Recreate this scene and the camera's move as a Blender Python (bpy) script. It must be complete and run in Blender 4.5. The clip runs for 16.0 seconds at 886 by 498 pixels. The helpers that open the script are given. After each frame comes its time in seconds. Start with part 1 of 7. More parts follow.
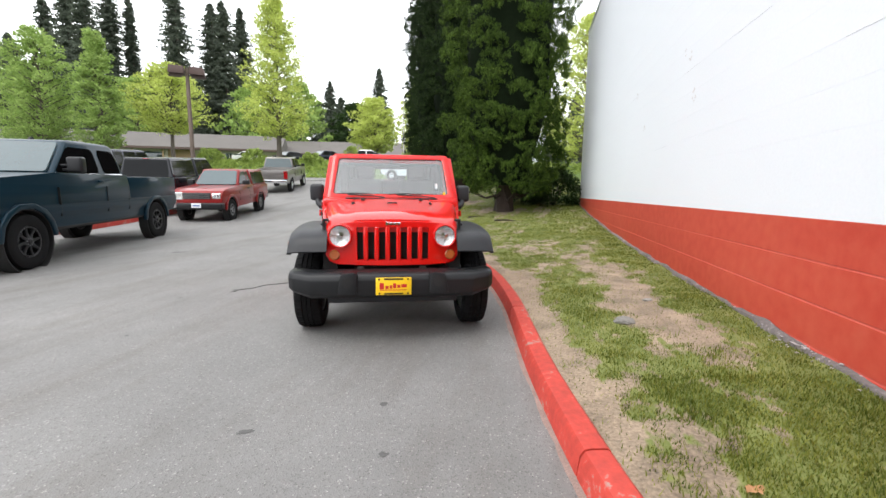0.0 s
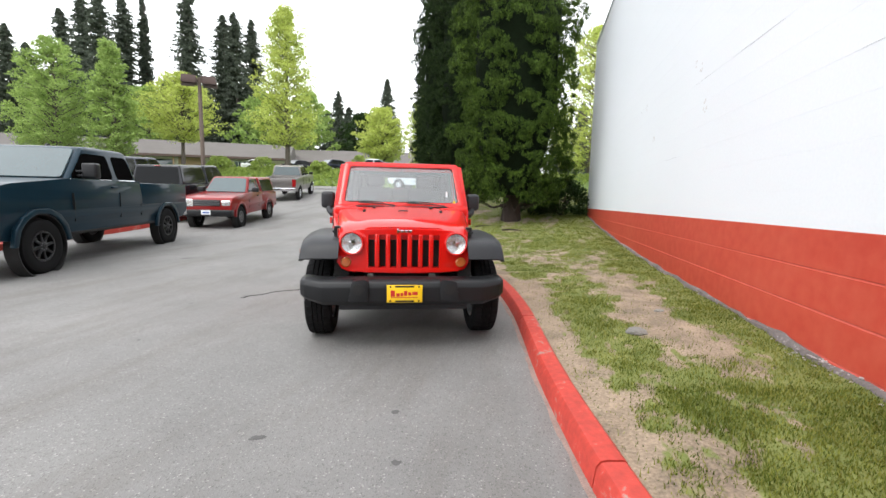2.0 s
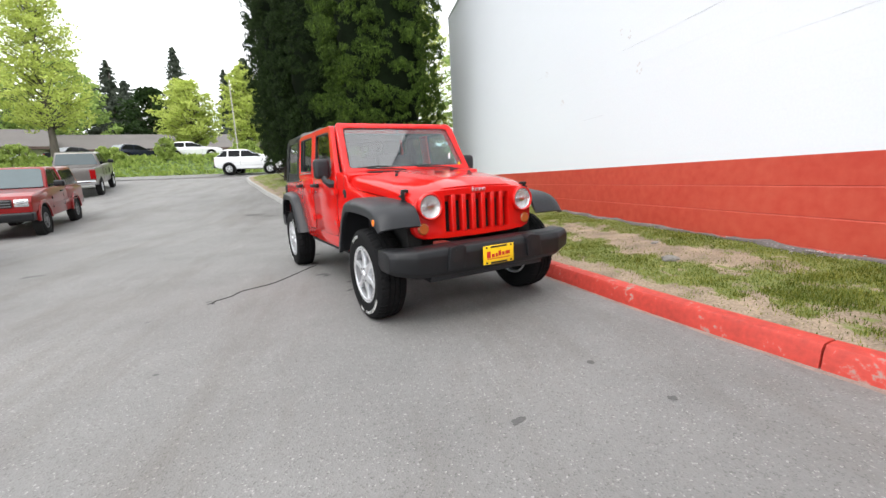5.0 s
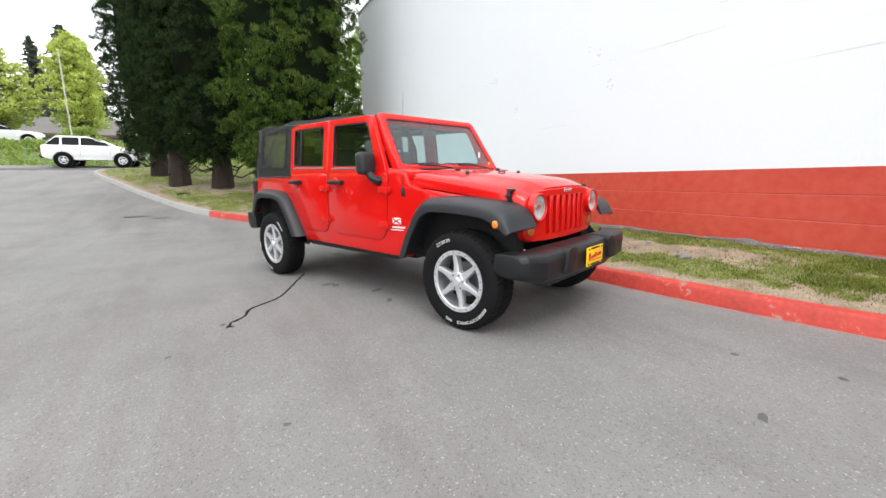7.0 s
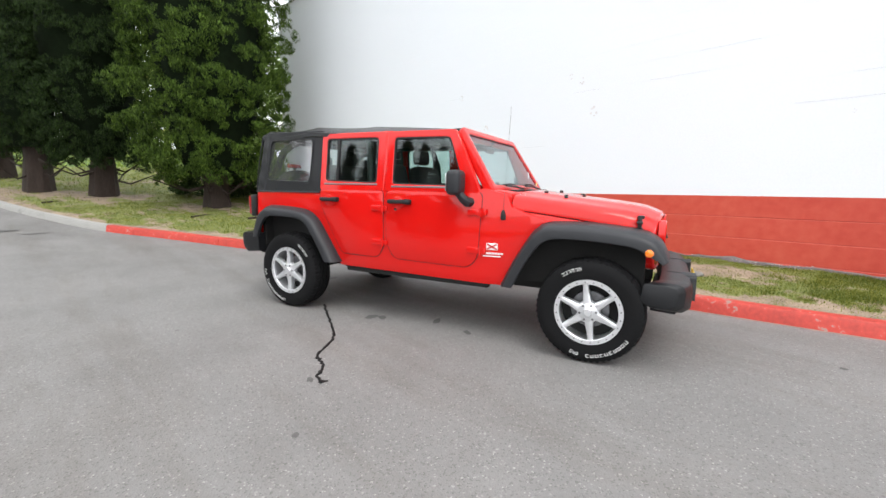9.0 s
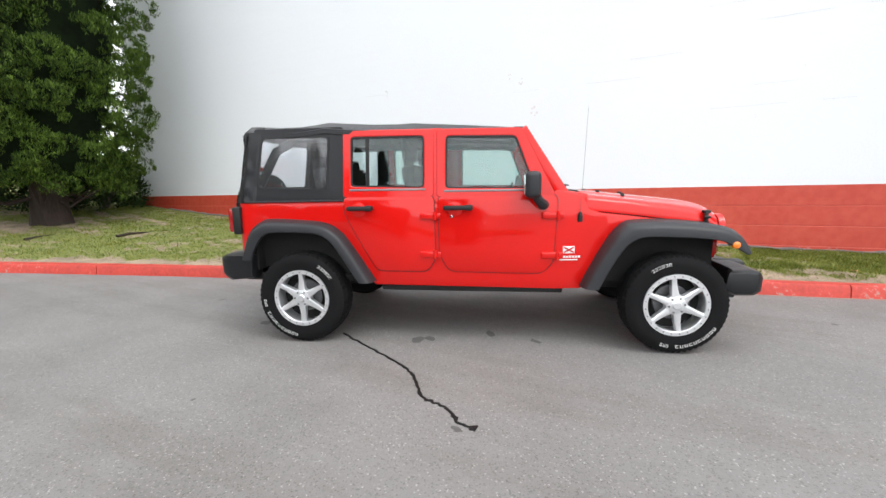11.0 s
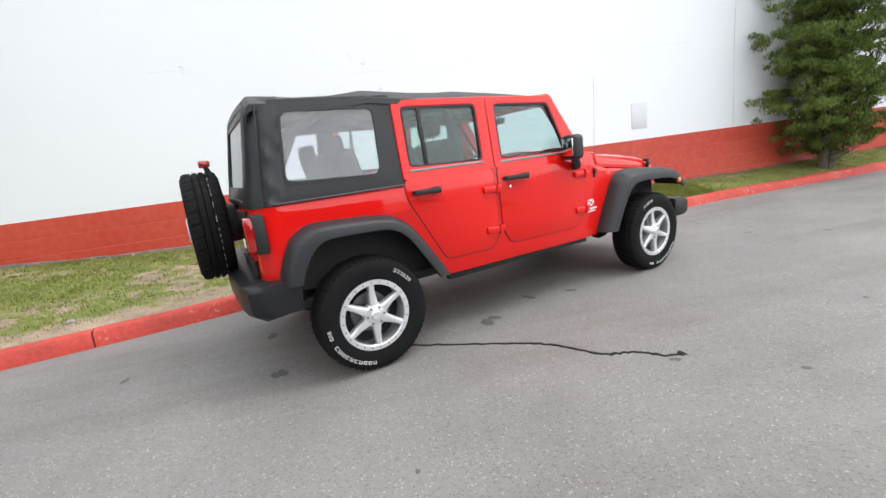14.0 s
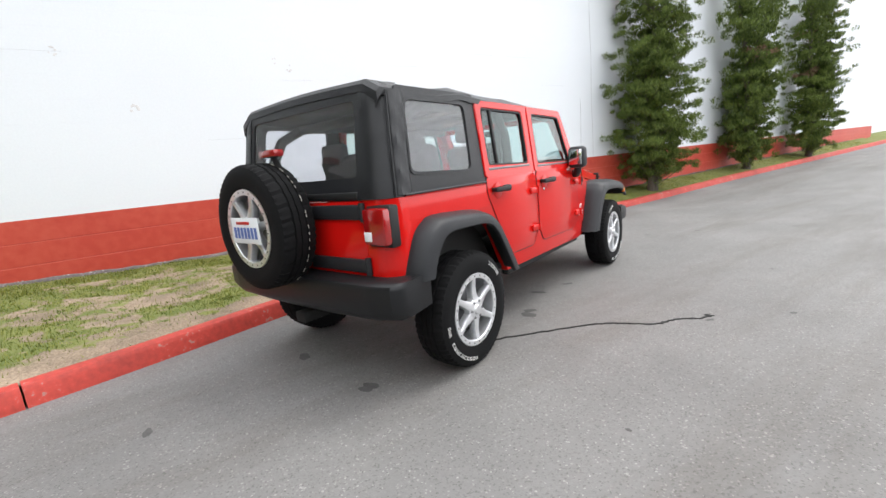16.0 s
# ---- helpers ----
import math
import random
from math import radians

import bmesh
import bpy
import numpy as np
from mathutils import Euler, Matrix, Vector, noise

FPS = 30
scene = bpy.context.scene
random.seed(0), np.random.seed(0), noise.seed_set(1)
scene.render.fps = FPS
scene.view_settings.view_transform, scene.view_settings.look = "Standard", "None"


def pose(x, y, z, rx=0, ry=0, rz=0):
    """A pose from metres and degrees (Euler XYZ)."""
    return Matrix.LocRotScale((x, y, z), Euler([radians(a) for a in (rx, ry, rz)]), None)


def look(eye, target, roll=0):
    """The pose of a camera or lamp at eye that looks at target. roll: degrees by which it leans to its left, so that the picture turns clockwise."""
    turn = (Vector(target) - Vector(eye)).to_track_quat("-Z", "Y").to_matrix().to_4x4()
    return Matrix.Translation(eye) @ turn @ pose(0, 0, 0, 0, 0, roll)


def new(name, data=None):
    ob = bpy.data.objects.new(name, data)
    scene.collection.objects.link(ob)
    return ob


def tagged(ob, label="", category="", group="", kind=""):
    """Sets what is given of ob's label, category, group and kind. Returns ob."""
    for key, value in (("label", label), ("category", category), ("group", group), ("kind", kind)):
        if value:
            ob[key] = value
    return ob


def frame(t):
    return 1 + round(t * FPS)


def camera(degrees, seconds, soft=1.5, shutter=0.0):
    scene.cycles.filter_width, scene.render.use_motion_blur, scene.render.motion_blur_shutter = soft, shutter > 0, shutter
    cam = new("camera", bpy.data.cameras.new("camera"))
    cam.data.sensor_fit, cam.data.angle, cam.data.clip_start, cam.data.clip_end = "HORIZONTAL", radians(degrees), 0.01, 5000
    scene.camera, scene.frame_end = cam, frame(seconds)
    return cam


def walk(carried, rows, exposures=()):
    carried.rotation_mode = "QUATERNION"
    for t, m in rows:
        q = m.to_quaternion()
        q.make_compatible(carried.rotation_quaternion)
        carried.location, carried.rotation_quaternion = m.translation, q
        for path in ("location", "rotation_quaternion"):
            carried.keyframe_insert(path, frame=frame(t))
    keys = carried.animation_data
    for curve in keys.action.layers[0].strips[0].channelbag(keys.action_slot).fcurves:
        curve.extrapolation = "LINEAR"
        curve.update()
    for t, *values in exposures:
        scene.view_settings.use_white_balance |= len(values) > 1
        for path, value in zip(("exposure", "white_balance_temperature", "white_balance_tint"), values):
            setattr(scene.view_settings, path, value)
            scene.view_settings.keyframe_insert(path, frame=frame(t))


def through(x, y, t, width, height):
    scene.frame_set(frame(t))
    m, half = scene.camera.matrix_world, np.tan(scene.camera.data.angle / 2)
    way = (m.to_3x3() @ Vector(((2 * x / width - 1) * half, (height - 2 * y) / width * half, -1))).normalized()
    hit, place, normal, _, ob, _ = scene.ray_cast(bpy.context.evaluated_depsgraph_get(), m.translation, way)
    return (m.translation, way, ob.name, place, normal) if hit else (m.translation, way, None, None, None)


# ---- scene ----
cam = camera(92.5, 16.0)
PATH = [
    (0, (-0.064, 0.43, 1.355), (-0.467, 2.368, 1.071), 0.7),
    (0.5, (-0.07, 0.421, 1.354), (-0.501, 2.356, 1.093), 0.7),
    (1, (-0.075, 0.418, 1.35), (-0.516, 2.352, 1.091), 1.0),
    (1.5, (-0.078, 0.422, 1.352), (-0.525, 2.354, 1.093), 1.2),
    (2, (-0.112, 0.415, 1.344), (-0.542, 2.353, 1.103), 1.2),
    (2.5, (-0.283, 0.379, 1.324), (-0.547, 2.351, 1.125), 0.8),
    (3, (-0.58, 0.318, 1.3), (-0.707, 2.309, 1.155), -1.6),
    (3.5, (-0.886, 0.377, 1.226), (-0.942, 2.366, 1.023), 1.2),
    (4, (-1.287, 0.457, 1.199), (-1.286, 2.439, 0.932), 2.2),
    (4.2, (-1.48, 0.466, 1.195), (-1.402, 2.443, 0.904), 1.0),
    (6.3, (-3.253, 1.113, 1.145), (-2.583, 2.962, 0.779), -0.4),
    (6.5, (-3.397, 1.212, 1.165), (-2.66, 3.04, 0.825), 0.2),
    (7, (-3.808, 1.425, 1.19), (-2.877, 3.16, 0.839), -1.0),
    (7.5, (-4.142, 1.719, 1.219), (-3.111, 3.4, 0.884), -2.0),
    (8, (-4.446, 2.027, 1.242), (-3.306, 3.644, 0.946), -0.1),
    (8.5, (-4.769, 2.336, 1.27), (-3.499, 3.851, 0.967), 0.1),
    (9, (-5.022, 2.727, 1.27), (-3.654, 4.155, 0.971), 0.8),
    (9.5, (-5.26, 3.091, 1.29), (-3.723, 4.338, 1.002), -0.7),
    (9.7, (-5.35, 3.229, 1.304), (-3.784, 4.439, 1.011), -1.1),
    (11.8, (-5.921, 5.008, 1.321), (-4.01, 5.5, 0.999), -1.2),
    (12, (-5.964, 5.177, 1.32), (-4.026, 5.544, 0.989), -1.6),
    (12.5, (-6.01, 5.593, 1.322), (-4.056, 5.78, 0.94), -3.3),
    (13, (-5.968, 6.03, 1.332), (-4.011, 6.117, 0.926), -4.5),
    (13.5, (-5.98, 6.463, 1.347), (-4.04, 6.268, 0.903), -6.1),
    (14, (-5.887, 6.873, 1.344), (-3.962, 6.542, 0.917), -6.8),
    (14.5, (-5.796, 7.249, 1.343), (-3.895, 6.751, 0.972), -5.8),
    (15, (-5.732, 7.656, 1.345), (-3.901, 6.962, 0.937), -5.1),
    (15.5, (-5.541, 8.045, 1.325), (-3.763, 7.225, 0.915), -4.6),
    (16, (-5.355, 8.464, 1.31), (-3.69, 7.423, 0.931), -5.1),
]
walk(cam, [(t, look(eye, target, roll)) for t, eye, target, roll in PATH])

# ---- world and light: bright overcast day ----
world = bpy.data.worlds.new("overcast")
scene.world = world
world.use_nodes = True
wn = world.node_tree.nodes
wl = world.node_tree.links
sky = wn.new("ShaderNodeTexSky")
sky.sky_type = "NISHITA"
sky.sun_disc = False
sky.sun_elevation = radians(58)
sky.sun_rotation = radians(200)
sky.air_density, sky.dust_density, sky.ozone_density = 1.0, 4.0, 1.0
soften = wn.new("ShaderNodeHueSaturation")
soften.inputs["Saturation"].default_value = 0.12
veil = wn.new("ShaderNodeMixRGB")
veil.inputs[0].default_value = 0.72
veil.inputs[2].default_value = (17.0, 17.4, 18.0, 1)
wl.new(sky.outputs[0], soften.inputs["Color"])
wl.new(soften.outputs[0], veil.inputs[1])
wl.new(veil.outputs[0], wn["Background"].inputs[0])
wn["Background"].inputs[1].default_value = 0.125
sun = new("sun", bpy.data.lights.new("sun", "SUN"))
sun.data.energy = 0.9
sun.data.angle = radians(25)
sun.data.color = (1.0, 0.97, 0.92)
sun.rotation_euler = (radians(32), 0, radians(-20))
scene.view_settings.exposure = 0.5


# ---- materials ----
def material(name, color, rough=0.6, metal=0.0, vary=0.15, scale=4.0, fine=60.0, bump=0.0, second=None, mix=(0.45, 0.6),
             coat=0.0, spec=0.5, per_object=0.0, coords="Object", stretch=(1, 1, 1)):
    """Principled surface with variation at two scales; second: a colour of stains or wear that comes through in patches."""
    m = bpy.data.materials.new(name)
    m.use_nodes = True
    n, k = m.node_tree.nodes, m.node_tree.links
    b = n["Principled BSDF"]
    b.inputs["Roughness"].default_value = rough
    b.inputs["Metallic"].default_value = metal
    b.inputs["Coat Weight"].default_value = coat
    b.inputs["Coat Roughness"].default_value = 0.06
    b.inputs["Specular IOR Level"].default_value = spec
    tc = n.new("ShaderNodeTexCoord")
    mp = n.new("ShaderNodeMapping")
    mp.inputs["Scale"].default_value = stretch
    k.new(tc.outputs[coords], mp.inputs[0])
    big = n.new("ShaderNodeTexNoise")
    big.inputs["Scale"].default_value = scale
    big.inputs["Detail"].default_value = 6
    small = n.new("ShaderNodeTexNoise")
    small.inputs["Scale"].default_value = fine
    small.inputs["Detail"].default_value = 4
    k.new(mp.outputs[0], big.inputs[0])
    k.new(mp.outputs[0], small.inputs[0])
    add = n.new("ShaderNodeMath")
    add.operation = "MULTIPLY_ADD"
    add.inputs[1].default_value = 0.5
    k.new(small.outputs[0], add.inputs[0])
    half = n.new("ShaderNodeMath")
    half.operation = "MULTIPLY"
    half.inputs[1].default_value = 0.5
    k.new(big.outputs[0], half.inputs[0])
    k.new(half.outputs[0], add.inputs[2])
    hsv = n.new("ShaderNodeHueSaturation")
    hsv.inputs["Color"].default_value = (*color, 1)
    rng = n.new("ShaderNodeMapRange")
    rng.inputs["From Min"].default_value, rng.inputs["From Max"].default_value = 0.3, 0.7
    rng.inputs["To Min"].default_value, rng.inputs["To Max"].default_value = 1 - vary, 1 + vary
    k.new(add.outputs[0], rng.inputs[0])
    value = rng.outputs[0]
    if per_object:
        info = n.new("ShaderNodeObjectInfo")
        r2 = n.new("ShaderNodeMapRange")
        r2.inputs["To Min"].default_value, r2.inputs["To Max"].default_value = 1 - per_object, 1 + per_object
        k.new(info.outputs["Random"], r2.inputs[0])
        mul = n.new("ShaderNodeMath")
        mul.operation = "MULTIPLY"
        k.new(value, mul.inputs[0])
        k.new(r2.outputs[0], mul.inputs[1])
        value = mul.outputs[0]
    k.new(value, hsv.inputs["Value"])
    out = hsv.outputs[0]
    if second:
        ramp = n.new("ShaderNodeValToRGB")
        ramp.color_ramp.elements[0].position, ramp.color_ramp.elements[1].position = mix
        k.new(add.outputs[0], ramp.inputs[0])
        mx = n.new("ShaderNodeMixRGB")
        mx.inputs[2].default_value = (*second, 1)
        k.new(ramp.outputs[0], mx.inputs[0])
        k.new(out, mx.inputs[1])
        out = mx.outputs[0]
    k.new(out, b.inputs["Base Color"])
    if bump:
        bp = n.new("ShaderNodeBump")
        bp.inputs["Strength"].default_value = bump
        bp.inputs["Distance"].default_value = 0.01
        k.new(add.outputs[0], bp.inputs["Height"])
        k.new(bp.outputs[0], b.inputs["Normal"])
    return m


def leaf_material(name, dark, light, gloss=0.5, power=1.0, through=0.4):
    """Foliage whose colour changes from leaf to leaf and from clump to clump."""
    m = bpy.data.materials.new(name)
    m.use_nodes = True
    n, k = m.node_tree.nodes, m.node_tree.links
    b = n["Principled BSDF"]
    b.inputs["Roughness"].default_value = gloss
    b.inputs["Specular IOR Level"].default_value = 0.12
    geo = n.new("ShaderNodeNewGeometry")
    tc = n.new("ShaderNodeTexCoord")
    noise_node = n.new("ShaderNodeTexNoise")
    noise_node.inputs["Scale"].default_value = 1.9
    k.new(tc.outputs["Object"], noise_node.inputs[0])
    a = n.new("ShaderNodeMath")
    a.operation = "MULTIPLY_ADD"
    a.inputs[1].default_value = 0.55
    k.new(geo.outputs["Random Per Island"], a.inputs[0])
    half = n.new("ShaderNodeMath")
    half.operation = "MULTIPLY"
    half.inputs[1].default_value = 0.5
    k.new(noise_node.outputs[0], half.inputs[0])
    k.new(half.outputs[0], a.inputs[2])
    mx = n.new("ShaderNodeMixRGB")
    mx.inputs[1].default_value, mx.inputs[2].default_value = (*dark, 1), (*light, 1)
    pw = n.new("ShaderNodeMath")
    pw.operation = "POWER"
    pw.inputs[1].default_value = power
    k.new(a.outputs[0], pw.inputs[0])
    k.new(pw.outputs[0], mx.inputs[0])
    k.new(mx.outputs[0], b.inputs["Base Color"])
    tr = n.new("ShaderNodeBsdfTranslucent")
    k.new(mx.outputs[0], tr.inputs[0])
    ms = n.new("ShaderNodeMixShader")
    ms.inputs[0].default_value = through
    k.new(b.outputs[0], ms.inputs[1])
    k.new(tr.outputs[0], ms.inputs[2])
    k.new(ms.outputs[0], n["Material Output"].inputs[0])
    return m


def glass_material(name, tint, clear=0.7, rough=0.02, haze=0.0, gloss=0.045):
    """A thin pane: partly clear with a mirror-like surface."""
    m = bpy.data.materials.new(name)
    m.use_nodes = True
    n, k = m.node_tree.nodes, m.node_tree.links
    n.remove(n["Principled BSDF"])
    t = n.new("ShaderNodeBsdfTransparent")
    t.inputs[0].default_value = (*[c * clear for c in tint], 1)
    g = n.new("ShaderNodeBsdfGlossy")
    g.inputs["Roughness"].default_value = rough
    lw = n.new("ShaderNodeLayerWeight")
    lw.inputs[0].default_value = 0.5
    pw = n.new("ShaderNodeMath")
    pw.operation = "POWER"
    pw.inputs[1].default_value = 5.0
    k.new(lw.outputs["Facing"], pw.inputs[0])
    fr = n.new("ShaderNodeMath")
    fr.operation = "MULTIPLY_ADD"
    fr.inputs[1].default_value, fr.inputs[2].default_value = 0.9, gloss
    k.new(pw.outputs[0], fr.inputs[0])
    ms = n.new("ShaderNodeMixShader")
    k.new(fr.outputs[0], ms.inputs[0])
    k.new(t.outputs[0], ms.inputs[1])
    k.new(g.outputs[0], ms.inputs[2])
    out = ms.outputs[0]
    if haze:
        df = n.new("ShaderNodeBsdfDiffuse")
        df.inputs[0].default_value = (0.7, 0.71, 0.73, 1)
        m2 = n.new("ShaderNodeMixShader")
        m2.inputs[0].default_value = haze
        k.new(out, m2.inputs[1])
        k.new(df.outputs[0], m2.inputs[2])
        out = m2.outputs[0]
    k.new(out, n["Material Output"].inputs[0])
    return m


M = {}
M["car_red"] = material("bright_red_car_paint", (0.60, 0.0065, 0.0045), 0.45, vary=0.03, coat=0.88, scale=2, spec=0.05)
M["plastic"] = material("black_textured_plastic", (0.020, 0.021, 0.024), 0.45, vary=0.2, fine=300, bump=0.15, spec=0.35)
# Darkened copy of the flare plastic: shade on the bumpers put into colour.
M["bumper"] = material("shaded_black_plastic", (0.010, 0.0105, 0.012), 0.42, vary=0.2, fine=300, bump=0.1, spec=0.35)
M["black"] = material("matt_black", (0.006, 0.006, 0.0065), 0.6, vary=0.2)
M["under"] = material("dirty_chassis", (0.008, 0.0078, 0.0075), 0.8, vary=0.3)
M["rubber"] = material("tyre_rubber", (0.0065, 0.0065, 0.007), 0.8, vary=0.3, fine=120, bump=0.1, spec=0.16)
M["alloy"] = material("silver_alloy", (0.74, 0.75, 0.77), 0.30, 0.72, vary=0.06)
M["chrome"] = material("chrome", (0.75, 0.76, 0.78), 0.08, 1.0, vary=0.03)
M["steel"] = material("dull_steel", (0.22, 0.22, 0.23), 0.5, 0.8, vary=0.2)
M["canvas"] = material("black_soft_top_canvas", (0.0085, 0.009, 0.011), 0.38, vary=0.25, scale=6, fine=400, bump=0.25, spec=0.45)
M["vinyl"] = glass_material("soft_top_vinyl_window", (0.95, 0.96, 0.98), 0.985, 0.05, 0.022, 0.075)
M["glass"] = glass_material("car_glass", (0.84, 0.93, 0.91), 0.95, gloss=0.055)
M["screen_glass"] = glass_material("windscreen_glass", (0.82, 0.95, 0.98), 0.97, 0.01, gloss=0.19)
M["lamp_cover"] = glass_material("clear_lamp_cover", (1, 1, 1), 0.97, 0.02, gloss=0.06)
M["dark_glass"] = material("tinted_glass", (0.035, 0.062, 0.068), 0.05, vary=0.1, spec=0.7, coat=0.5)
M["side_glass"] = material("dark_side_glass", (0.008, 0.009, 0.010), 0.06, vary=0.1, spec=0.13)
# Black plates in open side windows stand for the shade inside the cab.
M["cab_dark"] = material("shaded_cab_inside", (0.004, 0.004, 0.004), 1.0, vary=0.2, spec=0.0)
# Near-black: the shade deep in the cypress crowns, put into a colour.
M["core"] = material("crown_shade_core", (0.006, 0.011, 0.004), 0.95, vary=0.3, scale=3, fine=12, bump=0.8, spec=0.1)
M["lens"] = material("lamp_lens", (0.74, 0.75, 0.76), 0.25, 0.75, vary=0.15, fine=90, coat=0.6)
M["amber"] = material("amber_lens", (0.85, 0.20, 0.01), 0.15, vary=0.1, coat=1.0)
M["amber_dim"] = material("amber_lens_in_grille", (0.42, 0.10, 0.02), 0.2, vary=0.1, coat=1.0)
M["red_lens"] = material("red_lens", (0.30, 0.006, 0.007), 0.12, vary=0.15, coat=1.0)
M["white_paint"] = material("white_lettering", (0.75, 0.75, 0.73), 0.6, vary=0.08)
M["plate_yellow"] = material("yellow_plate", (0.85, 0.55, 0.01), 0.4, vary=0.04)
M["plate_red"] = material("red_print", (0.50, 0.02, 0.015), 0.5, vary=0.05)
M["plate_white"] = material("white_plate", (0.78, 0.80, 0.82), 0.45, vary=0.04)
M["plate_blue"] = material("blue_print", (0.10, 0.16, 0.42), 0.5, vary=0.05)
M["seat"] = material("grey_seat_cloth", (0.035, 0.035, 0.037), 0.9, vary=0.2, fine=200, bump=0.2)
M["trim_grey"] = material("grey_interior_plastic", (0.045, 0.045, 0.047), 0.6, vary=0.1)
M["asphalt"] = None
M["kerb_red"] = material("worn_red_kerb_paint", (0.43, 0.040, 0.026), 0.6, vary=0.35, scale=2.6, fine=24, bump=0.4, second=(0.33, 0.20, 0.17), mix=(0.585, 0.64))
M["kerb_grey"] = material("weathered_concrete_kerb", (0.30, 0.295, 0.28), 0.85, vary=0.3, scale=1.6, fine=50, bump=0.4, second=(0.10, 0.10, 0.09), mix=(0.55, 0.7))
M["wall_white"] = material("white_painted_block", (0.76, 0.79, 0.83), 0.6, vary=0.03, scale=0.35, fine=40, bump=0.06)
M["wall_red"] = material("red_painted_block", (0.50, 0.050, 0.029), 0.5, vary=0.05, scale=0.7, fine=9, bump=0.08, second=(0.55, 0.085, 0.050), mix=(0.42, 0.68), per_object=0.05)
M["grout_white"] = material("painted_joint_white", (0.74, 0.77, 0.81), 0.7, vary=0.05)
M["grout_red"] = material("painted_joint_red", (0.62, 0.13, 0.10), 0.7, vary=0.1)
M["footing"] = material("rough_concrete_footing", (0.135, 0.115, 0.112), 0.9, vary=0.4, scale=6, fine=40, bump=0.6, second=(0.42, 0.39, 0.37), mix=(0.60, 0.68))
M["stone"] = material("grey_brown_stone", (0.23, 0.22, 0.20), 0.9, vary=0.3, scale=8, fine=60, bump=0.4, per_object=0.25)
M["dead_leaf"] = material("dry_brown_leaf", (0.42, 0.22, 0.10), 0.8, vary=0.2, scale=20)
M["tar"] = material("black_tar", (0.008, 0.008, 0.008), 0.6, vary=0.3, fine=80, spec=0.2)
M["oil"] = material("dark_oil_stain", (0.080, 0.078, 0.075), 0.7, vary=0.3, fine=80)
M["bark"] = material("red_brown_bark", (0.034, 0.023, 0.018), 0.95, vary=0.4, scale=5, fine=30, bump=0.9, stretch=(1, 1, 0.2))
M["bark_grey"] = material("grey_bark", (0.10, 0.085, 0.07), 0.95, vary=0.4, scale=5, fine=30, bump=0.8, stretch=(1, 1, 0.25))
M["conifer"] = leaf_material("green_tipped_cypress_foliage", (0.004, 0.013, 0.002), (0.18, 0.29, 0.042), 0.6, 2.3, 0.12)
# Darker copy for the farther cypresses: their shade is put into the colour.
M["conifer_shaded"] = leaf_material("shaded_cypress_foliage", (0.003, 0.008, 0.002), (0.060, 0.105, 0.026), 0.6, 2.2, 0.12)
M["juniper"] = leaf_material("green_juniper_foliage", (0.009, 0.025, 0.007), (0.27, 0.35, 0.080), 0.5, 1.6, 0.15)
M["juniper_dead"] = leaf_material("brown_dead_juniper_tufts", (0.10, 0.06, 0.035), (0.30, 0.20, 0.13))
# Firs lightened and greyed: distance haze is put into their leaf colour.
M["fir"] = leaf_material("hazed_fir_foliage", (0.042, 0.056, 0.044), (0.150, 0.175, 0.130))
M["spring"] = leaf_material("yellow_green_spring_leaves", (0.30, 0.38, 0.070), (0.64, 0.70, 0.21))
M["maple"] = leaf_material("mid_green_leaves", (0.15, 0.25, 0.06), (0.42, 0.54, 0.17))
M["shrub"] = leaf_material("dark_shrub_leaves", (0.010, 0.024, 0.008), (0.05, 0.085, 0.026))
M["ivy"] = leaf_material("ivy_ground_cover", (0.13, 0.21, 0.04), (0.40, 0.48, 0.13))
M["grass"] = leaf_material("lawn_blades", (0.030, 0.068, 0.007), (0.35, 0.355, 0.075), 0.6, 1.35)
M["roof"] = material("brown_shingle_roof", (0.115, 0.105, 0.097), 0.9, vary=0.15, scale=0.4, fine=6, bump=0.3)
M["siding"] = material("tan_wood_siding", (0.30, 0.21, 0.12), 0.8, vary=0.15, scale=0.5, fine=8)
M["siding_light"] = material("pale_siding", (0.45, 0.42, 0.38), 0.8, vary=0.1, scale=0.5, fine=8)
M["frame_white"] = material("white_window_frame", (0.75, 0.75, 0.74), 0.5, vary=0.05)
M["pole_wood"] = material("brown_wooden_pole", (0.13, 0.10, 0.08), 0.9, vary=0.25, scale=3, fine=20, stretch=(1, 1, 0.2))
M["lamp_brown"] = material("brown_lamp_housing", (0.075, 0.045, 0.038), 0.6, vary=0.1)
M["teal_paint"] = material("dark_teal_car_paint", (0.007, 0.024, 0.038), 0.32, 0.2, vary=0.05, coat=0.32, spec=0.10)
M["deep_red"] = material("deep_red_car_paint", (0.22, 0.014, 0.014), 0.3, 0.1, vary=0.05, coat=0.5, spec=0.15)
M["grey_paint"] = material("grey_beige_car_paint", (0.20, 0.185, 0.175), 0.3, 0.5, vary=0.05, coat=0.5, spec=0.15)
M["black_paint"] = material("black_car_paint", (0.012, 0.013, 0.017), 0.2, vary=0.05, coat=0.5, spec=0.15)
M["navy_paint"] = material("navy_car_paint", (0.02, 0.024, 0.045), 0.25, 0.3, vary=0.05, coat=0.5, spec=0.15)
M["white_car"] = material("white_car_paint", (0.78, 0.79, 0.80), 0.25, vary=0.03, coat=0.5, spec=0.15)


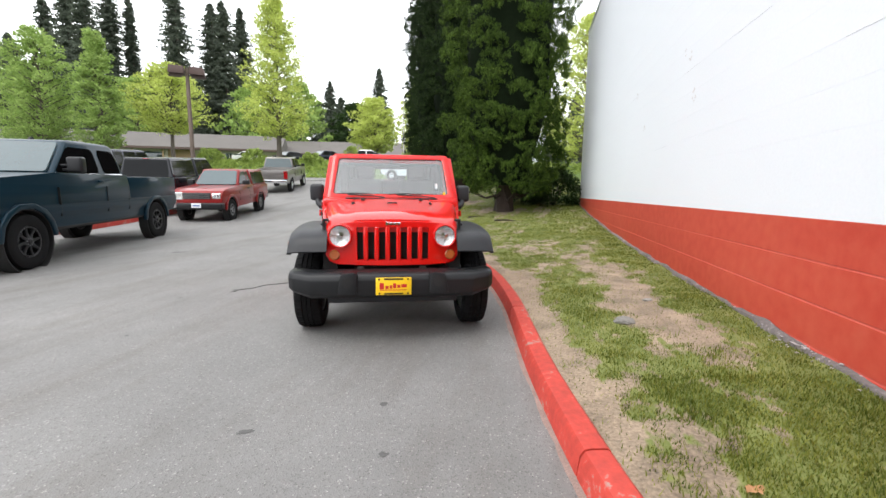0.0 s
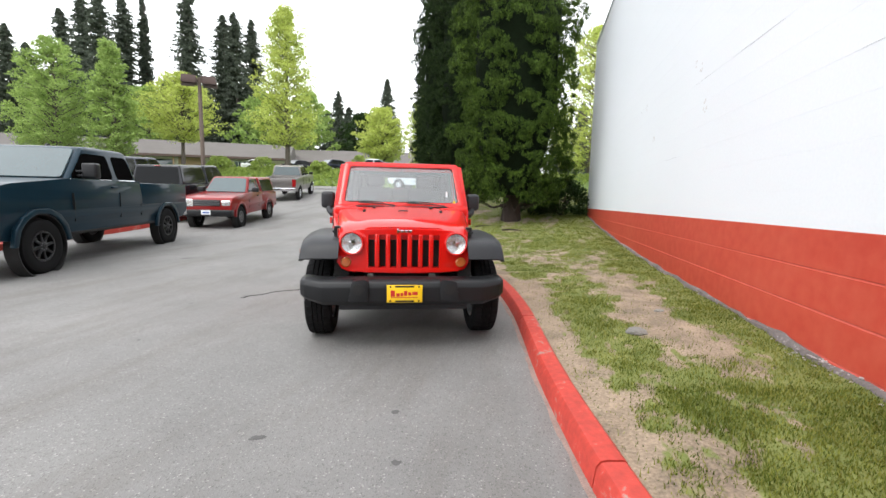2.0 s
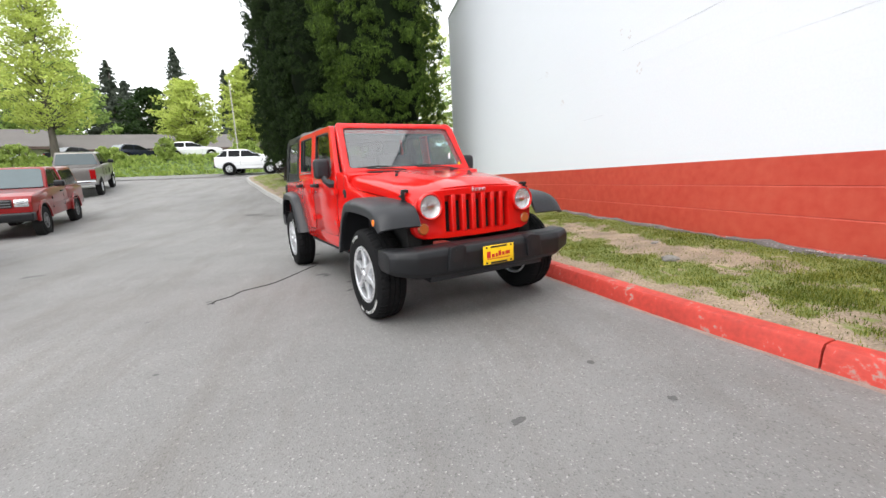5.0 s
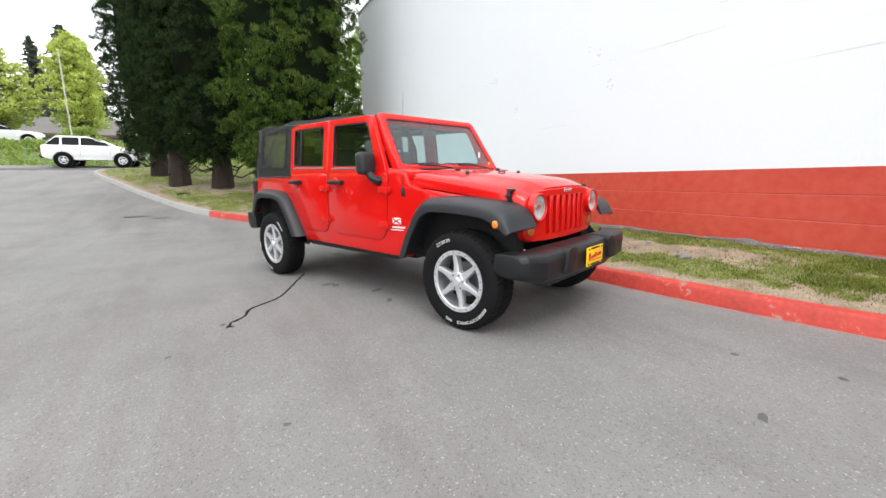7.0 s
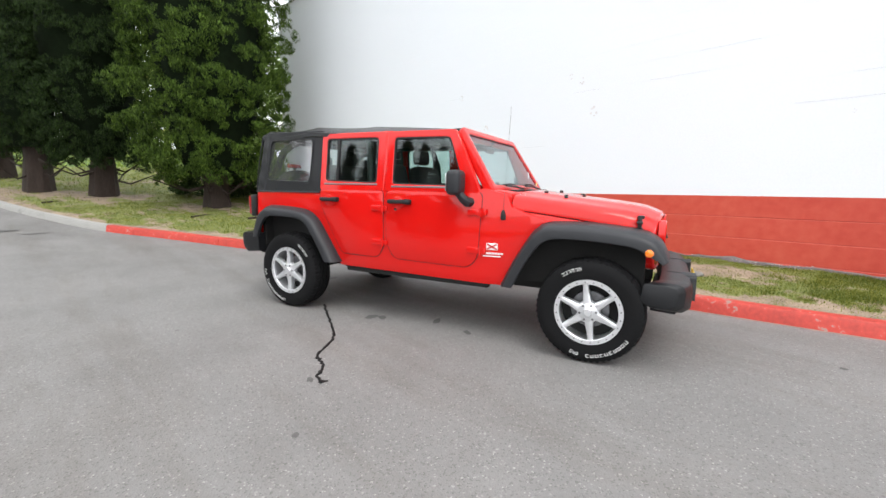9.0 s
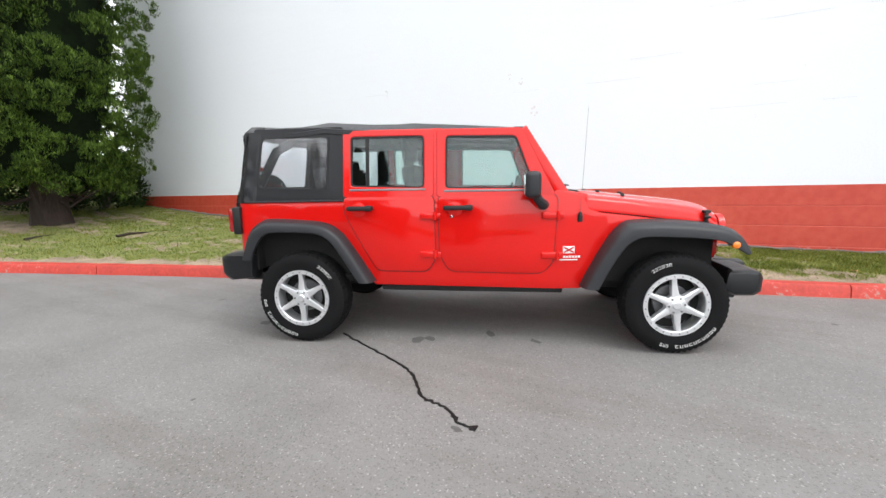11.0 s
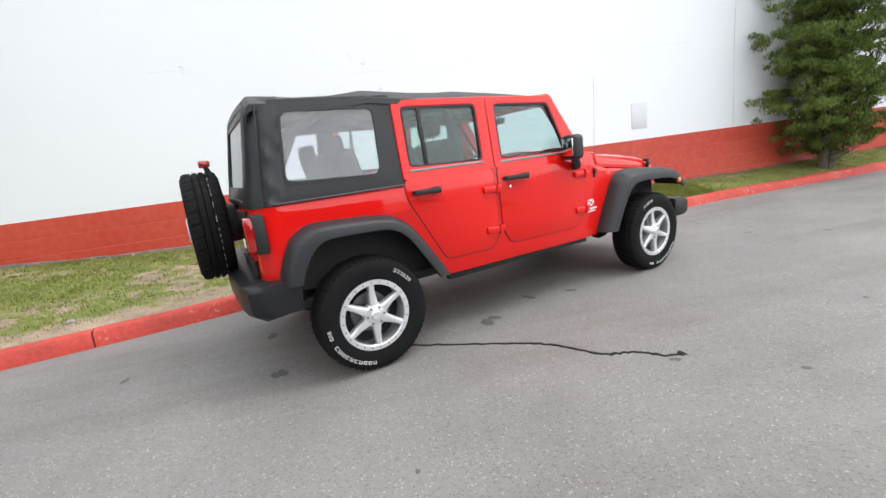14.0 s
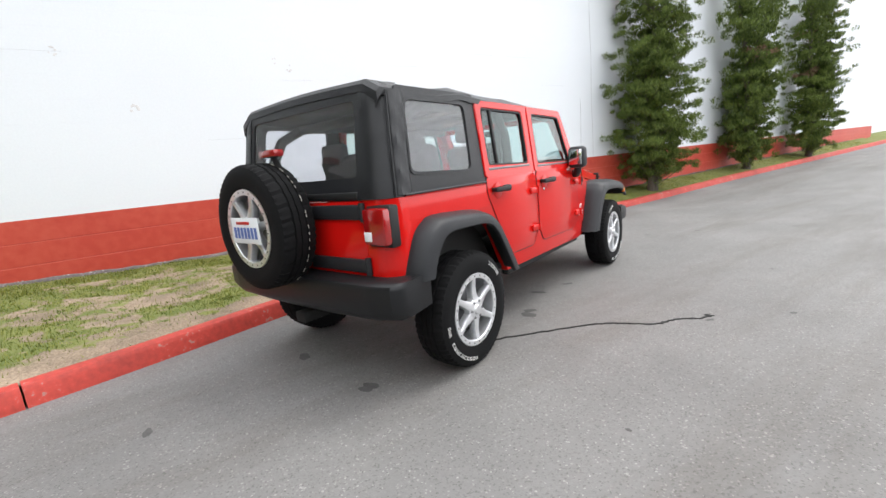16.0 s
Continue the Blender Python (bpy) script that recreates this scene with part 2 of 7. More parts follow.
def asphalt_material():
    m = material("worn_asphalt", (0.179, 0.174, 0.169), 0.72, vary=0.10, scale=0.5, fine=35, bump=0.0, coords="Object")
    n, k = m.node_tree.nodes, m.node_tree.links
    b = n["Principled BSDF"]
    base = b.inputs["Base Color"].links[0].from_socket
    tc = n.new("ShaderNodeTexCoord")
    chips = n.new("ShaderNodeTexVoronoi")
    chips.inputs["Scale"].default_value = 125
    k.new(tc.outputs["Object"], chips.inputs[0])
    pick = n.new("ShaderNodeSeparateColor")
    k.new(chips.outputs["Color"], pick.inputs[0])
    ramp = n.new("ShaderNodeValToRGB")
    ramp.color_ramp.elements[0].position, ramp.color_ramp.elements[1].position = 0.94, 1.0
    k.new(pick.outputs[0], ramp.inputs[0])
    mx = n.new("ShaderNodeMixRGB")
    mx.inputs[2].default_value = (0.31, 0.298, 0.285, 1)
    k.new(ramp.outputs[0], mx.inputs[0])
    k.new(base, mx.inputs[1])
    ramp2 = n.new("ShaderNodeValToRGB")
    ramp2.color_ramp.elements[0].position, ramp2.color_ramp.elements[1].position = 0.0, 0.22
    ramp2.color_ramp.elements[0].color, ramp2.color_ramp.elements[1].color = (0.66, 0.65, 0.64, 1), (1, 1, 1, 1)
    k.new(pick.outputs[1], ramp2.inputs[0])
    mx2 = n.new("ShaderNodeMixRGB")
    mx2.blend_type = "MULTIPLY"
    mx2.inputs[0].default_value = 1
    k.new(mx.outputs[0], mx2.inputs[1])
    k.new(ramp2.outputs[0], mx2.inputs[2])
    # broad worn and stained areas
    wear = n.new("ShaderNodeTexNoise")
    wear.inputs["Scale"].default_value = 0.9
    wear.inputs["Detail"].default_value = 8
    wear.inputs["Roughness"].default_value = 0.65
    k.new(tc.outputs["Object"], wear.inputs[0])
    r3 = n.new("ShaderNodeMapRange")
    r3.inputs["From Min"].default_value, r3.inputs["From Max"].default_value = 0.3, 0.7
    r3.inputs["To Min"].default_value, r3.inputs["To Max"].default_value = 0.86, 1.12
    k.new(wear.outputs[0], r3.inputs[0])
    # faint brown drip trails and rubbed lanes that run with the drive
    lane = n.new("ShaderNodeTexNoise")
    lane.inputs["Scale"].default_value = 1.0
    lane.inputs["Detail"].default_value = 9
    lane.inputs["Roughness"].default_value = 0.7
    mp2 = n.new("ShaderNodeMapping")
    mp2.inputs["Rotation"].default_value = (0, 0, radians(-19))
    mp2.inputs["Scale"].default_value = (1.3, 0.22, 1)
    k.new(tc.outputs["Object"], mp2.inputs[0])
    k.new(mp2.outputs[0], lane.inputs[0])
    r4 = n.new("ShaderNodeValToRGB")
    r4.color_ramp.elements[0].position, r4.color_ramp.elements[1].position = 0.34, 0.52
    r4.color_ramp.elements[0].color, r4.color_ramp.elements[1].color = (0.80, 0.77, 0.74, 1), (1, 1, 1, 1)
    k.new(lane.outputs[0], r4.inputs[0])
    mx3 = n.new("ShaderNodeMixRGB")
    mx3.blend_type = "MULTIPLY"
    mx3.inputs[0].default_value = 1
    k.new(mx2.outputs[0], mx3.inputs[1])
    k.new(r4.outputs[0], mx3.inputs[2])
    hs = n.new("ShaderNodeHueSaturation")
    k.new(mx3.outputs[0], hs.inputs["Color"])
    k.new(r3.outputs[0], hs.inputs["Value"])
    k.new(hs.outputs[0], b.inputs["Base Color"])
    bp = n.new("ShaderNodeBump")
    bp.inputs["Strength"].default_value = 0.5
    bp.inputs["Distance"].default_value = 0.004
    k.new(chips.outputs["Distance"], bp.inputs["Height"])
    k.new(bp.outputs[0], b.inputs["Normal"])
    return m


def lawn_material():
    """Bare soil and turf, mixed by the wear stored on the mesh."""
    m = material("soil_and_turf", (0.250, 0.190, 0.134), 0.95, vary=0.6, scale=3.5, fine=55, bump=1.0)
    n, k = m.node_tree.nodes, m.node_tree.links
    b = n["Principled BSDF"]
    base = b.inputs["Base Color"].links[0].from_socket
    att = n.new("ShaderNodeAttribute")
    att.attribute_name = "turf"
    nz = n.new("ShaderNodeTexNoise")
    nz.inputs["Scale"].default_value = 14
    nz.inputs["Detail"].default_value = 6
    tc = n.new("ShaderNodeTexCoord")
    k.new(tc.outputs["Object"], nz.inputs[0])
    ad = n.new("ShaderNodeMath")
    ad.operation = "ADD"
    k.new(att.outputs["Fac"], ad.inputs[0])
    k.new(nz.outputs[0], ad.inputs[1])
    ramp = n.new("ShaderNodeValToRGB")
    ramp.color_ramp.elements[0].position, ramp.color_ramp.elements[1].position = 0.80, 1.0
    half = n.new("ShaderNodeMath")
    half.operation = "MULTIPLY"
    half.inputs[1].default_value = 0.9
    k.new(ad.outputs[0], half.inputs[0])
    k.new(half.outputs[0], ramp.inputs[0])
    green = n.new("ShaderNodeMixRGB")
    green.inputs[1].default_value, green.inputs[2].default_value = (0.06, 0.10, 0.018, 1), (0.25, 0.25, 0.075, 1)
    nz2 = n.new("ShaderNodeTexNoise")
    nz2.inputs["Scale"].default_value = 3
    nz2.inputs["Detail"].default_value = 8
    k.new(tc.outputs["Object"], nz2.inputs[0])
    k.new(nz2.outputs[0], green.inputs[0])
    mx = n.new("ShaderNodeMixRGB")
    k.new(ramp.outputs[0], mx.inputs[0])
    k.new(base, mx.inputs[1])
    k.new(green.outputs[0], mx.inputs[2])
    k.new(mx.outputs[0], b.inputs["Base Color"])
    return m


M["asphalt"] = asphalt_material()
M["lawn"] = lawn_material()
M["far_ground"] = material("rough_grass", (0.10, 0.15, 0.04), 0.95, vary=0.3, scale=0.3, fine=5)


# ---- building helpers ----
def bm_mesh(name, bm, mat, smooth=True):
    me = bpy.data.meshes.new(name)
    bm.normal_update()
    bm.to_mesh(me)
    bm.free()
    for m in (mat if isinstance(mat, (list, tuple)) else [mat]):
        me.materials.append(m)
    if smooth:
        me.set_sharp_from_angle(angle=radians(35))
        for p in me.polygons:
            p.use_smooth = True
    return me


def part(name, bm, mat, parent=None, label="", smooth=True):
    ob = new(name, bm_mesh(name, bm, mat, smooth))
    if parent:
        ob.parent = parent
    if label:
        tagged(ob, label)
    return ob


def raw(name, verts, faces, mat, parent=None, smooth=False):
    me = bpy.data.meshes.new(name)
    me.from_pydata(verts, [], faces)
    for m in (mat if isinstance(mat, (list, tuple)) else [mat]):
        me.materials.append(m)
    me.update()
    if smooth:
        me.set_sharp_from_angle(angle=radians(40))
        for p in me.polygons:
            p.use_smooth = True
    ob = new(name, me)
    if parent:
        ob.parent = parent
    return ob


def thing(name, m, label, category, group="", kind=""):
    ob = new(name)
    ob.matrix_basis = m
    return tagged(ob, label, category, group, kind)


def bevel(bm, r, seg=2):
    if r > 0:
        bmesh.ops.bevel(bm, geom=list(bm.edges), offset=r, segments=seg, affect="EDGES", profile=0.5, clamp_overlap=True)
    return bm


def box(x0, x1, y0, y1, z0, z1, r=0.0, seg=2, bm=None):
    b = bmesh.new()
    bmesh.ops.create_cube(b, size=1)
    for v in b.verts:
        v.co = ((x0 + x1) / 2 + v.co.x * (x1 - x0), (y0 + y1) / 2 + v.co.y * (y1 - y0), (z0 + z1) / 2 + v.co.z * (z1 - z0))
    bevel(b, r, seg)
    return join(bm, b)


def join(bm, b):
    if bm is None:
        return b
    me = bpy.data.meshes.new("tmp")
    b.to_mesh(me)
    b.free()
    bm.from_mesh(me)
    bpy.data.meshes.remove(me)
    return bm


def prism(pts, a0, a1, axis="y", r=0.0, seg=2, bm=None):
    """A closed outline pushed from a0 to a1. axis y: outline in x, z. axis x: outline in y, z. axis z: outline in x, y."""
    b = bmesh.new()

    def at(p, a):
        return (p[0], a, p[1]) if axis == "y" else (a, p[0], p[1]) if axis == "x" else (p[0], p[1], a)
    low = [b.verts.new(at(p, a0)) for p in pts]
    top = [b.verts.new(at(p, a1)) for p in pts]
    n = len(pts)
    b.faces.new(low)
    b.faces.new(top[::-1])
    for i in range(n):
        b.faces.new((low[i], top[i], top[(i + 1) % n], low[(i + 1) % n]))
    bmesh.ops.recalc_face_normals(b, faces=b.faces)
    bevel(b, r, seg)
    return join(bm, b)


def ring(outer, inner, a0, a1, axis="y", r=0.0, bm=None):
    """A flat frame between two outlines with as many corners each."""
    b = bmesh.new()

    def at(p, a):
        return (p[0], a, p[1]) if axis == "y" else (a, p[0], p[1]) if axis == "x" else (p[0], p[1], a)
    loops = [[b.verts.new(at(p, a)) for p in pts] for a in (a0, a1) for pts in (outer, inner)]
    n = len(outer)
    for i in range(n):
        j = (i + 1) % n
        o0, i0, o1, i1 = loops
        b.faces.new((o0[i], o0[j], i0[j], i0[i]))
        b.faces.new((o1[i], i1[i], i1[j], o1[j]))
        b.faces.new((o0[i], o1[i], o1[j], o0[j]))
        b.faces.new((i0[i], i0[j], i1[j], i1[i]))
    bmesh.ops.recalc_face_normals(b, faces=b.faces)
    bevel(b, r, 1)
    return join(bm, b)


def lathe(profile, axis="y", seg=48, bm=None, at=(0, 0, 0), closed=False):
    """Turns a profile of (distance along the axis, radius) round the axis."""
    b = bmesh.new()
    rows = []
    for a, rad in profile:
        row = []
        for i in range(seg):
            t = 2 * math.pi * i / seg
            c, s = rad * math.cos(t), rad * math.sin(t)
            p = (c, a, s) if axis == "y" else (a, c, s) if axis == "x" else (c, s, a)
            row.append(b.verts.new((p[0] + at[0], p[1] + at[1], p[2] + at[2])))
        rows.append(row)
    pairs = list(zip(rows, rows[1:])) + ([(rows[-1], rows[0])] if closed else [])
    for r0, r1 in pairs:
        for i in range(seg):
            j = (i + 1) % seg
            b.faces.new((r0[i], r0[j], r1[j], r1[i]))
    if not closed:
        for row in (rows[0], rows[-1]):
            b.faces.new(row)
    bmesh.ops.recalc_face_normals(b, faces=b.faces)
    return join(bm, b)


def cyl(p0, p1, r0, r1=None, seg=12, bm=None):
    p0, p1 = Vector(p0), Vector(p1)
    d = p1 - p0
    b = bmesh.new()
    bmesh.ops.create_cone(b, cap_ends=True, segments=seg, radius1=r0, radius2=r0 if r1 is None else r1, depth=d.length)
    bmesh.ops.transform(b, matrix=Matrix.Translation((p0 + p1) / 2) @ d.to_track_quat("Z", "Y").to_matrix().to_4x4(), verts=b.verts)
    return join(bm, b)


def tube(points, r, seg=8, bm=None):
    """A bent round bar through the points; r may be a list."""
    pts = [Vector(p) for p in points]
    rads = r if isinstance(r, (list, tuple)) else [r] * len(pts)
    b = bmesh.new()
    rows = []
    for i, p in enumerate(pts):
        d = (pts[min(i + 1, len(pts) - 1)] - pts[max(i - 1, 0)]).normalized()
        q = d.to_track_quat("Z", "Y")
        rows.append([b.verts.new(p + q @ Vector((rads[i] * math.cos(2 * math.pi * k / seg), rads[i] * math.sin(2 * math.pi * k / seg), 0))) for k in range(seg)])
    for r0, r1 in zip(rows, rows[1:]):
        for i in range(seg):
            j = (i + 1) % seg
            b.faces.new((r0[i], r0[j], r1[j], r1[i]))
    b.faces.new(rows[0][::-1])
    b.faces.new(rows[-1])
    bmesh.ops.recalc_face_normals(b, faces=b.faces)
    return join(bm, b)


def ball(c, rx, ry, rz, bm=None, sub=2):
    b = bmesh.new()
    bmesh.ops.create_icosphere(b, subdivisions=sub, radius=1)
    for v in b.verts:
        v.co = (c[0] + v.co.x * rx, c[1] + v.co.y * ry, c[2] + v.co.z * rz)
    return join(bm, b)


def smooth_curve(pts, n):
    """Catmull-Rom through the points, n steps a span."""
    out = []
    for i in range(len(pts) - 1):
        p0, p1, p2, p3 = (Vector(pts[max(i - 1, 0)]), Vector(pts[i]), Vector(pts[i + 1]), Vector(pts[min(i + 2, len(pts) - 1)]))
        for k in range(n):
            t = k / n
            out.append(0.5 * (2 * p1 + (p2 - p0) * t + (2 * p0 - 5 * p1 + 4 * p2 - p3) * t * t + (3 * p1 - p0 - 3 * p2 + p3) * t ** 3))
    out.append(Vector(pts[-1]))
    return out


# ---- the lie of the land ----
def road_z(x, y):
    """Height of the paved ground: level beside the wall, rising to the street and gently the other way."""
    if y < -1:
        a = 0.028 * (-1 - y) if y > -60 else 1.65
    elif y < 9.5:
        a = 0
    elif y < 20:
        a = 0.0048 * (y - 9.5) ** 2
    else:
        a = 0.529 + 0.1008 * (min(y, 34) - 20)
    return a + 0.012 * min(max(0, -4 - x), 40) * min(1, max(0, (y - 3) / 5))


WALL_X = 1.8
WALL_Y0, WALL_Y1 = -23.5, 18.4
STREET_Y, BANK_Y = 30.8, 35.8
KERB = [(0.7, -60), (0.7, -30), (0.75, -20), (0.8, -12), (0.87, -6), (0.73, -0.5), (0.5, 1.2), (0.2, 2.45), (-0.03, 3.55), (-0.3, 5.2),
        (-0.62, 6.5), (-1.06, 7.75), (-1.5, 8.95), (-2.12, 10.9), (-3.0, 13.0), (-4.0, 14.9), (-5.0, 17.4), (-5.72, 19.4), (-6.5, 21.4),
        (-7.4, 24.0), (-8.15, 26.0), (-8.65, 27.6), (-8.9, 28.6), (-8.9, 29.4), (-8.5, 30.1), (-7.5, 30.6), (-4, STREET_Y)]
KY = [p[1] for p in KERB]
KX = [p[0] for p in KERB]


def kerb_x(y):
    return float(np.interp(y, KY, KX))


def bank_z(x, y):
    """Ground beyond the street: an ivy bank and the level above it."""
    t = min(1, max(0, (y - BANK_Y) / 4.0))
    return 1.55 * t * t * (3 - 2 * t)


def steps(a, b, d):
    return list(np.linspace(a, b, max(2, int(round((b - a) / d)) + 1)))


def build_ground():
    xs = [-600, -300, -150, -90] + steps(-70, 44, 2) + [70, 150, 300, 600]
    ys = [-600, -300, -150, -90] + steps(-60, 48, 2) + [60, 90, 150, 300, 600]
    verts = [(x, y, road_z(x, y) + bank_z(x, y) - (0.10 if y < BANK_Y else 0.0)) for y in ys for x in xs]
    n = len(xs)
    faces = [(j * n + i, j * n + i + 1, (j + 1) * n + i + 1, (j + 1) * n + i) for j in range(len(ys) - 1) for i in range(n - 1)]
    ob = raw("ground", verts, faces, M["far_ground"], smooth=True)
    tagged(ob, "rough green grass on gently rising land", "ground", kind="structure")


def build_road():
    rows = steps(-60, 0, 2)[:-1] + steps(0, 12, 0.5)[:-1] + steps(12, 28, 1)[:-1] + steps(28, STREET_Y, 0.2) + [STREET_Y + 0.02] + steps(32, BANK_Y, 1)
    verts, faces = [], []
    cols = 40
    for y in rows:
        x1 = kerb_x(y) + 0.02 if y <= STREET_Y else 60
        for i in range(cols + 1):
            x = x1 + (-70 - x1) * (i / cols) ** 1.8
            verts.append((x, y, road_z(x, y)))
    n = cols + 1
    for j in range(len(rows) - 1):
        for i in range(cols):
            faces.append((j * n + i, (j + 1) * n + i, (j + 1) * n + i + 1, j * n + i + 1))
    ob = raw("road", verts, faces, M["asphalt"], smooth=True)
    tagged(ob, "worn grey asphalt driveway with pale stone chips", "road", kind="structure")


def lawn_z(x, y):
    k = kerb_x(y) + 0.15
    t = min(1, max(0, (x - k) / max(0.3, WALL_X - k)))
    base = 0.17 if y < 8 else min(0.26, 0.17 + 0.02 * (y - 8))
    return road_z(min(x, k), y) + 0.125 + base * t ** 0.8 + 0.02 * noise.noise((x * 1.7, y * 1.7, 0)) + 0.012 * noise.noise((x * 6, y * 6, 3))


def turf(x, y):
    """How much grass grows: bare along the kerb and in trodden patches."""
    k = kerb_x(y) + 0.15
    v = 0.86 + 0.70 * noise.noise((x * 1.5, y * 0.7, 5)) + 0.60 * noise.noise((x * 4.6, y * 2.6, 9)) + 0.62 * noise.noise((x * 11, y * 7, 4)) + 0.45 * noise.noise((x * 27, y * 19, 14))
    if y < 3.4:
        v += 0.30 * min(1, (3.4 - y) / 0.8)
    if 1.9 < y < 30:
        near = 0.36 if y < 8 else 0.30 if y < 13 else 0.18
        v -= 1.25 * math.exp(-((x - k) / near) ** 2)
    for cx, cy, rx, ry, a in ((1.05, 5.3, 0.28, 0.75, 1.1), (0.75, 6.9, 0.4, 0.8, 0.8), (1.35, 3.9, 0.22, 0.6, 1.0), (0.9, 4.7, 0.25, 0.5, 0.6),
                              (0.1, 8.4, 0.6, 0.9, 0.9), (-0.9, 10.6, 0.5, 0.9, 0.8), (0.7, 2.9, 0.12, 0.5, 0.5),
                              (-1.2, 16.6, 1.3, 1.1, 0.9), (-3.4, 19.8, 1.4, 1.2, 1.0), (-5.0, 21.2, 1.3, 1.1, 1.0), (-2.0, 14.6, 1.0, 0.5, 0.5)):
        v -= 0.7 * a * math.exp(-((x - cx) / rx) ** 2 - ((y - cy) / ry) ** 2)
    return max(0.0, min(1.0, v))


def build_lawn():
    verts, faces, wear = [], [], []
    rows = steps(-60, -4, 2)[:-1] + steps(-4, 0, 0.5)[:-1] + steps(0, 14, 0.06)[:-1] + steps(14, 24, 0.3)[:-1] + steps(24, STREET_Y, 0.4)
    cols = 60
    for y in rows:
        x0 = kerb_x(y) + 0.11
        x1 = WALL_X + 0.05 if WALL_Y0 - 0.5 < y < WALL_Y1 - 0.2 else 44
        for i in range(cols + 1):
            x = x0 + (x1 - x0) * (i / cols) ** (1 if x1 < 5 else 2.2)
            verts.append((x, y, lawn_z(x, y)))
            wear.append(turf(x, y))
    n = cols + 1
    for j in range(len(rows) - 1):
        for i in range(cols):
            faces.append((j * n + i, j * n + i + 1, (j + 1) * n + i + 1, (j + 1) * n + i))
    ob = raw("lawn", verts, faces, M["lawn"], smooth=True)
    a = ob.data.attributes.new("turf", "FLOAT", "POINT")
    a.data.foreach_set("value", wear)
    tagged(ob, "patchy lawn with bare trodden soil between kerb and wall", "lawn", kind="structure")


def build_grass():
    """Single blades, thick where the turf is, none on bare soil."""
    rng = np.random.default_rng(4)
    gx, gy = np.arange(-10.5, 8.6, 0.1), np.arange(-20.2, 30.2, 0.1)
    kx = np.array([kerb_x(y) for y in gy])
    zg = np.zeros((len(gy), len(gx)))
    tg = np.zeros_like(zg)
    hg = np.zeros_like(zg)
    for j, y in enumerate(gy):
        for i, x in enumerate(gx):
            if x > kx[j] - 0.1 and x < (WALL_X + 0.2 if y < WALL_Y1 else 9):
                zg[j, i], tg[j, i] = lawn_z(x, y), turf(x, y)
                hg[j, i] = 1 + 1.3 * max(0, noise.noise((x * 3.0, y * 3.0, 21)))

    def sample(grid, x, y):
        u, v = (x - gx[0]) / 0.1, (y - gy[0]) / 0.1
        i, j = np.clip(u.astype(int), 0, len(gx) - 2), np.clip(v.astype(int), 0, len(gy) - 2)
        fu, fv = u - i, v - j
        return (grid[j, i] * (1 - fu) + grid[j, i + 1] * fu) * (1 - fv) + (grid[j + 1, i] * (1 - fu) + grid[j + 1, i + 1] * fu) * fv
    out = []
    for y0, y1, per, hs in ((0.6, 3.2, 17000, 1.15), (3.2, 5.5, 11000, 1.0), (5.5, 8.5, 7000, 1.0), (8.5, 12, 4000, 1.2), (12, 18.3, 1500, 1.6), (-5, 0.6, 2200, 1.3), (-20, -5, 400, 1.8), (18.3, 30, 220, 2.8)):
        x_lo, x_hi = min(kerb_x(y0), kerb_x(y1)), (WALL_X if y1 < 18.5 else 8)
        n = int(per * (y1 - y0) * (x_hi - x_lo))
        x, y = rng.uniform(x_lo, x_hi, n), rng.uniform(y0, y1, n)
        ok = x > np.interp(y, KY, KX) + 0.15
        x, y = x[ok], y[ok]
        ok = rng.random(len(x)) < np.maximum(0.05, (sample(tg, x, y) - 0.15) * 1.45)
        x, y = x[ok], y[ok]
        n = len(x)
        z = sample(zg, x, y) - 0.004
        hgt = rng.uniform(0.006, 0.028, n) * hs * sample(hg, x, y)
        w = rng.uniform(0.0016, 0.0034, n) * hs * 1.2
        a = rng.uniform(0, 6.283, n)
        lean = rng.uniform(0.2, 1.0, n) * hgt
        dx, dy = np.cos(a), np.sin(a)
        out.append(np.stack((np.stack((x - dy * w, y + dx * w, z), 1), np.stack((x + dy * w, y - dx * w, z), 1), np.stack((x + dx * lean, y + dy * lean, z + hgt), 1)), axis=1).reshape(-1, 3))
    co = np.concatenate(out)
    n = len(co) // 3
    me = bpy.data.meshes.new("lawn_grass")
    me.vertices.add(n * 3)
    me.vertices.foreach_set("co", co.ravel())
    me.loops.add(n * 3)
    me.loops.foreach_set("vertex_index", np.arange(n * 3, dtype=np.int32))
    me.polygons.add(n)
    me.polygons.foreach_set("loop_start", np.arange(0, n * 3, 3, dtype=np.int32))
    me.materials.append(M["grass"])
    me.update(calc_edges=True)
    tagged(new("lawn_grass", me), "short uneven green and yellowish lawn grass", "grass", kind="stuff")


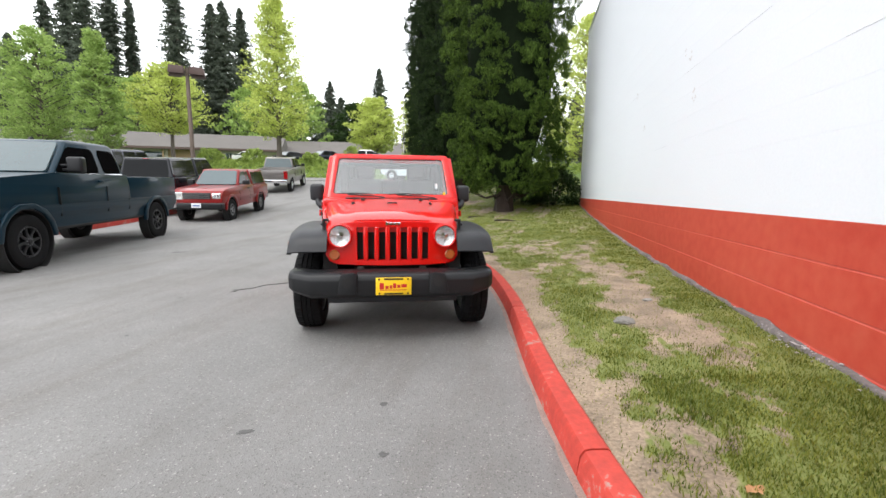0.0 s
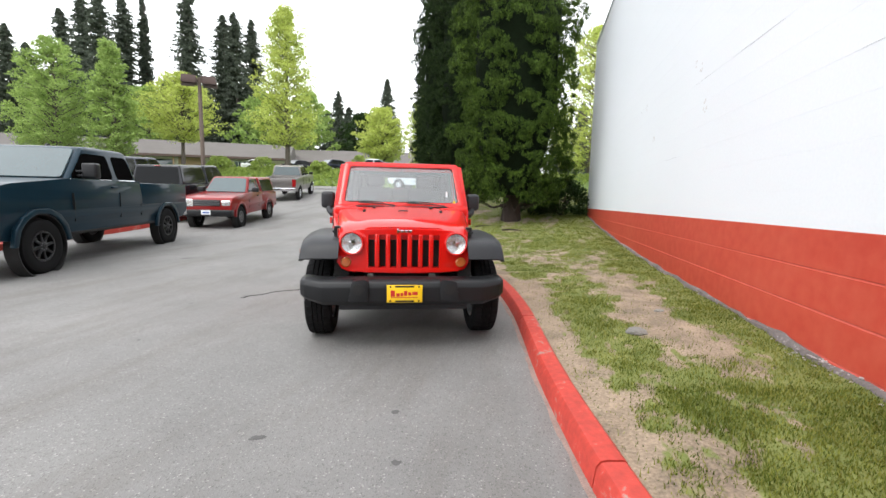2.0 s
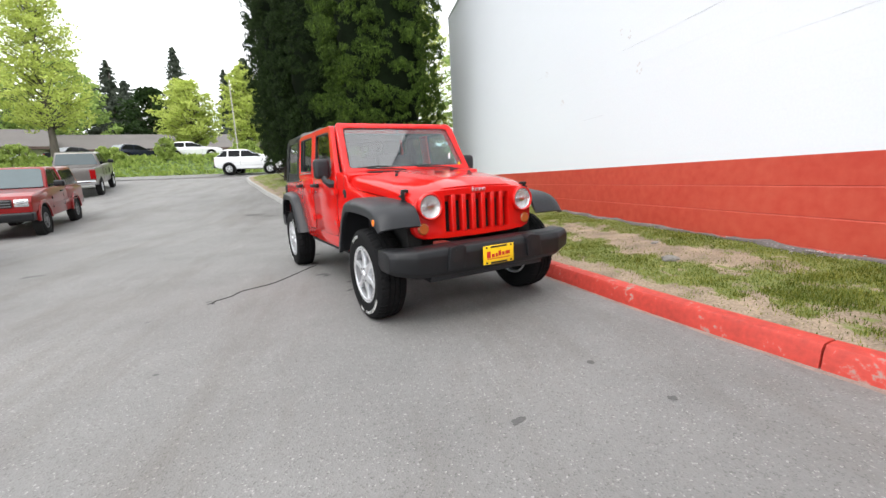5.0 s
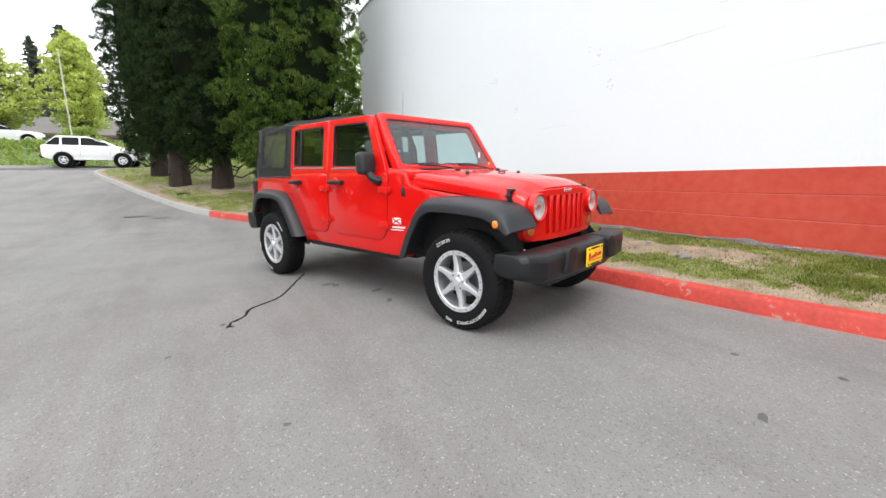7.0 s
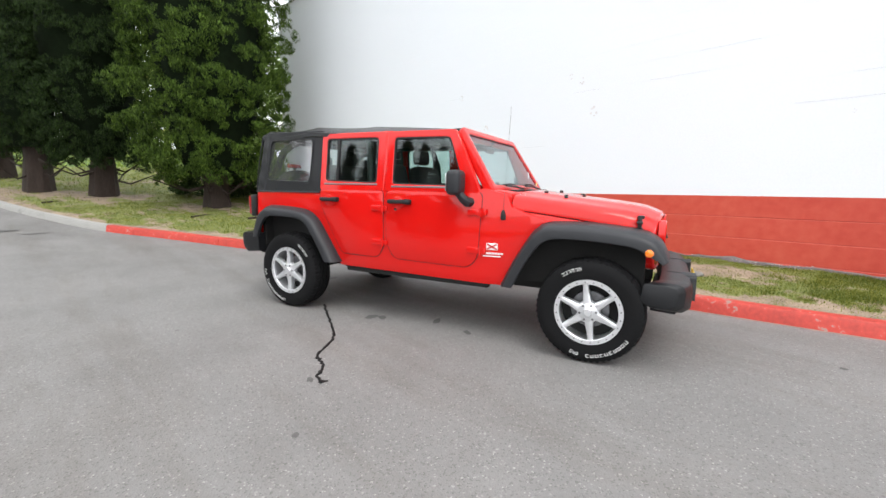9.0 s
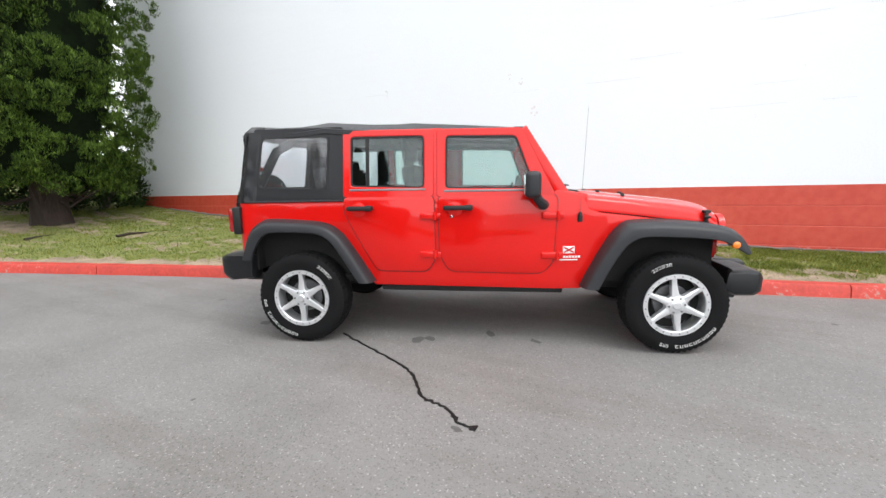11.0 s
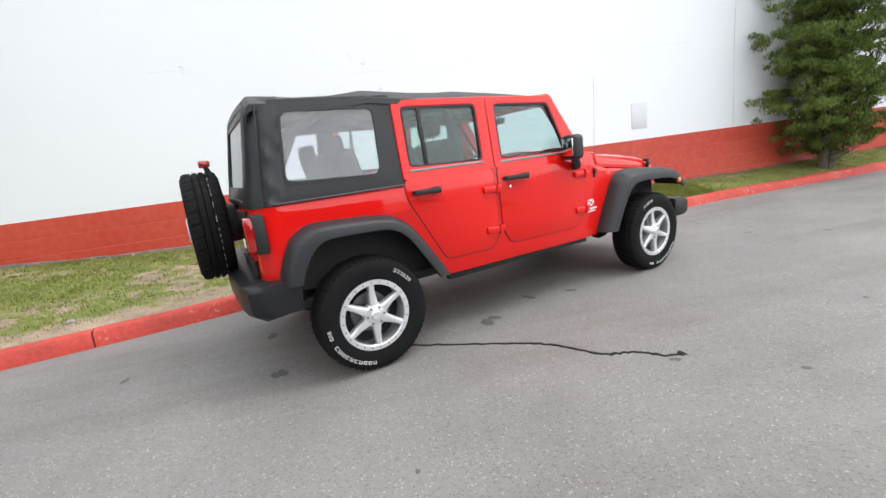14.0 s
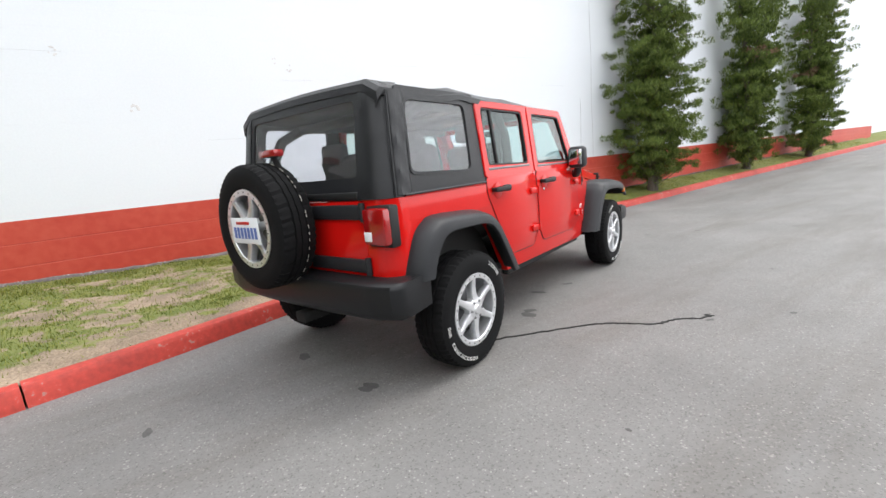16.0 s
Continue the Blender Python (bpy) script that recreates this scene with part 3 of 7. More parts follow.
def build_kerb():
    kerb = thing("kerb", Matrix(), "concrete kerb painted red, bare grey towards the street", "kerb", kind="structure")
    line = smooth_curve([(x, y, 0) for x, y in KERB], 12)
    run = [0.0]
    for a, b in zip(line, line[1:]):
        run.append(run[-1] + (b - a).length)
    lx, ly = [p.x for p in line], [p.y for p in line]

    def at(s):
        x, y = float(np.interp(s, run, lx)), float(np.interp(s, run, ly))
        x2, y2 = float(np.interp(s + 0.05, run, lx)), float(np.interp(s + 0.05, run, ly))
        x1, y1 = float(np.interp(s - 0.05, run, lx)), float(np.interp(s - 0.05, run, ly))
        d = Vector((x2 - x1, y2 - y1, 0)).normalized()
        return x, y, d
    s_red = float(np.interp(14.75, ly[:250], run[:250]))
    s_joint = float(np.interp(2.37, ly, run))
    length = 2.46
    first = s_joint - math.floor((s_joint - float(np.interp(-40, ly, run))) / length) * length
    s = first
    rnd = random.Random(8)
    while s < run[-1] - 0.3:
        e = min(s + length, run[-1])
        if s < s_red < e:
            e = s_red
        b = bmesh.new()
        rows = []
        lift = rnd.uniform(-0.004, 0.004)
        n = 8
        for i in range(n + 1):
            q = s + 0.006 + (e - s - 0.012) * i / n
            x, y, d = at(q)
            side = Vector((d.y, -d.x, 0))
            z = road_z(x, y) + lift
            wob = 0.004 * noise.noise((q * 3, 2, 0))
            prof = ((-0.035 + wob, -0.06), (-0.012 + wob, 0.115), (0.008, 0.143), (0.04, 0.150 + wob), (0.118, 0.150), (0.136, 0.135), (0.142, -0.06))
            rows.append([b.verts.new((x + side.x * o, y + side.y * o, z + u)) for o, u in prof])
        for r0, r1 in zip(rows, rows[1:]):
            for i in range(len(r0)):
                j = (i + 1) % len(r0)
                b.faces.new((r0[i], r0[j], r1[j], r1[i]))
        b.faces.new(rows[0])
        b.faces.new(rows[-1])
        bmesh.ops.recalc_face_normals(b, faces=b.faces)
        part("kerb_stone", b, M["kerb_red"] if s < s_red - 0.1 else M["kerb_grey"], kerb)
        s = e


# ---- the painted block building beside the drive ----
WALL_TILT = -0.0205   # the courses fall slightly against the drive


def build_wall():
    wall = thing("wall_east", Matrix.Translation((0, 0, 0)) @ Matrix(((1, 0, 0, 0), (0, 1, 0, 0), (0, WALL_TILT, 1, 0), (0, 0, 0, 1))),
                 "tall concrete block wall painted white above a red band", "wall", kind="structure")
    band, pitch = 1.220, 0.283
    top = 7.45
    core = prism([(WALL_Y0 + 0.02, -1.2), (WALL_Y1 - 0.02, -1.2), (WALL_Y1 - 0.02, band), (WALL_Y0 + 0.02, band)], WALL_X + 0.006, WALL_X + 0.30, "x")
    part("red_joint_backing", core, M["grout_red"], wall, smooth=False)
    core = prism([(WALL_Y0 + 0.02, band), (WALL_Y1 - 0.02, band), (WALL_Y1 - 0.02, top), (WALL_Y0 + 0.02, top)], WALL_X + 0.0035, WALL_X + 0.30, "x")
    part("white_joint_backing", core, M["grout_white"], wall, smooth=False)
    z = band
    n = 0
    rnd = random.Random(3)
    while z > -1.1:
        b = box(WALL_X + rnd.uniform(-0.001, 0.001), WALL_X + 0.29, WALL_Y0, WALL_Y1, z - pitch + (0.005 if n else 0.004), z - (0.005 if n else 0.0), 0.004, 1)
        part("block_course", b, M["wall_red"], wall, smooth=False)
        z -= pitch
        n += 1
    z = band
    while z < top - 0.05:
        hi = min(z + pitch, top)
        b = box(WALL_X + 0.001 + rnd.uniform(-0.0001, 0.0001), WALL_X + 0.29, WALL_Y0, WALL_Y1, z + 0.0003, hi - 0.0003, 0.0005, 1)
        part("block_course", b, M["wall_white"], wall, smooth=False)
        z += pitch
    cap = box(WALL_X - 0.03, WALL_X + 0.34, WALL_Y0, WALL_Y1, top, top + 0.06, 0.01)
    part("coping", cap, M["wall_white"], wall)
    # a sealed panel and long cracks in the paint
    part("sealed_panel", box(WALL_X - 0.006, WALL_X + 0.02, 1.22, 1.55, 1.43, 1.91, 0.003), material("grey_white_panel", (0.62, 0.64, 0.67), 0.6, vary=0.08), wall, "grey-white painted panel over an opening")
    crack = material("grey_hairline_crack", (0.50, 0.52, 0.54), 0.9, vary=0.2)
    part("movement_joint", tube([(WALL_X - 0.001, -0.74 - 0.01 * math.sin(i), 1.25 + i * 0.3) for i in range(20)], 0.0035, 5), material("dark_joint_sealant", (0.40, 0.41, 0.42), 0.9, vary=0.2), wall, "thin dark vertical joint")
    rnd = random.Random(12)
    for y, zc, ln in ((3.2, 2.25, 0.9), (2.9, 2.53, 0.5), (5.0, 2.8, 0.8), (4.4, 3.1, 0.7), (3.4, 3.9, 0.7), (6.4, 2.95, 0.5), (2.7, 3.35, 0.7), (7.5, 2.1, 0.6), (1.6, 3.6, 0.8),
                      (0.6, 2.9, 0.7), (2.2, 2.4, 0.35), (9.5, 3.1, 0.6), (4.6, 4.4, 0.6)):
        zz = band + round((zc - band) / pitch) * pitch
        pts = [(WALL_X - 0.0005, y - ln / 2 + ln * i / 8, zz + rnd.uniform(-0.003, 0.003)) for i in range(9)]
        part("paint_crack", tube(pts, 0.0011, 4), crack, wall)
    chip = material("pinkish_bare_patch", (0.68, 0.67, 0.68), 0.8, vary=0.15, scale=15)
    for y, zc, r in ((6.26, 2.57, 0.07), (6.5, 3.1, 0.05), (6.7, 3.2, 0.04), (9.3, 3.2, 0.05), (8.6, 2.5, 0.06), (2.6, 2.8, 0.02), (3.1, 2.2, 0.02)):
        b = bmesh.new()
        for j in range(7):
            a = rnd.uniform(0, 6.28)
            c = (WALL_X, y + r * 0.7 * math.cos(a), zc + r * math.sin(a))
            b = ball(c, 0.004, rnd.uniform(0.2, 0.45) * r, rnd.uniform(0.15, 0.4) * r, b, 1)
        part("bare_patch", b, chip, wall)
    # end and back walls that close the building
    ret = thing("wall_north", Matrix(), "white painted block end wall", "wall", kind="structure")
    part("end_face", box(WALL_X + 0.31, 30, WALL_Y1 - 0.3, WALL_Y1 - 0.02, -1, 7.05), M["wall_white"], ret, smooth=False)
    ret = thing("wall_south", Matrix(), "white painted block end wall", "wall", kind="structure")
    part("end_face", box(WALL_X + 0.31, 30, WALL_Y0 + 0.02, WALL_Y0 + 0.3, -1, 7.8), M["wall_white"], ret, smooth=False)
    roof = thing("roof", Matrix(), "flat roof of the block building", "roof", kind="structure")
    part("deck", box(WALL_X + 0.31, 30, WALL_Y0 + 0.31, WALL_Y1 - 0.31, 6.85, 6.95), M["wall_white"], roof, smooth=False)
    # set-back wing past the south end
    wing = thing("wall_wing", Matrix(), "white painted wing set back past the red band", "wall", kind="structure")
    part("wing_face", box(2.6, 3.0, -44, WALL_Y0 - 0.02, -1, 8.4), M["wall_white"], wing, smooth=False)


def build_footing():
    rnd = random.Random(5)
    b = bmesh.new()
    rows = []
    for y in steps(-20, WALL_Y1, 0.14):
        z = lawn_z(WALL_X, y)
        t = min(1.0, max(0.0, 0.5 + 0.4 * noise.noise((y * 1.1, 7, 0)) + 0.35 * noise.noise((y * 5.5, 3, 0))))
        hgt = 0.010 + 0.075 * t ** 1.8 if 2.6 < y < 6.5 else 0.012 + 0.05 * t if 2.5 < y < 17 else 0.03 * t
        o = 0.012 + 0.04 * t
        rows.append([b.verts.new(p) for p in ((WALL_X - o - 0.03, y, z - 0.05), (WALL_X - o, y, z + hgt * 0.55 + rnd.uniform(-0.01, 0.01)), (WALL_X - o * 0.4, y, z + hgt + rnd.uniform(-0.012, 0.012)), (WALL_X + 0.01, y, z + hgt))])
    for r0, r1 in zip(rows, rows[1:]):
        for i in range(3):
            b.faces.new((r0[i], r1[i], r1[i + 1], r0[i + 1]))
    ob = part("footing", b, M["footing"])
    tagged(ob, "ragged grey concrete footing at the wall's base", "footing", kind="structure")
    # flakes of paint and pale chips scattered along the footing
    b = bmesh.new()
    for _ in range(260):
        y = rnd.choice((rnd.gauss(3.65, 0.18), rnd.uniform(2.6, 14), rnd.uniform(-1.5, 2.5), rnd.gauss(9.5, 1.5)))
        x = WALL_X - abs(rnd.gauss(0.03, 0.05))
        r = rnd.uniform(0.003, 0.011)
        b = ball((x, y, lawn_z(x, y) + r * 0.5 + (0.03 if x > WALL_X - 0.05 else 0)), r * rnd.uniform(0.7, 1.5), r * rnd.uniform(0.7, 1.5), r * 0.6, b, 1)
    ob = part("paint_flakes", b, material("pale_flakes", (0.38, 0.35, 0.34), 0.9, vary=0.3, scale=30), smooth=False)
    tagged(ob, "pale paint flakes and stone chips along the footing", "flakes", kind="stuff")


def rock(name, x, y, z, r, label, flat=0.55, seed=1):
    rnd = random.Random(seed)
    b = bmesh.new()
    bmesh.ops.create_icosphere(b, subdivisions=3, radius=1)
    off = Vector((rnd.uniform(0, 9), rnd.uniform(0, 9), rnd.uniform(0, 9)))
    for v in b.verts:
        k = 1 + 0.35 * noise.noise(v.co * 1.3 + off) + 0.12 * noise.noise(v.co * 4 + off)
        v.co = (v.co.x * r * k, v.co.y * r * k * 0.8, max(-0.2 * r, v.co.z * r * k * flat))
    ob = part(name, b, M["stone"])
    ob.location = (x, y, z)
    return tagged(ob, label, "stone")


def build_marks():
    """The tarred crack and the oil drips on the asphalt."""
    rnd = random.Random(6)
    line = smooth_curve([(-2.91, 6.74, 0), (-3.05, 6.42, 0), (-3.17, 6.13, 0), (-3.31, 5.83, 0), (-3.47, 5.66, 0), (-3.61, 5.54, 0), (-3.67, 5.34, 0), (-3.78, 5.21, 0), (-3.79, 5.1, 0)], 8)
    b = bmesh.new()
    rows = []
    for i, p in enumerate(line):
        d = (line[min(i + 1, len(line) - 1)] - line[max(i - 1, 0)]).normalized()
        s = Vector((d.y, -d.x, 0))
        w = 0.011 + 0.013 * abs(noise.noise((i * 0.8, 0, 0))) + (0.018 if i > len(line) - 5 else 0)
        p = p + s * 0.022 * noise.noise((i * 0.9, 3, 0))
        rows.append([b.verts.new((p + s * o * w) + Vector((0, 0, u))) for o, u in ((-1, -0.002), (-0.6, 0.005), (0.6, 0.005), (1, -0.002))])
    for r0, r1 in zip(rows, rows[1:]):
        for i in range(3):
            b.faces.new((r0[i], r1[i], r1[i + 1], r0[i + 1]))
    ob = part("tar_line", b, M["tar"])
    tagged(ob, "thin crooked black tar line on the asphalt", "tar mark")

    def stain(x, y, r, long=1.0, turn=0.0, mat="oil", name="oil_stain"):
        b = bmesh.new()
        n = 18
        c = b.verts.new((0, 0, 0.004))
        seed = rnd.uniform(0, 50)
        rim = []
        for i in range(n):
            a = 6.2832 * i / n
            k = r * (1 + 0.55 * noise.noise((math.cos(a) * 1.2 + seed, math.sin(a) * 1.2, seed)))
            rim.append(b.verts.new((math.cos(a) * k * long, math.sin(a) * k, 0.0015)))
        for i in range(n):
            b.faces.new((c, rim[i], rim[(i + 1) % n]))
        ob = part(name, b, M[mat])
        ob.matrix_basis = pose(x, y, road_z(x, y) + 0.001, 0, 0, turn)
        tagged(ob, "small dark oil stain on the asphalt", "stain", "oil stains on the drive")
    for x, y, r, lg, tn in ((-0.93, 2.81, 0.022, 1.2, 10), (-0.76, 2.33, 0.022, 1.2, 0), (-3.84, 5.2, 0.02, 2.0, 70), (-2.78, 6.05, 0.05, 1.6, 30), (-2.71, 5.97, 0.035, 1.8, 60),
                            (-2.39, 5.54, 0.035, 2.2, 40), (-2.41, 5.14, 0.03, 2.0, 60), (-3.0, 7.65, 0.03, 1.6, 20), (-2.22, 7.81, 0.038, 1.5, 0), (-2.61, 8.79, 0.025, 2.0, 0),
                            (-2.99, 7.61, 0.04, 1.5, 0), (-4.18, 4.67, 0.02, 1.2, 30), (-4.25, 6.82, 0.015, 1, 0), 
                            (-3.6, 3.45, 0.018, 1, 0), (-1.57, 2.35, 0.02, 2.5, 30), (-5.6, 15.5, 0.22, 1.8, 20), (-5.1, 14.9, 0.13, 2, 10), (-6.9, 7.5, 0.07, 2, 40),
                            (-2.0, 1.7, 0.03, 1.6, 20), (-2.93, 0.8, 0.025, 2.0, 10)):
        stain(x, y, r, lg, tn)


build_ground()
build_road()
build_lawn()
build_kerb()
build_wall()
build_footing()
build_marks()


def build_grit():
    """Reddish grit lying in the gutter along the kerb."""
    b = bmesh.new()
    rows = []
    for y in steps(-0.5, 7.5, 0.06):
        x = kerb_x(y) - 0.03
        w = 0.035 + 0.035 * noise.noise((y * 2.3, 1, 0)) + 0.02 * noise.noise((y * 9, 4, 0))
        rows.append([b.verts.new((x + o, y, u)) for o, u in ((0.03, 0.006), (-max(0.004, w) * 0.5, 0.0045), (-max(0.008, w), -0.0005))])
    for r0, r1 in zip(rows, rows[1:]):
        for i in range(2):
            b.faces.new((r0[i], r1[i], r1[i + 1], r0[i + 1]))
    ob = part("gutter_grit", b, material("reddish_grit", (0.24, 0.17, 0.145), 0.95, vary=0.35, scale=8, fine=120, bump=0.6))
    tagged(ob, "reddish grit lying along the kerb's foot", "grit", kind="structure")


build_grit()


# ---- wheels ----
def tyre_mesh(R, rim_r, width, lugs=56):
    """Tyre round the y axis, tread blocks cut in the crown. Outer face towards -y."""
    b = bmesh.new()
    seg = lugs * 2
    w = width / 2
    prof = [(-w * 0.72, rim_r - 0.008), (-w * 0.93, rim_r + 0.012), (-w * 1.0, (rim_r + R) / 2 - 0.01), (-w * 0.985, (rim_r + R) / 2 + 0.03), (-w * 0.93, R - 0.034),
            (-w * 0.87, R - 0.012), (-w * 0.72, R - 0.002), (-w * 0.40, R), (-w * 0.37, R - 0.010), (-w * 0.30, R - 0.010), (-w * 0.27, R + 0.001), (-w * 0.04, R + 0.001), (-w * 0.02, R - 0.010)]
    prof = prof + [(-a, r) for a, r in prof[::-1]]
    rows = []
    for k, (a, r) in enumerate(prof):
        row = []
        for i in range(seg):
            t = 2 * math.pi * (i + (0.35 * (k % 3))) / seg if abs(a) < w * 0.45 else 2 * math.pi * i / seg
            cut = 0.0
            if r > R - 0.02:
                cut = 0.009 if (i % 2 == 0 and abs(a) > w * 0.5) else (0.006 if i % 4 == 0 else 0)
            row.append(b.verts.new(((r - cut) * math.cos(t), a, (r - cut) * math.sin(t))))
        rows.append(row)
    for r0, r1 in zip(rows, rows[1:] + rows[:1]):
        for i in range(seg):
            j = (i + 1) % seg
            b.faces.new((r0[i], r0[j], r1[j], r1[i]))
    bmesh.ops.recalc_face_normals(b, faces=b.faces)
    return b


def letter_bars(R, rim_r, w, spans):
    """Raised white bars on the sidewall where lettering stands: (start, end) in degrees, count."""
    b = bmesh.new()
    rnd = random.Random(2)
    mid, hgt = (R + rim_r) / 2 + 0.010, 0.022
    for a0, a1, n in spans:
        step = (a1 - a0) / n
        for i in range(n):
            c = radians(a0 + step * (i + 0.5))
            m = Matrix.Rotation(-c, 4, "Y") @ Matrix.Translation((mid, -w / 2 - 0.0005, 0))
            half = abs(radians(step)) * mid * 0.32
            kind = rnd.randrange(3)
            bits = [(-hgt / 2, hgt / 2, -half, -half * 0.6)]
            bits.append((hgt * 0.36, hgt / 2, -half, half))
            if kind:
                bits.append((-hgt / 2, hgt / 2, half * 0.6, half))
            if kind < 2:
                bits.append((-hgt / 2, -hgt * 0.36, -half, half))
            for x0, x1, z0, z1 in bits:
                s = box(x0, x1, -0.002, 0.003, z0, z1)
                bmesh.ops.transform(s, matrix=m, verts=s.verts)
                b = join(b, s)
    return b


def rim_mesh(rim_r, w, spokes=6):
    face = -w * 0.40
    b = lathe([(-w * 0.44, rim_r - 0.030), (-w * 0.46, rim_r - 0.026), (-w * 0.46, rim_r + 0.004), (-w * 0.40, rim_r + 0.006), (w * 0.4, rim_r), (w * 0.4, rim_r - 0.02), (-w * 0.30, rim_r - 0.028)], "y", 64, closed=True)
    for i in range(spokes):
        a = 2 * math.pi * i / spokes + math.pi / 2
        q = Matrix.Rotation(-a, 4, "Y")
        s = prism([(0.03, -0.036), (0.075, -0.029), (rim_r * 0.6, -0.022), (rim_r - 0.035, -0.019), (rim_r - 0.008, -0.030), (rim_r - 0.008, 0.030), (rim_r - 0.035, 0.019), (rim_r * 0.6, 0.022), (0.075, 0.029), (0.03, 0.036)], face - 0.012, face + 0.040, "y", 0.008, 2)
        for v in s.verts:
            k = min(1, max(0, (v.co.x - 0.05) / (rim_r - 0.06)))
            v.co.y += 0.012 * math.sin(math.pi * k) - 0.004
        bmesh.ops.transform(s, matrix=q, verts=s.verts)
        b = join(b, s)
    b = lathe([(face - 0.016, 0.0001), (face - 0.016, 0.060), (face - 0.006, 0.078), (face + 0.03, 0.084)], "y", 32, b)
    return b


def make_wheel(parent, m, R=0.382, rim_r=0.234, width=0.242, rim_mat=None, lettered=True, spokes=6, name="wheel", spin=0.0):
    wheel = new(name)
    wheel.parent = parent
    wheel.matrix_basis = m @ Matrix.Rotation(radians(spin), 4, "Y")
    part("tyre", tyre_mesh(R, rim_r, width), M["rubber"], wheel)
    part("rim", rim_mesh(rim_r, width, spokes), rim_mat or M["alloy"], wheel)
    hub = lathe([(-width * 0.40 - 0.026, 0.0001), (-width * 0.40 - 0.026, 0.026), (-width * 0.40 - 0.018, 0.034), (-width * 0.40 - 0.010, 0.036)], "y", 24)
    part("hub_cap", hub, rim_mat or M["alloy"], wheel)
    b = bmesh.new()
    for i in range(spokes):
        a = 2 * math.pi * (i + 0.5) / spokes + math.pi / 2
        b = cyl((0.057 * math.cos(a), -width * 0.40 - 0.020, 0.057 * math.sin(a)), (0.057 * math.cos(a), -width * 0.40 - 0.004, 0.057 * math.sin(a)), 0.0085, bm=b, seg=8)
    part("lug_nuts", b, M["steel"], wheel, "dull steel lug nuts")["kind"] = "stuff"
    b = bmesh.new()
    for i in range(spokes * 4):
        a = 2 * math.pi * i / (spokes * 4)
        q = rim_r - 0.012
        b = cyl((q * math.cos(a), -width * 0.46 - 0.003, q * math.sin(a)), (q * math.cos(a), -width * 0.45, q * math.sin(a)), 0.005, bm=b, seg=6)
    part("rim_bolts", b, M["steel"], wheel)["kind"] = "stuff"
    disc = lathe([(0.0, 0.0001), (0.0, 0.135), (0.02, 0.135), (0.02, 0.0001)], "y", 32)
    part("brake_disc", disc, M["steel"], wheel)
    part("wheel_back", lathe([(0.03, 0.0001), (0.03, rim_r - 0.012), (0.05, rim_r - 0.012), (0.05, 0.0001)], "y", 24), M["under"], wheel)
    if lettered:
        part("sidewall_marks", letter_bars(R, rim_r, width * 0.985, ((60, 32, 6), (-98, -158, 10), (-166, -178, 3))), M["white_paint"], wheel, "raised white marks on the tyre wall")["kind"] = "stuff"
    return wheel


# ---- the red off-roader ----
OFF_ROADER = pose(-2.362, 7.166, 0, 0, 0, -90 + 19.2)


def tuck(y, z):
    """The body's sides bulge gently below the belt and lean in above it."""
    y -= math.copysign(0.12 * (min(z, 1.2) - 0.86) ** 2, y)
    if z <= 1.2:
        return y
    return y * (1 - 0.080 * (z - 1.2) / 0.55)


def slice_level(bm, levels):
    """Cuts a mesh at the given heights, so that its flat sides can be bent."""
    for z in levels:
        bmesh.ops.bisect_plane(bm, geom=bm.verts[:] + bm.edges[:] + bm.faces[:], plane_co=(0, 0, z), plane_no=(0, 0, 1))
    return bm


def lean_in(bm):
    slice_level(bm, [0.55 + 0.07 * i for i in range(10)])
    for v in bm.verts:
        v.co.y = tuck(v.co.y, v.co.z)
    return bm


def nose_in(bm):
    """The body narrows ahead of the doors."""
    for v in bm.verts:
        v.co.y *= 1 - 0.20 * max(0.0, v.co.x - 2.05)
    return bm


def flip(bm, s):
    """Turns a part built on the right side into the left one when s is +1."""
    if s > 0:
        for v in bm.verts:
            v.co.y = -v.co.y
        bmesh.ops.reverse_faces(bm, faces=bm.faces)
    return bm


def rounded(pts, r, n=4):
    """An outline with its corners rounded."""
    out = []
    k = len(pts)
    for i in range(k):
        p = Vector(pts[i])
        a, b = Vector(pts[i - 1]) - p, Vector(pts[(i + 1) % k]) - p
        q = min(r, a.length * 0.45, b.length * 0.45)
        p0, p2 = p + a.normalized() * q, p + b.normalized() * q
        for j in range(n + 1):
            t = j / n
            out.append(tuple((1 - t) ** 2 * p0 + 2 * t * (1 - t) * p + t * t * p2))
    return out


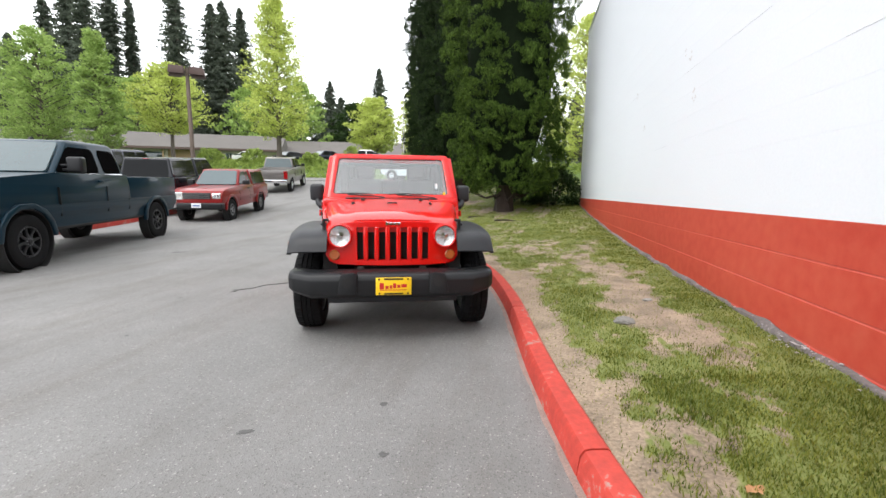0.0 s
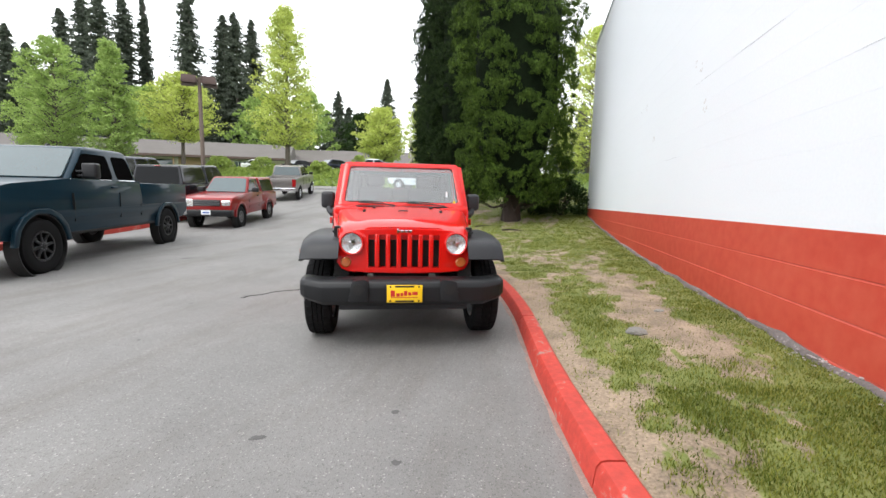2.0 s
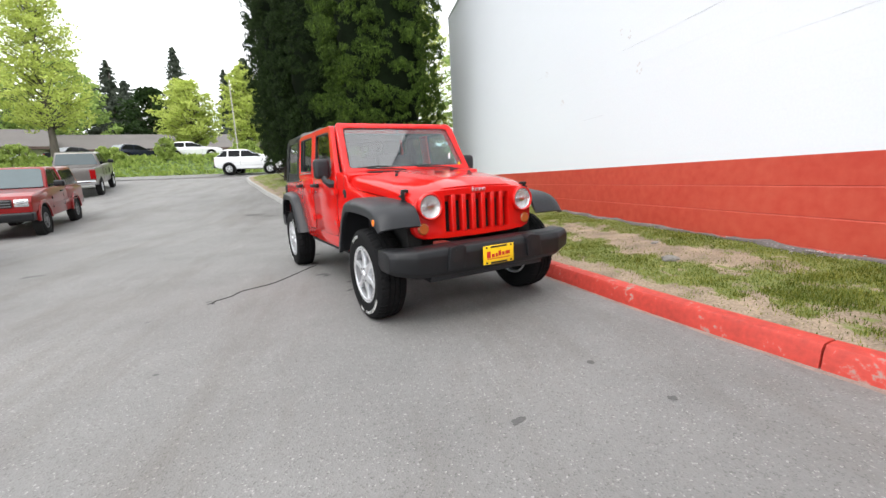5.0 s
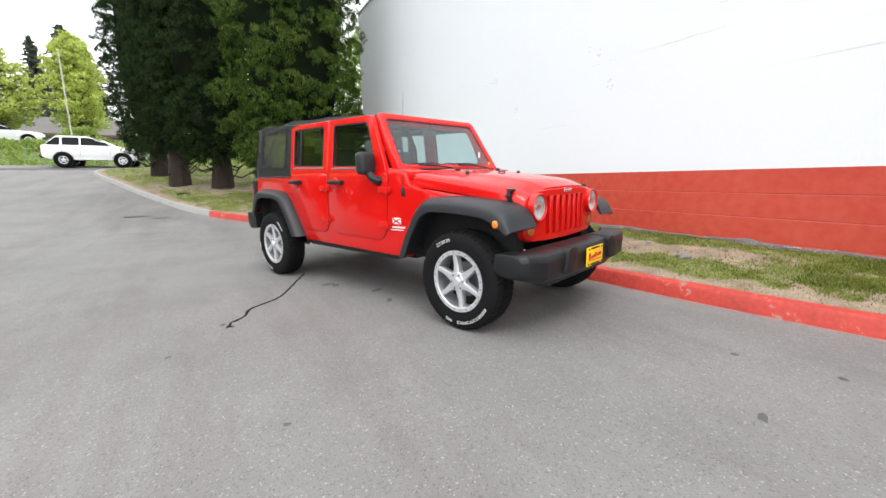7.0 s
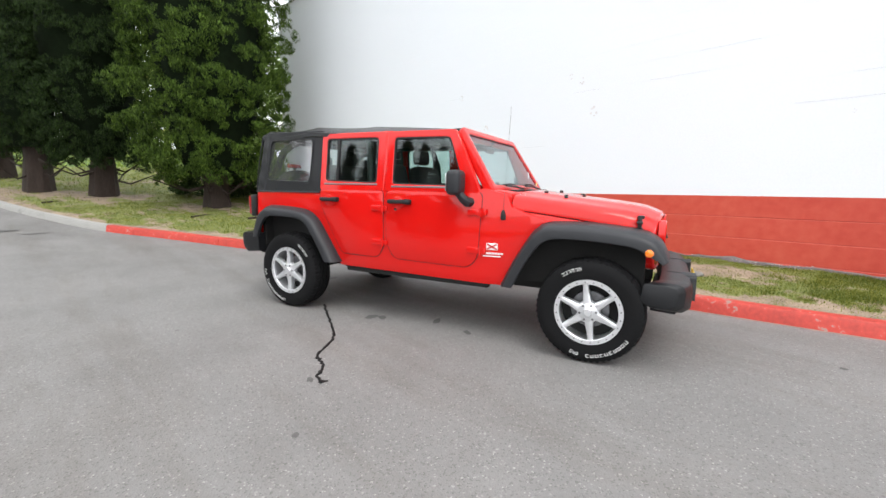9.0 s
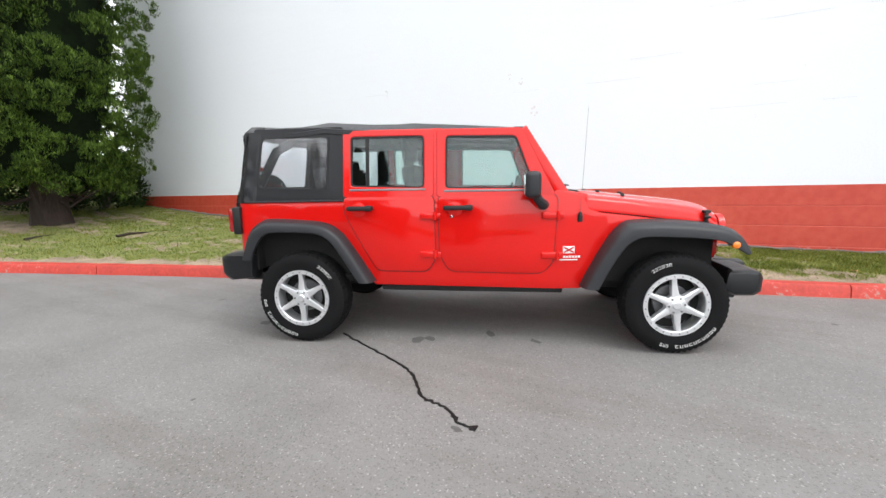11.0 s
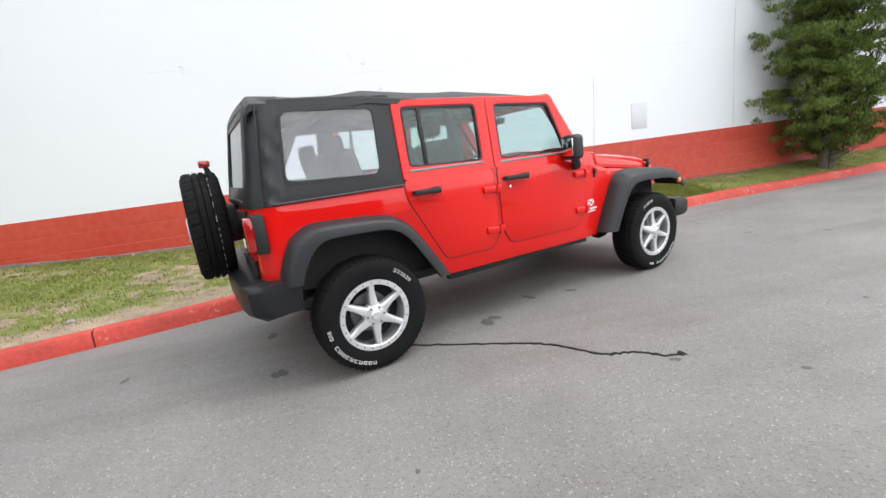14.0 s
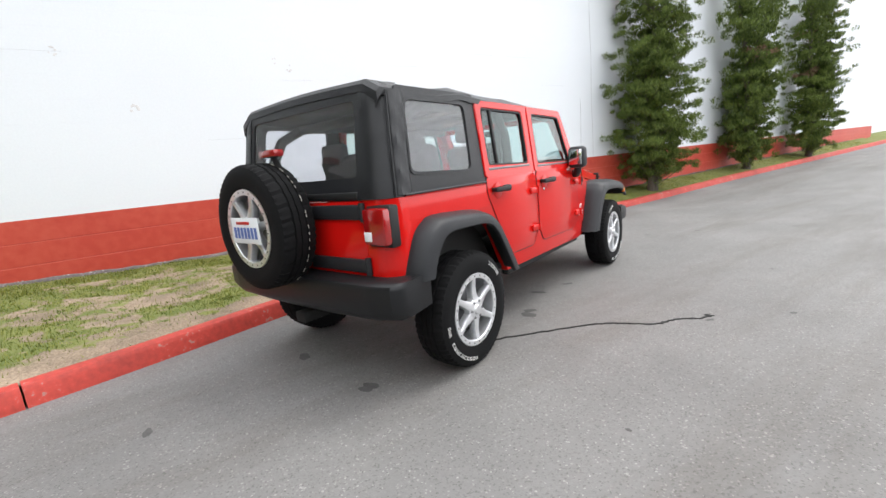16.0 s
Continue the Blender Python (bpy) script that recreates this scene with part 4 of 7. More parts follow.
def build_off_roader():
    car = thing("off_road_car", OFF_ROADER, "red four-door off-road car with black soft top and silver wheels", "car")
    red, black = M["car_red"], M["plastic"]
    YB = 0.802
    rear_arch = [(-0.51, 0.64), (-0.47, 0.88), (-0.40, 0.97), (-0.27, 1.01), (0.06, 0.995), (0.21, 0.96), (0.35, 0.855), (0.56, 0.515)]
    front_arch = [(2.245, 0.49), (2.345, 0.70), (2.455, 0.885), (2.515, 0.955)]

    # body sides, one panel each side
    for s in (-1, 1):
        side = [(-0.50, 0.64)] + rear_arch + [(0.575, 0.485), (2.24, 0.47)] + front_arch + [(2.56, 1.00), (2.50, 1.03), (2.28, 1.10), (2.24, 1.20), (2.06, 1.245), (1.95, 1.235), (0.33, 1.175), (-0.50, 1.168)]
        b = lean_in(prism(side, -YB, -YB + 0.06, "y", 0.012, 2))
        for x in (2.05, 2.17, 2.30, 2.42):
            bmesh.ops.bisect_plane(b, geom=b.verts[:] + b.edges[:] + b.faces[:], plane_co=(x, 0, 0), plane_no=(1, 0, 0))
        b = flip(nose_in(b), s)
        part("body_side", b, red, car)
    part("floor_pan", box(-0.60, 2.3, -0.74, 0.74, 0.50, 0.56, 0.01), M["under"], car)
    part("firewall", box(2.18, 2.24, -0.74, 0.74, 0.5, 1.18, 0.01), M["trim_grey"], car)
    part("tailgate", box(-0.645, -0.60, -0.60, 0.66, 0.72, 1.165, 0.012), red, car)
    for s in (-1, 1):
        b = bmesh.new()
        rows = []
        for z in [0.64 + 0.0528 * i for i in range(11)]:
            e = -tuck(YB, z)
            arc = [(-0.64 + 0.14 * (1 - math.sin(a)), e + 0.14 * (1 - math.cos(a))) for a in [radians(11.25 * i) for i in range(9)]]
            arc = [(-0.48, e)] + arc + [(-0.641, -0.60)]
            rows.append([b.verts.new((x, y, z)) for x, y in arc])
        for r0, r1 in zip(rows, rows[1:]):
            for i in range(len(r0) - 1):
                b.faces.new((r0[i], r0[i + 1], r1[i + 1], r1[i]))
        bmesh.ops.recalc_face_normals(b, faces=b.faces)
        bmesh.ops.solidify(b, geom=b.faces[:], thickness=0.02)
        part("tail_corner", flip(b, s), red, car)
    part("tail_sill", box(-0.638, -0.55, -0.66, 0.66, 0.60, 0.715, 0.008), red, car)
    for s in (-1, 1):
        part("belt_rail", flip(box(-0.50, 0.33, -0.795, -0.74, 1.162, 1.182, 0.006), s), red, car)

    # engine bay, fender sides and hood
    def hood_half(t):
        return 0.715 - 0.122 * t - 0.012 * max(0, (t - 0.85) / 0.15) ** 2

    def hood_low(t):
        return 1.088 - 0.128 * t

    def swept(x, y):
        """The nose sweeps back towards its corners."""
        t = min(1, max(0, (x - 2.27) / 1.045))
        return x - 0.05 * (y / 0.6) ** 2 * t ** 3
    bay = prism([(2.22, 0.55), (3.14, 0.62), (3.18, 0.70), (3.18, 0.93), (2.22, 1.06)], -0.555, 0.555, "y", 0.02)
    for v in bay.verts:
        v.co.y *= 1 + 0.04 * (3.30 - v.co.x) / 1.08
    part("front_panel", bay, M["under"], car, "dark engine bay")
    for s in (-1, 1):
        b = bmesh.new()
        rows = []
        for x in (2.16, 2.30, 2.50, 2.70, 2.90, 3.08, 3.20, 3.27, 3.33):
            t = (x - 2.27) / 1.045
            y = -(hood_half(t) - 0.004)
            top = hood_low(t) - 0.009
            foot = 0.95 if x < 3.19 else 0.72
            rows.append([b.verts.new((swept(x, q), q, z)) for q, z in ((y, top), (y - 0.006, top - 0.02), (y - 0.010, (top + foot) / 2), (y - 0.006, foot), (y + 0.05, foot), (y + 0.04, top))])
        for r0, r1 in zip(rows, rows[1:]):
            for i in range(6):
                j = (i + 1) % 6
                b.faces.new((r0[i], r1[i], r1[j], r0[j]))
        b.faces.new(rows[0])
        b.faces.new(rows[-1])
        bmesh.ops.recalc_face_normals(b, faces=b.faces)
        part("fender_side", flip(b, s), red, car)
    b = bmesh.new()
    rows = []
    for x in (2.27, 2.30, 2.38, 2.6, 2.8, 3.0, 3.12, 3.20, 3.26, 3.30, 3.325, 3.335):
        t = (x - 2.27) / 1.045
        hw = hood_half(t)
        nose = max(0, (t - 0.82) / 0.2)
        zc = 1.226 - 0.118 * t - 0.042 * nose ** 2
        if x < 2.29:
            zc -= 0.006
        low = hood_low(t)
        drop = 0.040 + 0.035 * t ** 2
        e = max(low + 0.012, zc - drop)
        prof = [(-hw, low), (-hw, max(low + 0.004, e - 0.030)), (-hw + 0.006, max(low + 0.006, e - 0.012)), (-hw + 0.022, e + 0.006), (-hw + 0.055, e + 0.4 * drop), (-hw * 0.84, zc - 0.40 * drop), (-hw * 0.64, zc - 0.014), (-hw * 0.585, zc - 0.002), (-hw * 0.54, zc + 0.004), (-hw * 0.25, zc + 0.010), (0, zc + 0.012)]
        prof = prof + [(-y, z) for y, z in prof[-2::-1]]
        rows.append([b.verts.new((swept(x, y), y, z)) for y, z in prof])
    for r0, r1 in zip(rows, rows[1:]):
        for i in range(len(r0) - 1):
            b.faces.new((r0[i], r1[i], r1[i + 1], r0[i + 1]))
    b.faces.new(rows[-1])
    b.faces.new(rows[0][::-1])
    bmesh.ops.recalc_face_normals(b, faces=b.faces)
    hood = part("hood", b, red, car)
    cowl = prism([(2.02, 1.15), (2.27, 1.14), (2.275, 1.215), (2.15, 1.235), (2.02, 1.245)], -0.745, 0.745, "y", 0.012)
    part("cowl", cowl, red, car)
    part("cowl_vent", box(2.15, 2.24, -0.52, 0.52, 1.222, 1.238, 0.006), M["black"], car)
    for s in (-1, 1):
        b = box(3.17, 3.215, -0.625, -0.598, 0.955, 0.985, 0.006)
        b = box(3.178, 3.206, -0.632, -0.604, 0.97, 1.06, 0.008, 2, b)
        b = box(3.172, 3.222, -0.628, -0.575, 1.048, 1.072, 0.008, 2, b)
        b = cyl((3.172, -0.634, 1.02), (3.212, -0.634, 1.02), 0.011, bm=b)
        part("hood_latch", flip(b, s), M["black"], car, "black rubber hood latch")
        part("hood_bumper", flip(lathe([(1.165, 0.018), (1.195, 0.016), (1.205, 0.010)], "z", 16, at=(2.62, -0.40, 0.0)), s), M["black"], hood)
        part("washer_nozzle", flip(box(2.42, 2.45, -0.33, -0.29, 1.21, 1.232, 0.006), s), M["black"], hood)
    b = tube([(2.70, -0.045, 1.175), (2.70, -0.045, 1.20), (2.70, 0.045, 1.20), (2.70, 0.045, 1.175)], 0.007)
    part("footman_loop", b, M["black"], hood)

    # grille with seven slots
    gx0, gx1 = 3.285, 3.345
    pitch, sw = 0.0965, 0.054
    hw = 3 * pitch + sw / 2
    lo, hi = 0.712, 1.004
    half = [(0.0, 1.068), (hw, 1.060), (0.42, 1.052), (0.49, 1.036), (0.545, 1.006), (0.580, 0.962), (0.600, 0.90), (0.604, 0.82), (0.596, 0.745), (0.565, 0.695), (0.50, 0.668), (hw, 0.660), (0.0, 0.656)]
    edge = [(y, z) for y, z in half] + [(-y, z) for y, z in half[-2:0:-1]]
    hole = []
    for y, z in edge:
        if abs(y) <= hw + 1e-6:
            hole.append((y, hi if z > 0.9 else lo))
        else:
            k = min(1, max(0, (z - 0.668) / (1.052 - 0.668)))
            hole.append((math.copysign(hw, y), lo + (hi - lo) * k))
    cy, cz = 0.0, 0.86
    b = bmesh.new()
    loops = []
    for pts, k, x in ((hole, 1.0, gx0), (hole, 1.0, gx1 - 0.006), (hole, 1.012, gx1), (edge, 0.955, gx1), (edge, 0.985, gx1 - 0.008), (edge, 1.0, gx1 - 0.028), (edge, 1.0, gx0 - 0.03)):
        loops.append([b.verts.new((x, cy + (y - cy) * k, cz + (z - cz) * k)) for y, z in pts])
    for l0, l1 in zip(loops, loops[1:]):
        for i in range(len(edge)):
            j = (i + 1) % len(edge)
            q = [l0[i], l0[j], l1[j], l1[i]]
            b.faces.new(q)
    bmesh.ops.recalc_face_normals(b, faces=b.faces)
    for i in range(6):
        yc = (i - 2.5) * pitch
        b = box(gx0, gx1 + 0.003, yc - (pitch - sw) / 2, yc + (pitch - sw) / 2, lo - 0.006, hi + 0.006, 0.012, 3, b)
    for v in b.verts:
        v.co.x -= 0.045 * (v.co.y / 0.6) ** 2
    grille = part("grille", b, red, car, "red grille with seven upright slots")
    part("slot_backing", box(3.245, 3.25, -0.40, 0.40, 0.68, 1.03), M["black"], grille)
    for s in (-1, 1):
        y = s * 0.462
        lamp = new("headlamp")
        lamp.parent = car
        bez = lathe([(3.316, 0.104), (3.359, 0.104), (3.366, 0.098), (3.359, 0.090), (3.316, 0.090)], "x", 40, at=(0, y, 0.93), closed=True)
        part("bezel", bez, red, lamp)
        part("reflector", lathe([(3.321, 0.0001), (3.323, 0.03), (3.329, 0.06), (3.351, 0.089), (3.316, 0.0895), (3.311, 0.0001)], "x", 32, at=(0, y, 0.93)), M["lens"], lamp)
        part("bulb_shield", lathe([(3.326, 0.028), (3.344, 0.026), (3.348, 0.0001)], "x", 20, at=(0, y, 0.93)), M["chrome"], lamp)
        b = bmesh.new()
        for k in range(6):
            b = box(3.338, 3.342, y - 0.075 + 0.026 * k, y - 0.072 + 0.026 * k, 0.93 - 0.05, 0.93 + 0.05, 0, 1, b)
        part("lens_ribs", b, M["lens"], lamp)
        pane = part("lens", lathe([(3.353, 0.088), (3.364, 0.06), (3.369, 0.0001)], "x", 32, at=(0, y, 0.93)), M["lamp_cover"], lamp)
        pane.visible_shadow = False
        part("turn_signal", lathe([(3.28, 0.046), (3.318, 0.046), (3.326, 0.036), (3.328, 0.0001)], "x", 28, at=(0, s * 0.515, 0.757)), M["amber_dim"], car, "round amber turn signal")
    badge = bmesh.new()
    for y0, y1 in ((-0.068, -0.040), (-0.034, -0.004), (0.002, 0.030), (0.036, 0.068)):
        badge = box(3.344, 3.352, y0, y1, 1.024, 1.050, 0.004, 1, badge)
    badge = box(3.344, 3.352, -0.066, -0.052, 1.046, 1.062, 0.003, 1, badge)
    part("maker_badge", badge, M["chrome"], car, "small silver maker's mark")

    # bumpers
    prof = [(3.34, 0.46), (3.40, 0.41), (3.52, 0.41), (3.565, 0.45), (3.572, 0.575), (3.552, 0.622), (3.50, 0.640), (3.36, 0.640)]
    b = bmesh.new()
    stations = [(-0.885, -0.105, 0.68), (-0.84, -0.060, 0.82), (-0.69, -0.012, 0.96), (-0.40, 0.0, 1.0), (0.40, 0.0, 1.0), (0.69, -0.012, 0.96), (0.84, -0.060, 0.82), (0.885, -0.105, 0.68)]
    rows = [[b.verts.new((x + dx, y, 0.56 + (z - 0.56) * k + (0.02 if abs(y) > 0.7 else 0))) for x, z in prof] for y, dx, k in stations]
    for r0, r1 in zip(rows, rows[1:]):
        for i in range(len(prof)):
            j = (i + 1) % len(prof)
            b.faces.new((r0[i], r0[j], r1[j], r1[i]))
    b.faces.new(rows[0])
    b.faces.new(rows[-1])
    bmesh.ops.recalc_face_normals(b, faces=b.faces)
    bevel(b, 0.008, 2)
    bumper = part("front_bumper", b, M["bumper"], car, "black moulded front bumper")
    for s in (-1, 1):
        part("bumper_pod", flip(prism(rounded([(-0.47, 0.455), (-0.44, 0.632), (-0.34, 0.648), (-0.30, 0.632), (-0.31, 0.465)], 0.02), 3.40, 3.592, "x", 0.012), s), M["bumper"], bumper)
        part("tow_hook_hole", flip(lathe([(3.58, 0.048), (3.5935, 0.048), (3.5945, 0.0001)], "x", 20, at=(0, -0.385, 0.565)), s), M["black"], bumper)
    part("lower_air_dam", prism([(3.30, 0.37), (3.47, 0.36), (3.50, 0.42), (3.32, 0.46)], -0.56, 0.56, "y", 0.01), black, bumper)
    part("plate_panel", box(3.590, 3.598, -0.150, 0.150, 0.455, 0.605, 0.004), M["plate_yellow"], bumper, "yellow dealer plate with unreadable red script")
    b = bmesh.new()
    for i, (y0, y1, z0, z1) in enumerate(((-0.118, -0.082, 0.506, 0.560), (-0.070, -0.042, 0.508, 0.536), (-0.034, -0.012, 0.510, 0.540), (-0.006, 0.022, 0.514, 0.556), (0.030, 0.056, 0.516, 0.544), (0.064, 0.110, 0.520, 0.548))):
        b = box(3.5975, 3.6005, y0, y1, z0, z1, 0.002, 1, b)
    b = box(3.5975, 3.6005, -0.115, 0.112, 0.496, 0.502, 0.001, 1, b)
    part("plate_marks", b, M["plate_red"], bumper)
    for z0, z1 in ((0.586, 0.600), (0.460, 0.474)):
        part("plate_bar", box(3.5975, 3.6005, -0.08, 0.08, z0, z1, 0.001), M["black"], bumper)
    for y in (-0.12, 0.12):
        for z in (0.470, 0.592):
            part("plate_bolt", cyl((3.597, y, z), (3.603, y, z), 0.008), M["black"], bumper)
    b = bmesh.new()
    rows = []
    for y, xr, xf, low in ((0.888, -0.655, -0.465, 0.56), (0.882, -0.70, -0.46, 0.535), (0.845, -0.745, -0.46, 0.52), (0.72, -0.775, -0.46, 0.51), (0.685, -0.778, -0.56, 0.505), (0.35, -0.792, -0.56, 0.50), (0.0, -0.797, -0.56, 0.50)):
        rows.append((y, [(xf, low + 0.02), (xr + 0.07, low), (xr + 0.02, low + 0.035), (xr, low + 0.07), (xr - 0.004, 0.700), (xr + 0.006, 0.722), (xr + 0.03, 0.735), (xf, 0.738)]))
    rows = [[b.verts.new((x, -y, z)) for x, z in q] for y, q in rows] + [[b.verts.new((x, y, z)) for x, z in q] for y, q in rows[-2::-1]]
    for r0, r1 in zip(rows, rows[1:]):
        for i in range(8):
            j = (i + 1) % 8
            b.faces.new((r0[i], r0[j], r1[j], r1[i]))
    b.faces.new(rows[0])
    b.faces.new(rows[-1])
    bmesh.ops.recalc_face_normals(b, faces=b.faces)
    rb = part("rear_bumper", b, M["bumper"], car, "black moulded rear bumper")
    part("hitch_bar", box(-0.76, -0.30, -0.05, 0.05, 0.40, 0.47, 0.01), M["under"], rb)

    # wheel arch flares: a sloping shoulder that leaves the body, a rounded edge, an upright lip
    r_out = [(-0.565, 0.70), (-0.535, 0.82), (-0.478, 0.945), (-0.40, 1.010), (-0.29, 1.040), (0.07, 1.022), (0.205, 0.995), (0.285, 0.950), (0.375, 0.855), (0.59, 0.520)]
    r_lip = [(-0.445, 0.70), (-0.415, 0.78), (-0.362, 0.865), (-0.30, 0.918), (-0.21, 0.934), (0.07, 0.928), (0.165, 0.910), (0.235, 0.868), (0.305, 0.785), (0.470, 0.520)]
    f_out = [(2.225, 0.495), (2.325, 0.70), (2.435, 0.885), (2.50, 0.960), (2.585, 1.004), (2.86, 1.010), (3.10, 0.990), (3.25, 0.962), (3.345, 0.905), (3.40, 0.800)]
    f_lip = [(2.345, 0.495), (2.435, 0.68), (2.525, 0.820), (2.585, 0.870), (2.665, 0.896), (2.87, 0.896), (3.08, 0.884), (3.19, 0.866), (3.265, 0.828), (3.36, 0.770)]
    for s in (-1, 1):
        for name, out, lip, yin in (("front_flare", f_out, f_lip, 0.575), ("rear_flare", r_out, r_lip, 0.770)):
            po = smooth_curve([(x, z, 0) for x, z in out], 4)
            pl = smooth_curve([(x, z, 0) for x, z in lip], 4)
            b = bmesh.new()
            rows = []
            for o, l in zip(po, pl):
                d = l - o
                sect = ((0.0, -yin), (0.0, -0.800), (0.11, -0.850), (0.25, -0.888), (0.36, -0.903), (0.50, -0.909), (0.80, -0.914), (0.96, -0.914), (1.0, -0.908), (0.98, -0.880), (0.45, -0.865), (0.30, -yin))
                rows.append([b.verts.new((o.x + d.x * k, y, o.y + d.y * k)) for k, y in sect])
            for r0, r1 in zip(rows, rows[1:]):
                for i in range(len(r0)):
                    j = (i + 1) % len(r0)
                    b.faces.new((r0[i], r0[j], r1[j], r1[i]))
            b.faces.new(rows[0])
            b.faces.new(rows[-1])
            bmesh.ops.recalc_face_normals(b, faces=b.faces)
            part(name, flip(b, s), black, car, "black textured wheel arch flare")
        part("wheel_liner", flip(prism([(2.27, 0.50), (2.40, 0.98), (2.6, 0.985), (3.08, 0.965), (3.25, 0.86), (3.25, 0.52)], -0.625, -0.50, "y"), s), M["under"], car)
        part("wheel_liner", flip(prism([(-0.50, 0.62), (-0.43, 0.9), (-0.27, 0.99), (0.18, 0.95), (0.34, 0.82), (0.5, 0.55)], -0.70, -0.55, "y"), s), M["under"], car)
        m = lathe([(-0.919, 0.0001), (-0.918, 0.020), (-0.914, 0.026), (-0.895, 0.028)], "y", 20, at=(3.275, 0, 0.842))
        part("side_marker", flip(m, s), M["amber"], car, "amber side marker lamp")

    # doors
    for s in (-1, 1):
        YD = -0.810
        fd_low = rounded([(1.115, 1.215), (1.125, 0.74), (1.20, 0.605), (1.93, 0.595), (2.015, 0.68), (2.045, 1.19), (1.985, 1.235)], 0.06)
        rd_low = rounded([(0.335, 1.215), (0.340, 1.08), (0.42, 0.93), (0.60, 0.605), (1.02, 0.60), (1.09, 0.70), (1.085, 1.215)], 0.05)
        for name, low, outer, inner in (
                ("front_door", fd_low, [(1.105, 1.205), (1.105, 1.735), (1.775, 1.725), (2.03, 1.205)], [(1.175, 1.270), (1.178, 1.680), (1.725, 1.668), (1.875, 1.262)]),
                ("rear_door", rd_low, [(0.335, 1.205), (0.338, 1.745), (1.085, 1.737), (1.085, 1.205)], [(0.400, 1.292), (0.402, 1.692), (1.005, 1.686), (1.005, 1.278)])):
            b = prism(low, YD, YD + 0.05, "y", 0.010, 2)
            ro2, ri2 = rounded(outer, 0.03, 3), rounded(inner, 0.035, 3)
            b = ring(ro2, ri2, YD, YD + 0.05, "y", 0.006, b)
            door = part(name, flip(lean_in(b), s), red, car)
            cx, cz = sum(p[0] for p in low) / len(low), sum(p[1] for p in low) / len(low)
            gap = [(cx + (x - cx) * 1.010, cz + (z - cz) * 1.013) for x, z in low]
            part("door_gap", flip(lean_in(prism(gap, YD + 0.0055, YD + 0.02, "y")), s), M["black"], door)
            seal_in = [(x + (0.012 if x < (inner[0][0] + inner[2][0]) / 2 else -0.012), z + (0.012 if z < 1.5 else -0.012)) for x, z in inner]
            b = ring(rounded(inner, 0.035, 3), rounded(seal_in, 0.03, 3), YD + 0.004, YD + 0.03, "y")
            part("window_seal", flip(lean_in(b), s), M["black"], door)
            pane = part("window_pane", flip(lean_in(prism(rounded(inner, 0.035, 3), YD + 0.018, YD + 0.022, "y")), s), M["glass"], door)
            pane.visible_shadow = False
            part("sill_strip", flip(lean_in(box(inner[0][0] - 0.01, inner[3][0] + 0.01, YD - 0.004, YD + 0.012, inner[3][1] - 0.020, inner[3][1] - 0.004, 0.004)), s), M["steel"], door)
            if name == "rear_door":
                part("window_divider", flip(lean_in(box(0.525, 0.552, YD + 0.006, YD + 0.03, 1.285, 1.69, 0.004)), s), M["black"], door)
            hx, hl = (0.38, 0.205) if name == "rear_door" else (1.165, 0.225)
            b = box(hx, hx + hl, YD - 0.05, YD - 0.022, 1.102, 1.138, 0.012)
            b = box(hx - 0.004, hx + 0.03, YD - 0.045, YD + 0.004, 1.105, 1.135, 0.009, 2, b)
            b = box(hx + hl - 0.06, hx + hl + 0.004, YD - 0.045, YD + 0.004, 1.098, 1.142, 0.012, 2, b)
            part("handle", flip(b, s), M["black"], door, "black door handle")
            part("handle_cup", flip(lathe([(YD - 0.001, 0.0001), (YD - 0.002, 0.050), (YD + 0.002, 0.058)], "y", 28, at=(hx + 0.085, 0, 1.108)), s), red, door)
            if name == "front_door":
                part("lock", flip(lathe([(YD - 0.006, 0.0001), (YD - 0.005, 0.011), (YD + 0.002, 0.013)], "y", 16, at=(1.225, 0, 1.050)), s), M["chrome"], door)
            for z in (1.055, 0.745):
                hx2 = 1.085 if name == "rear_door" else 2.04
                b = box(hx2 - 0.115, hx2 + 0.0, YD - 0.014, YD + 0.005, z - 0.026, z + 0.026, 0.007)
                b = cyl((hx2 + 0.004, YD - 0.012, z - 0.034), (hx2 + 0.004, YD - 0.012, z + 0.034), 0.012, bm=b)
                b = box(hx2 + 0.008, hx2 + 0.05, YD - 0.010, YD + 0.005, z - 0.024, z + 0.024, 0.005, 2, b)
                part("hinge", flip(b, s), red, door)
        part("door_pillar", flip(lean_in(box(1.05, 1.14, YD + 0.007, YD + 0.05, 1.15, 1.74, 0.004)), s), red, car)
        part("arch_back", flip(box(-0.485, -0.440, -0.798, -0.58, 0.60, 1.000, 0.004), s), M["under"], car)
        # mirror
        b = box(1.785, 1.905, -0.960, -0.800, 1.190, 1.390, 0.040, 4)
        mir = part("wing_mirror", flip(b, s), black, car, "black wing mirror")
        part("mirror_arm", flip(tube([(1.94, -0.785, 1.135), (1.93, -0.83, 1.135), (1.90, -0.86, 1.165), (1.86, -0.875, 1.22)], [0.040, 0.040, 0.036, 0.034], 10), s), black, mir)
        part("mirror_glass", flip(box(1.779, 1.788, -0.940, -0.820, 1.222, 1.362, 0.003), s), M["chrome"], mir)
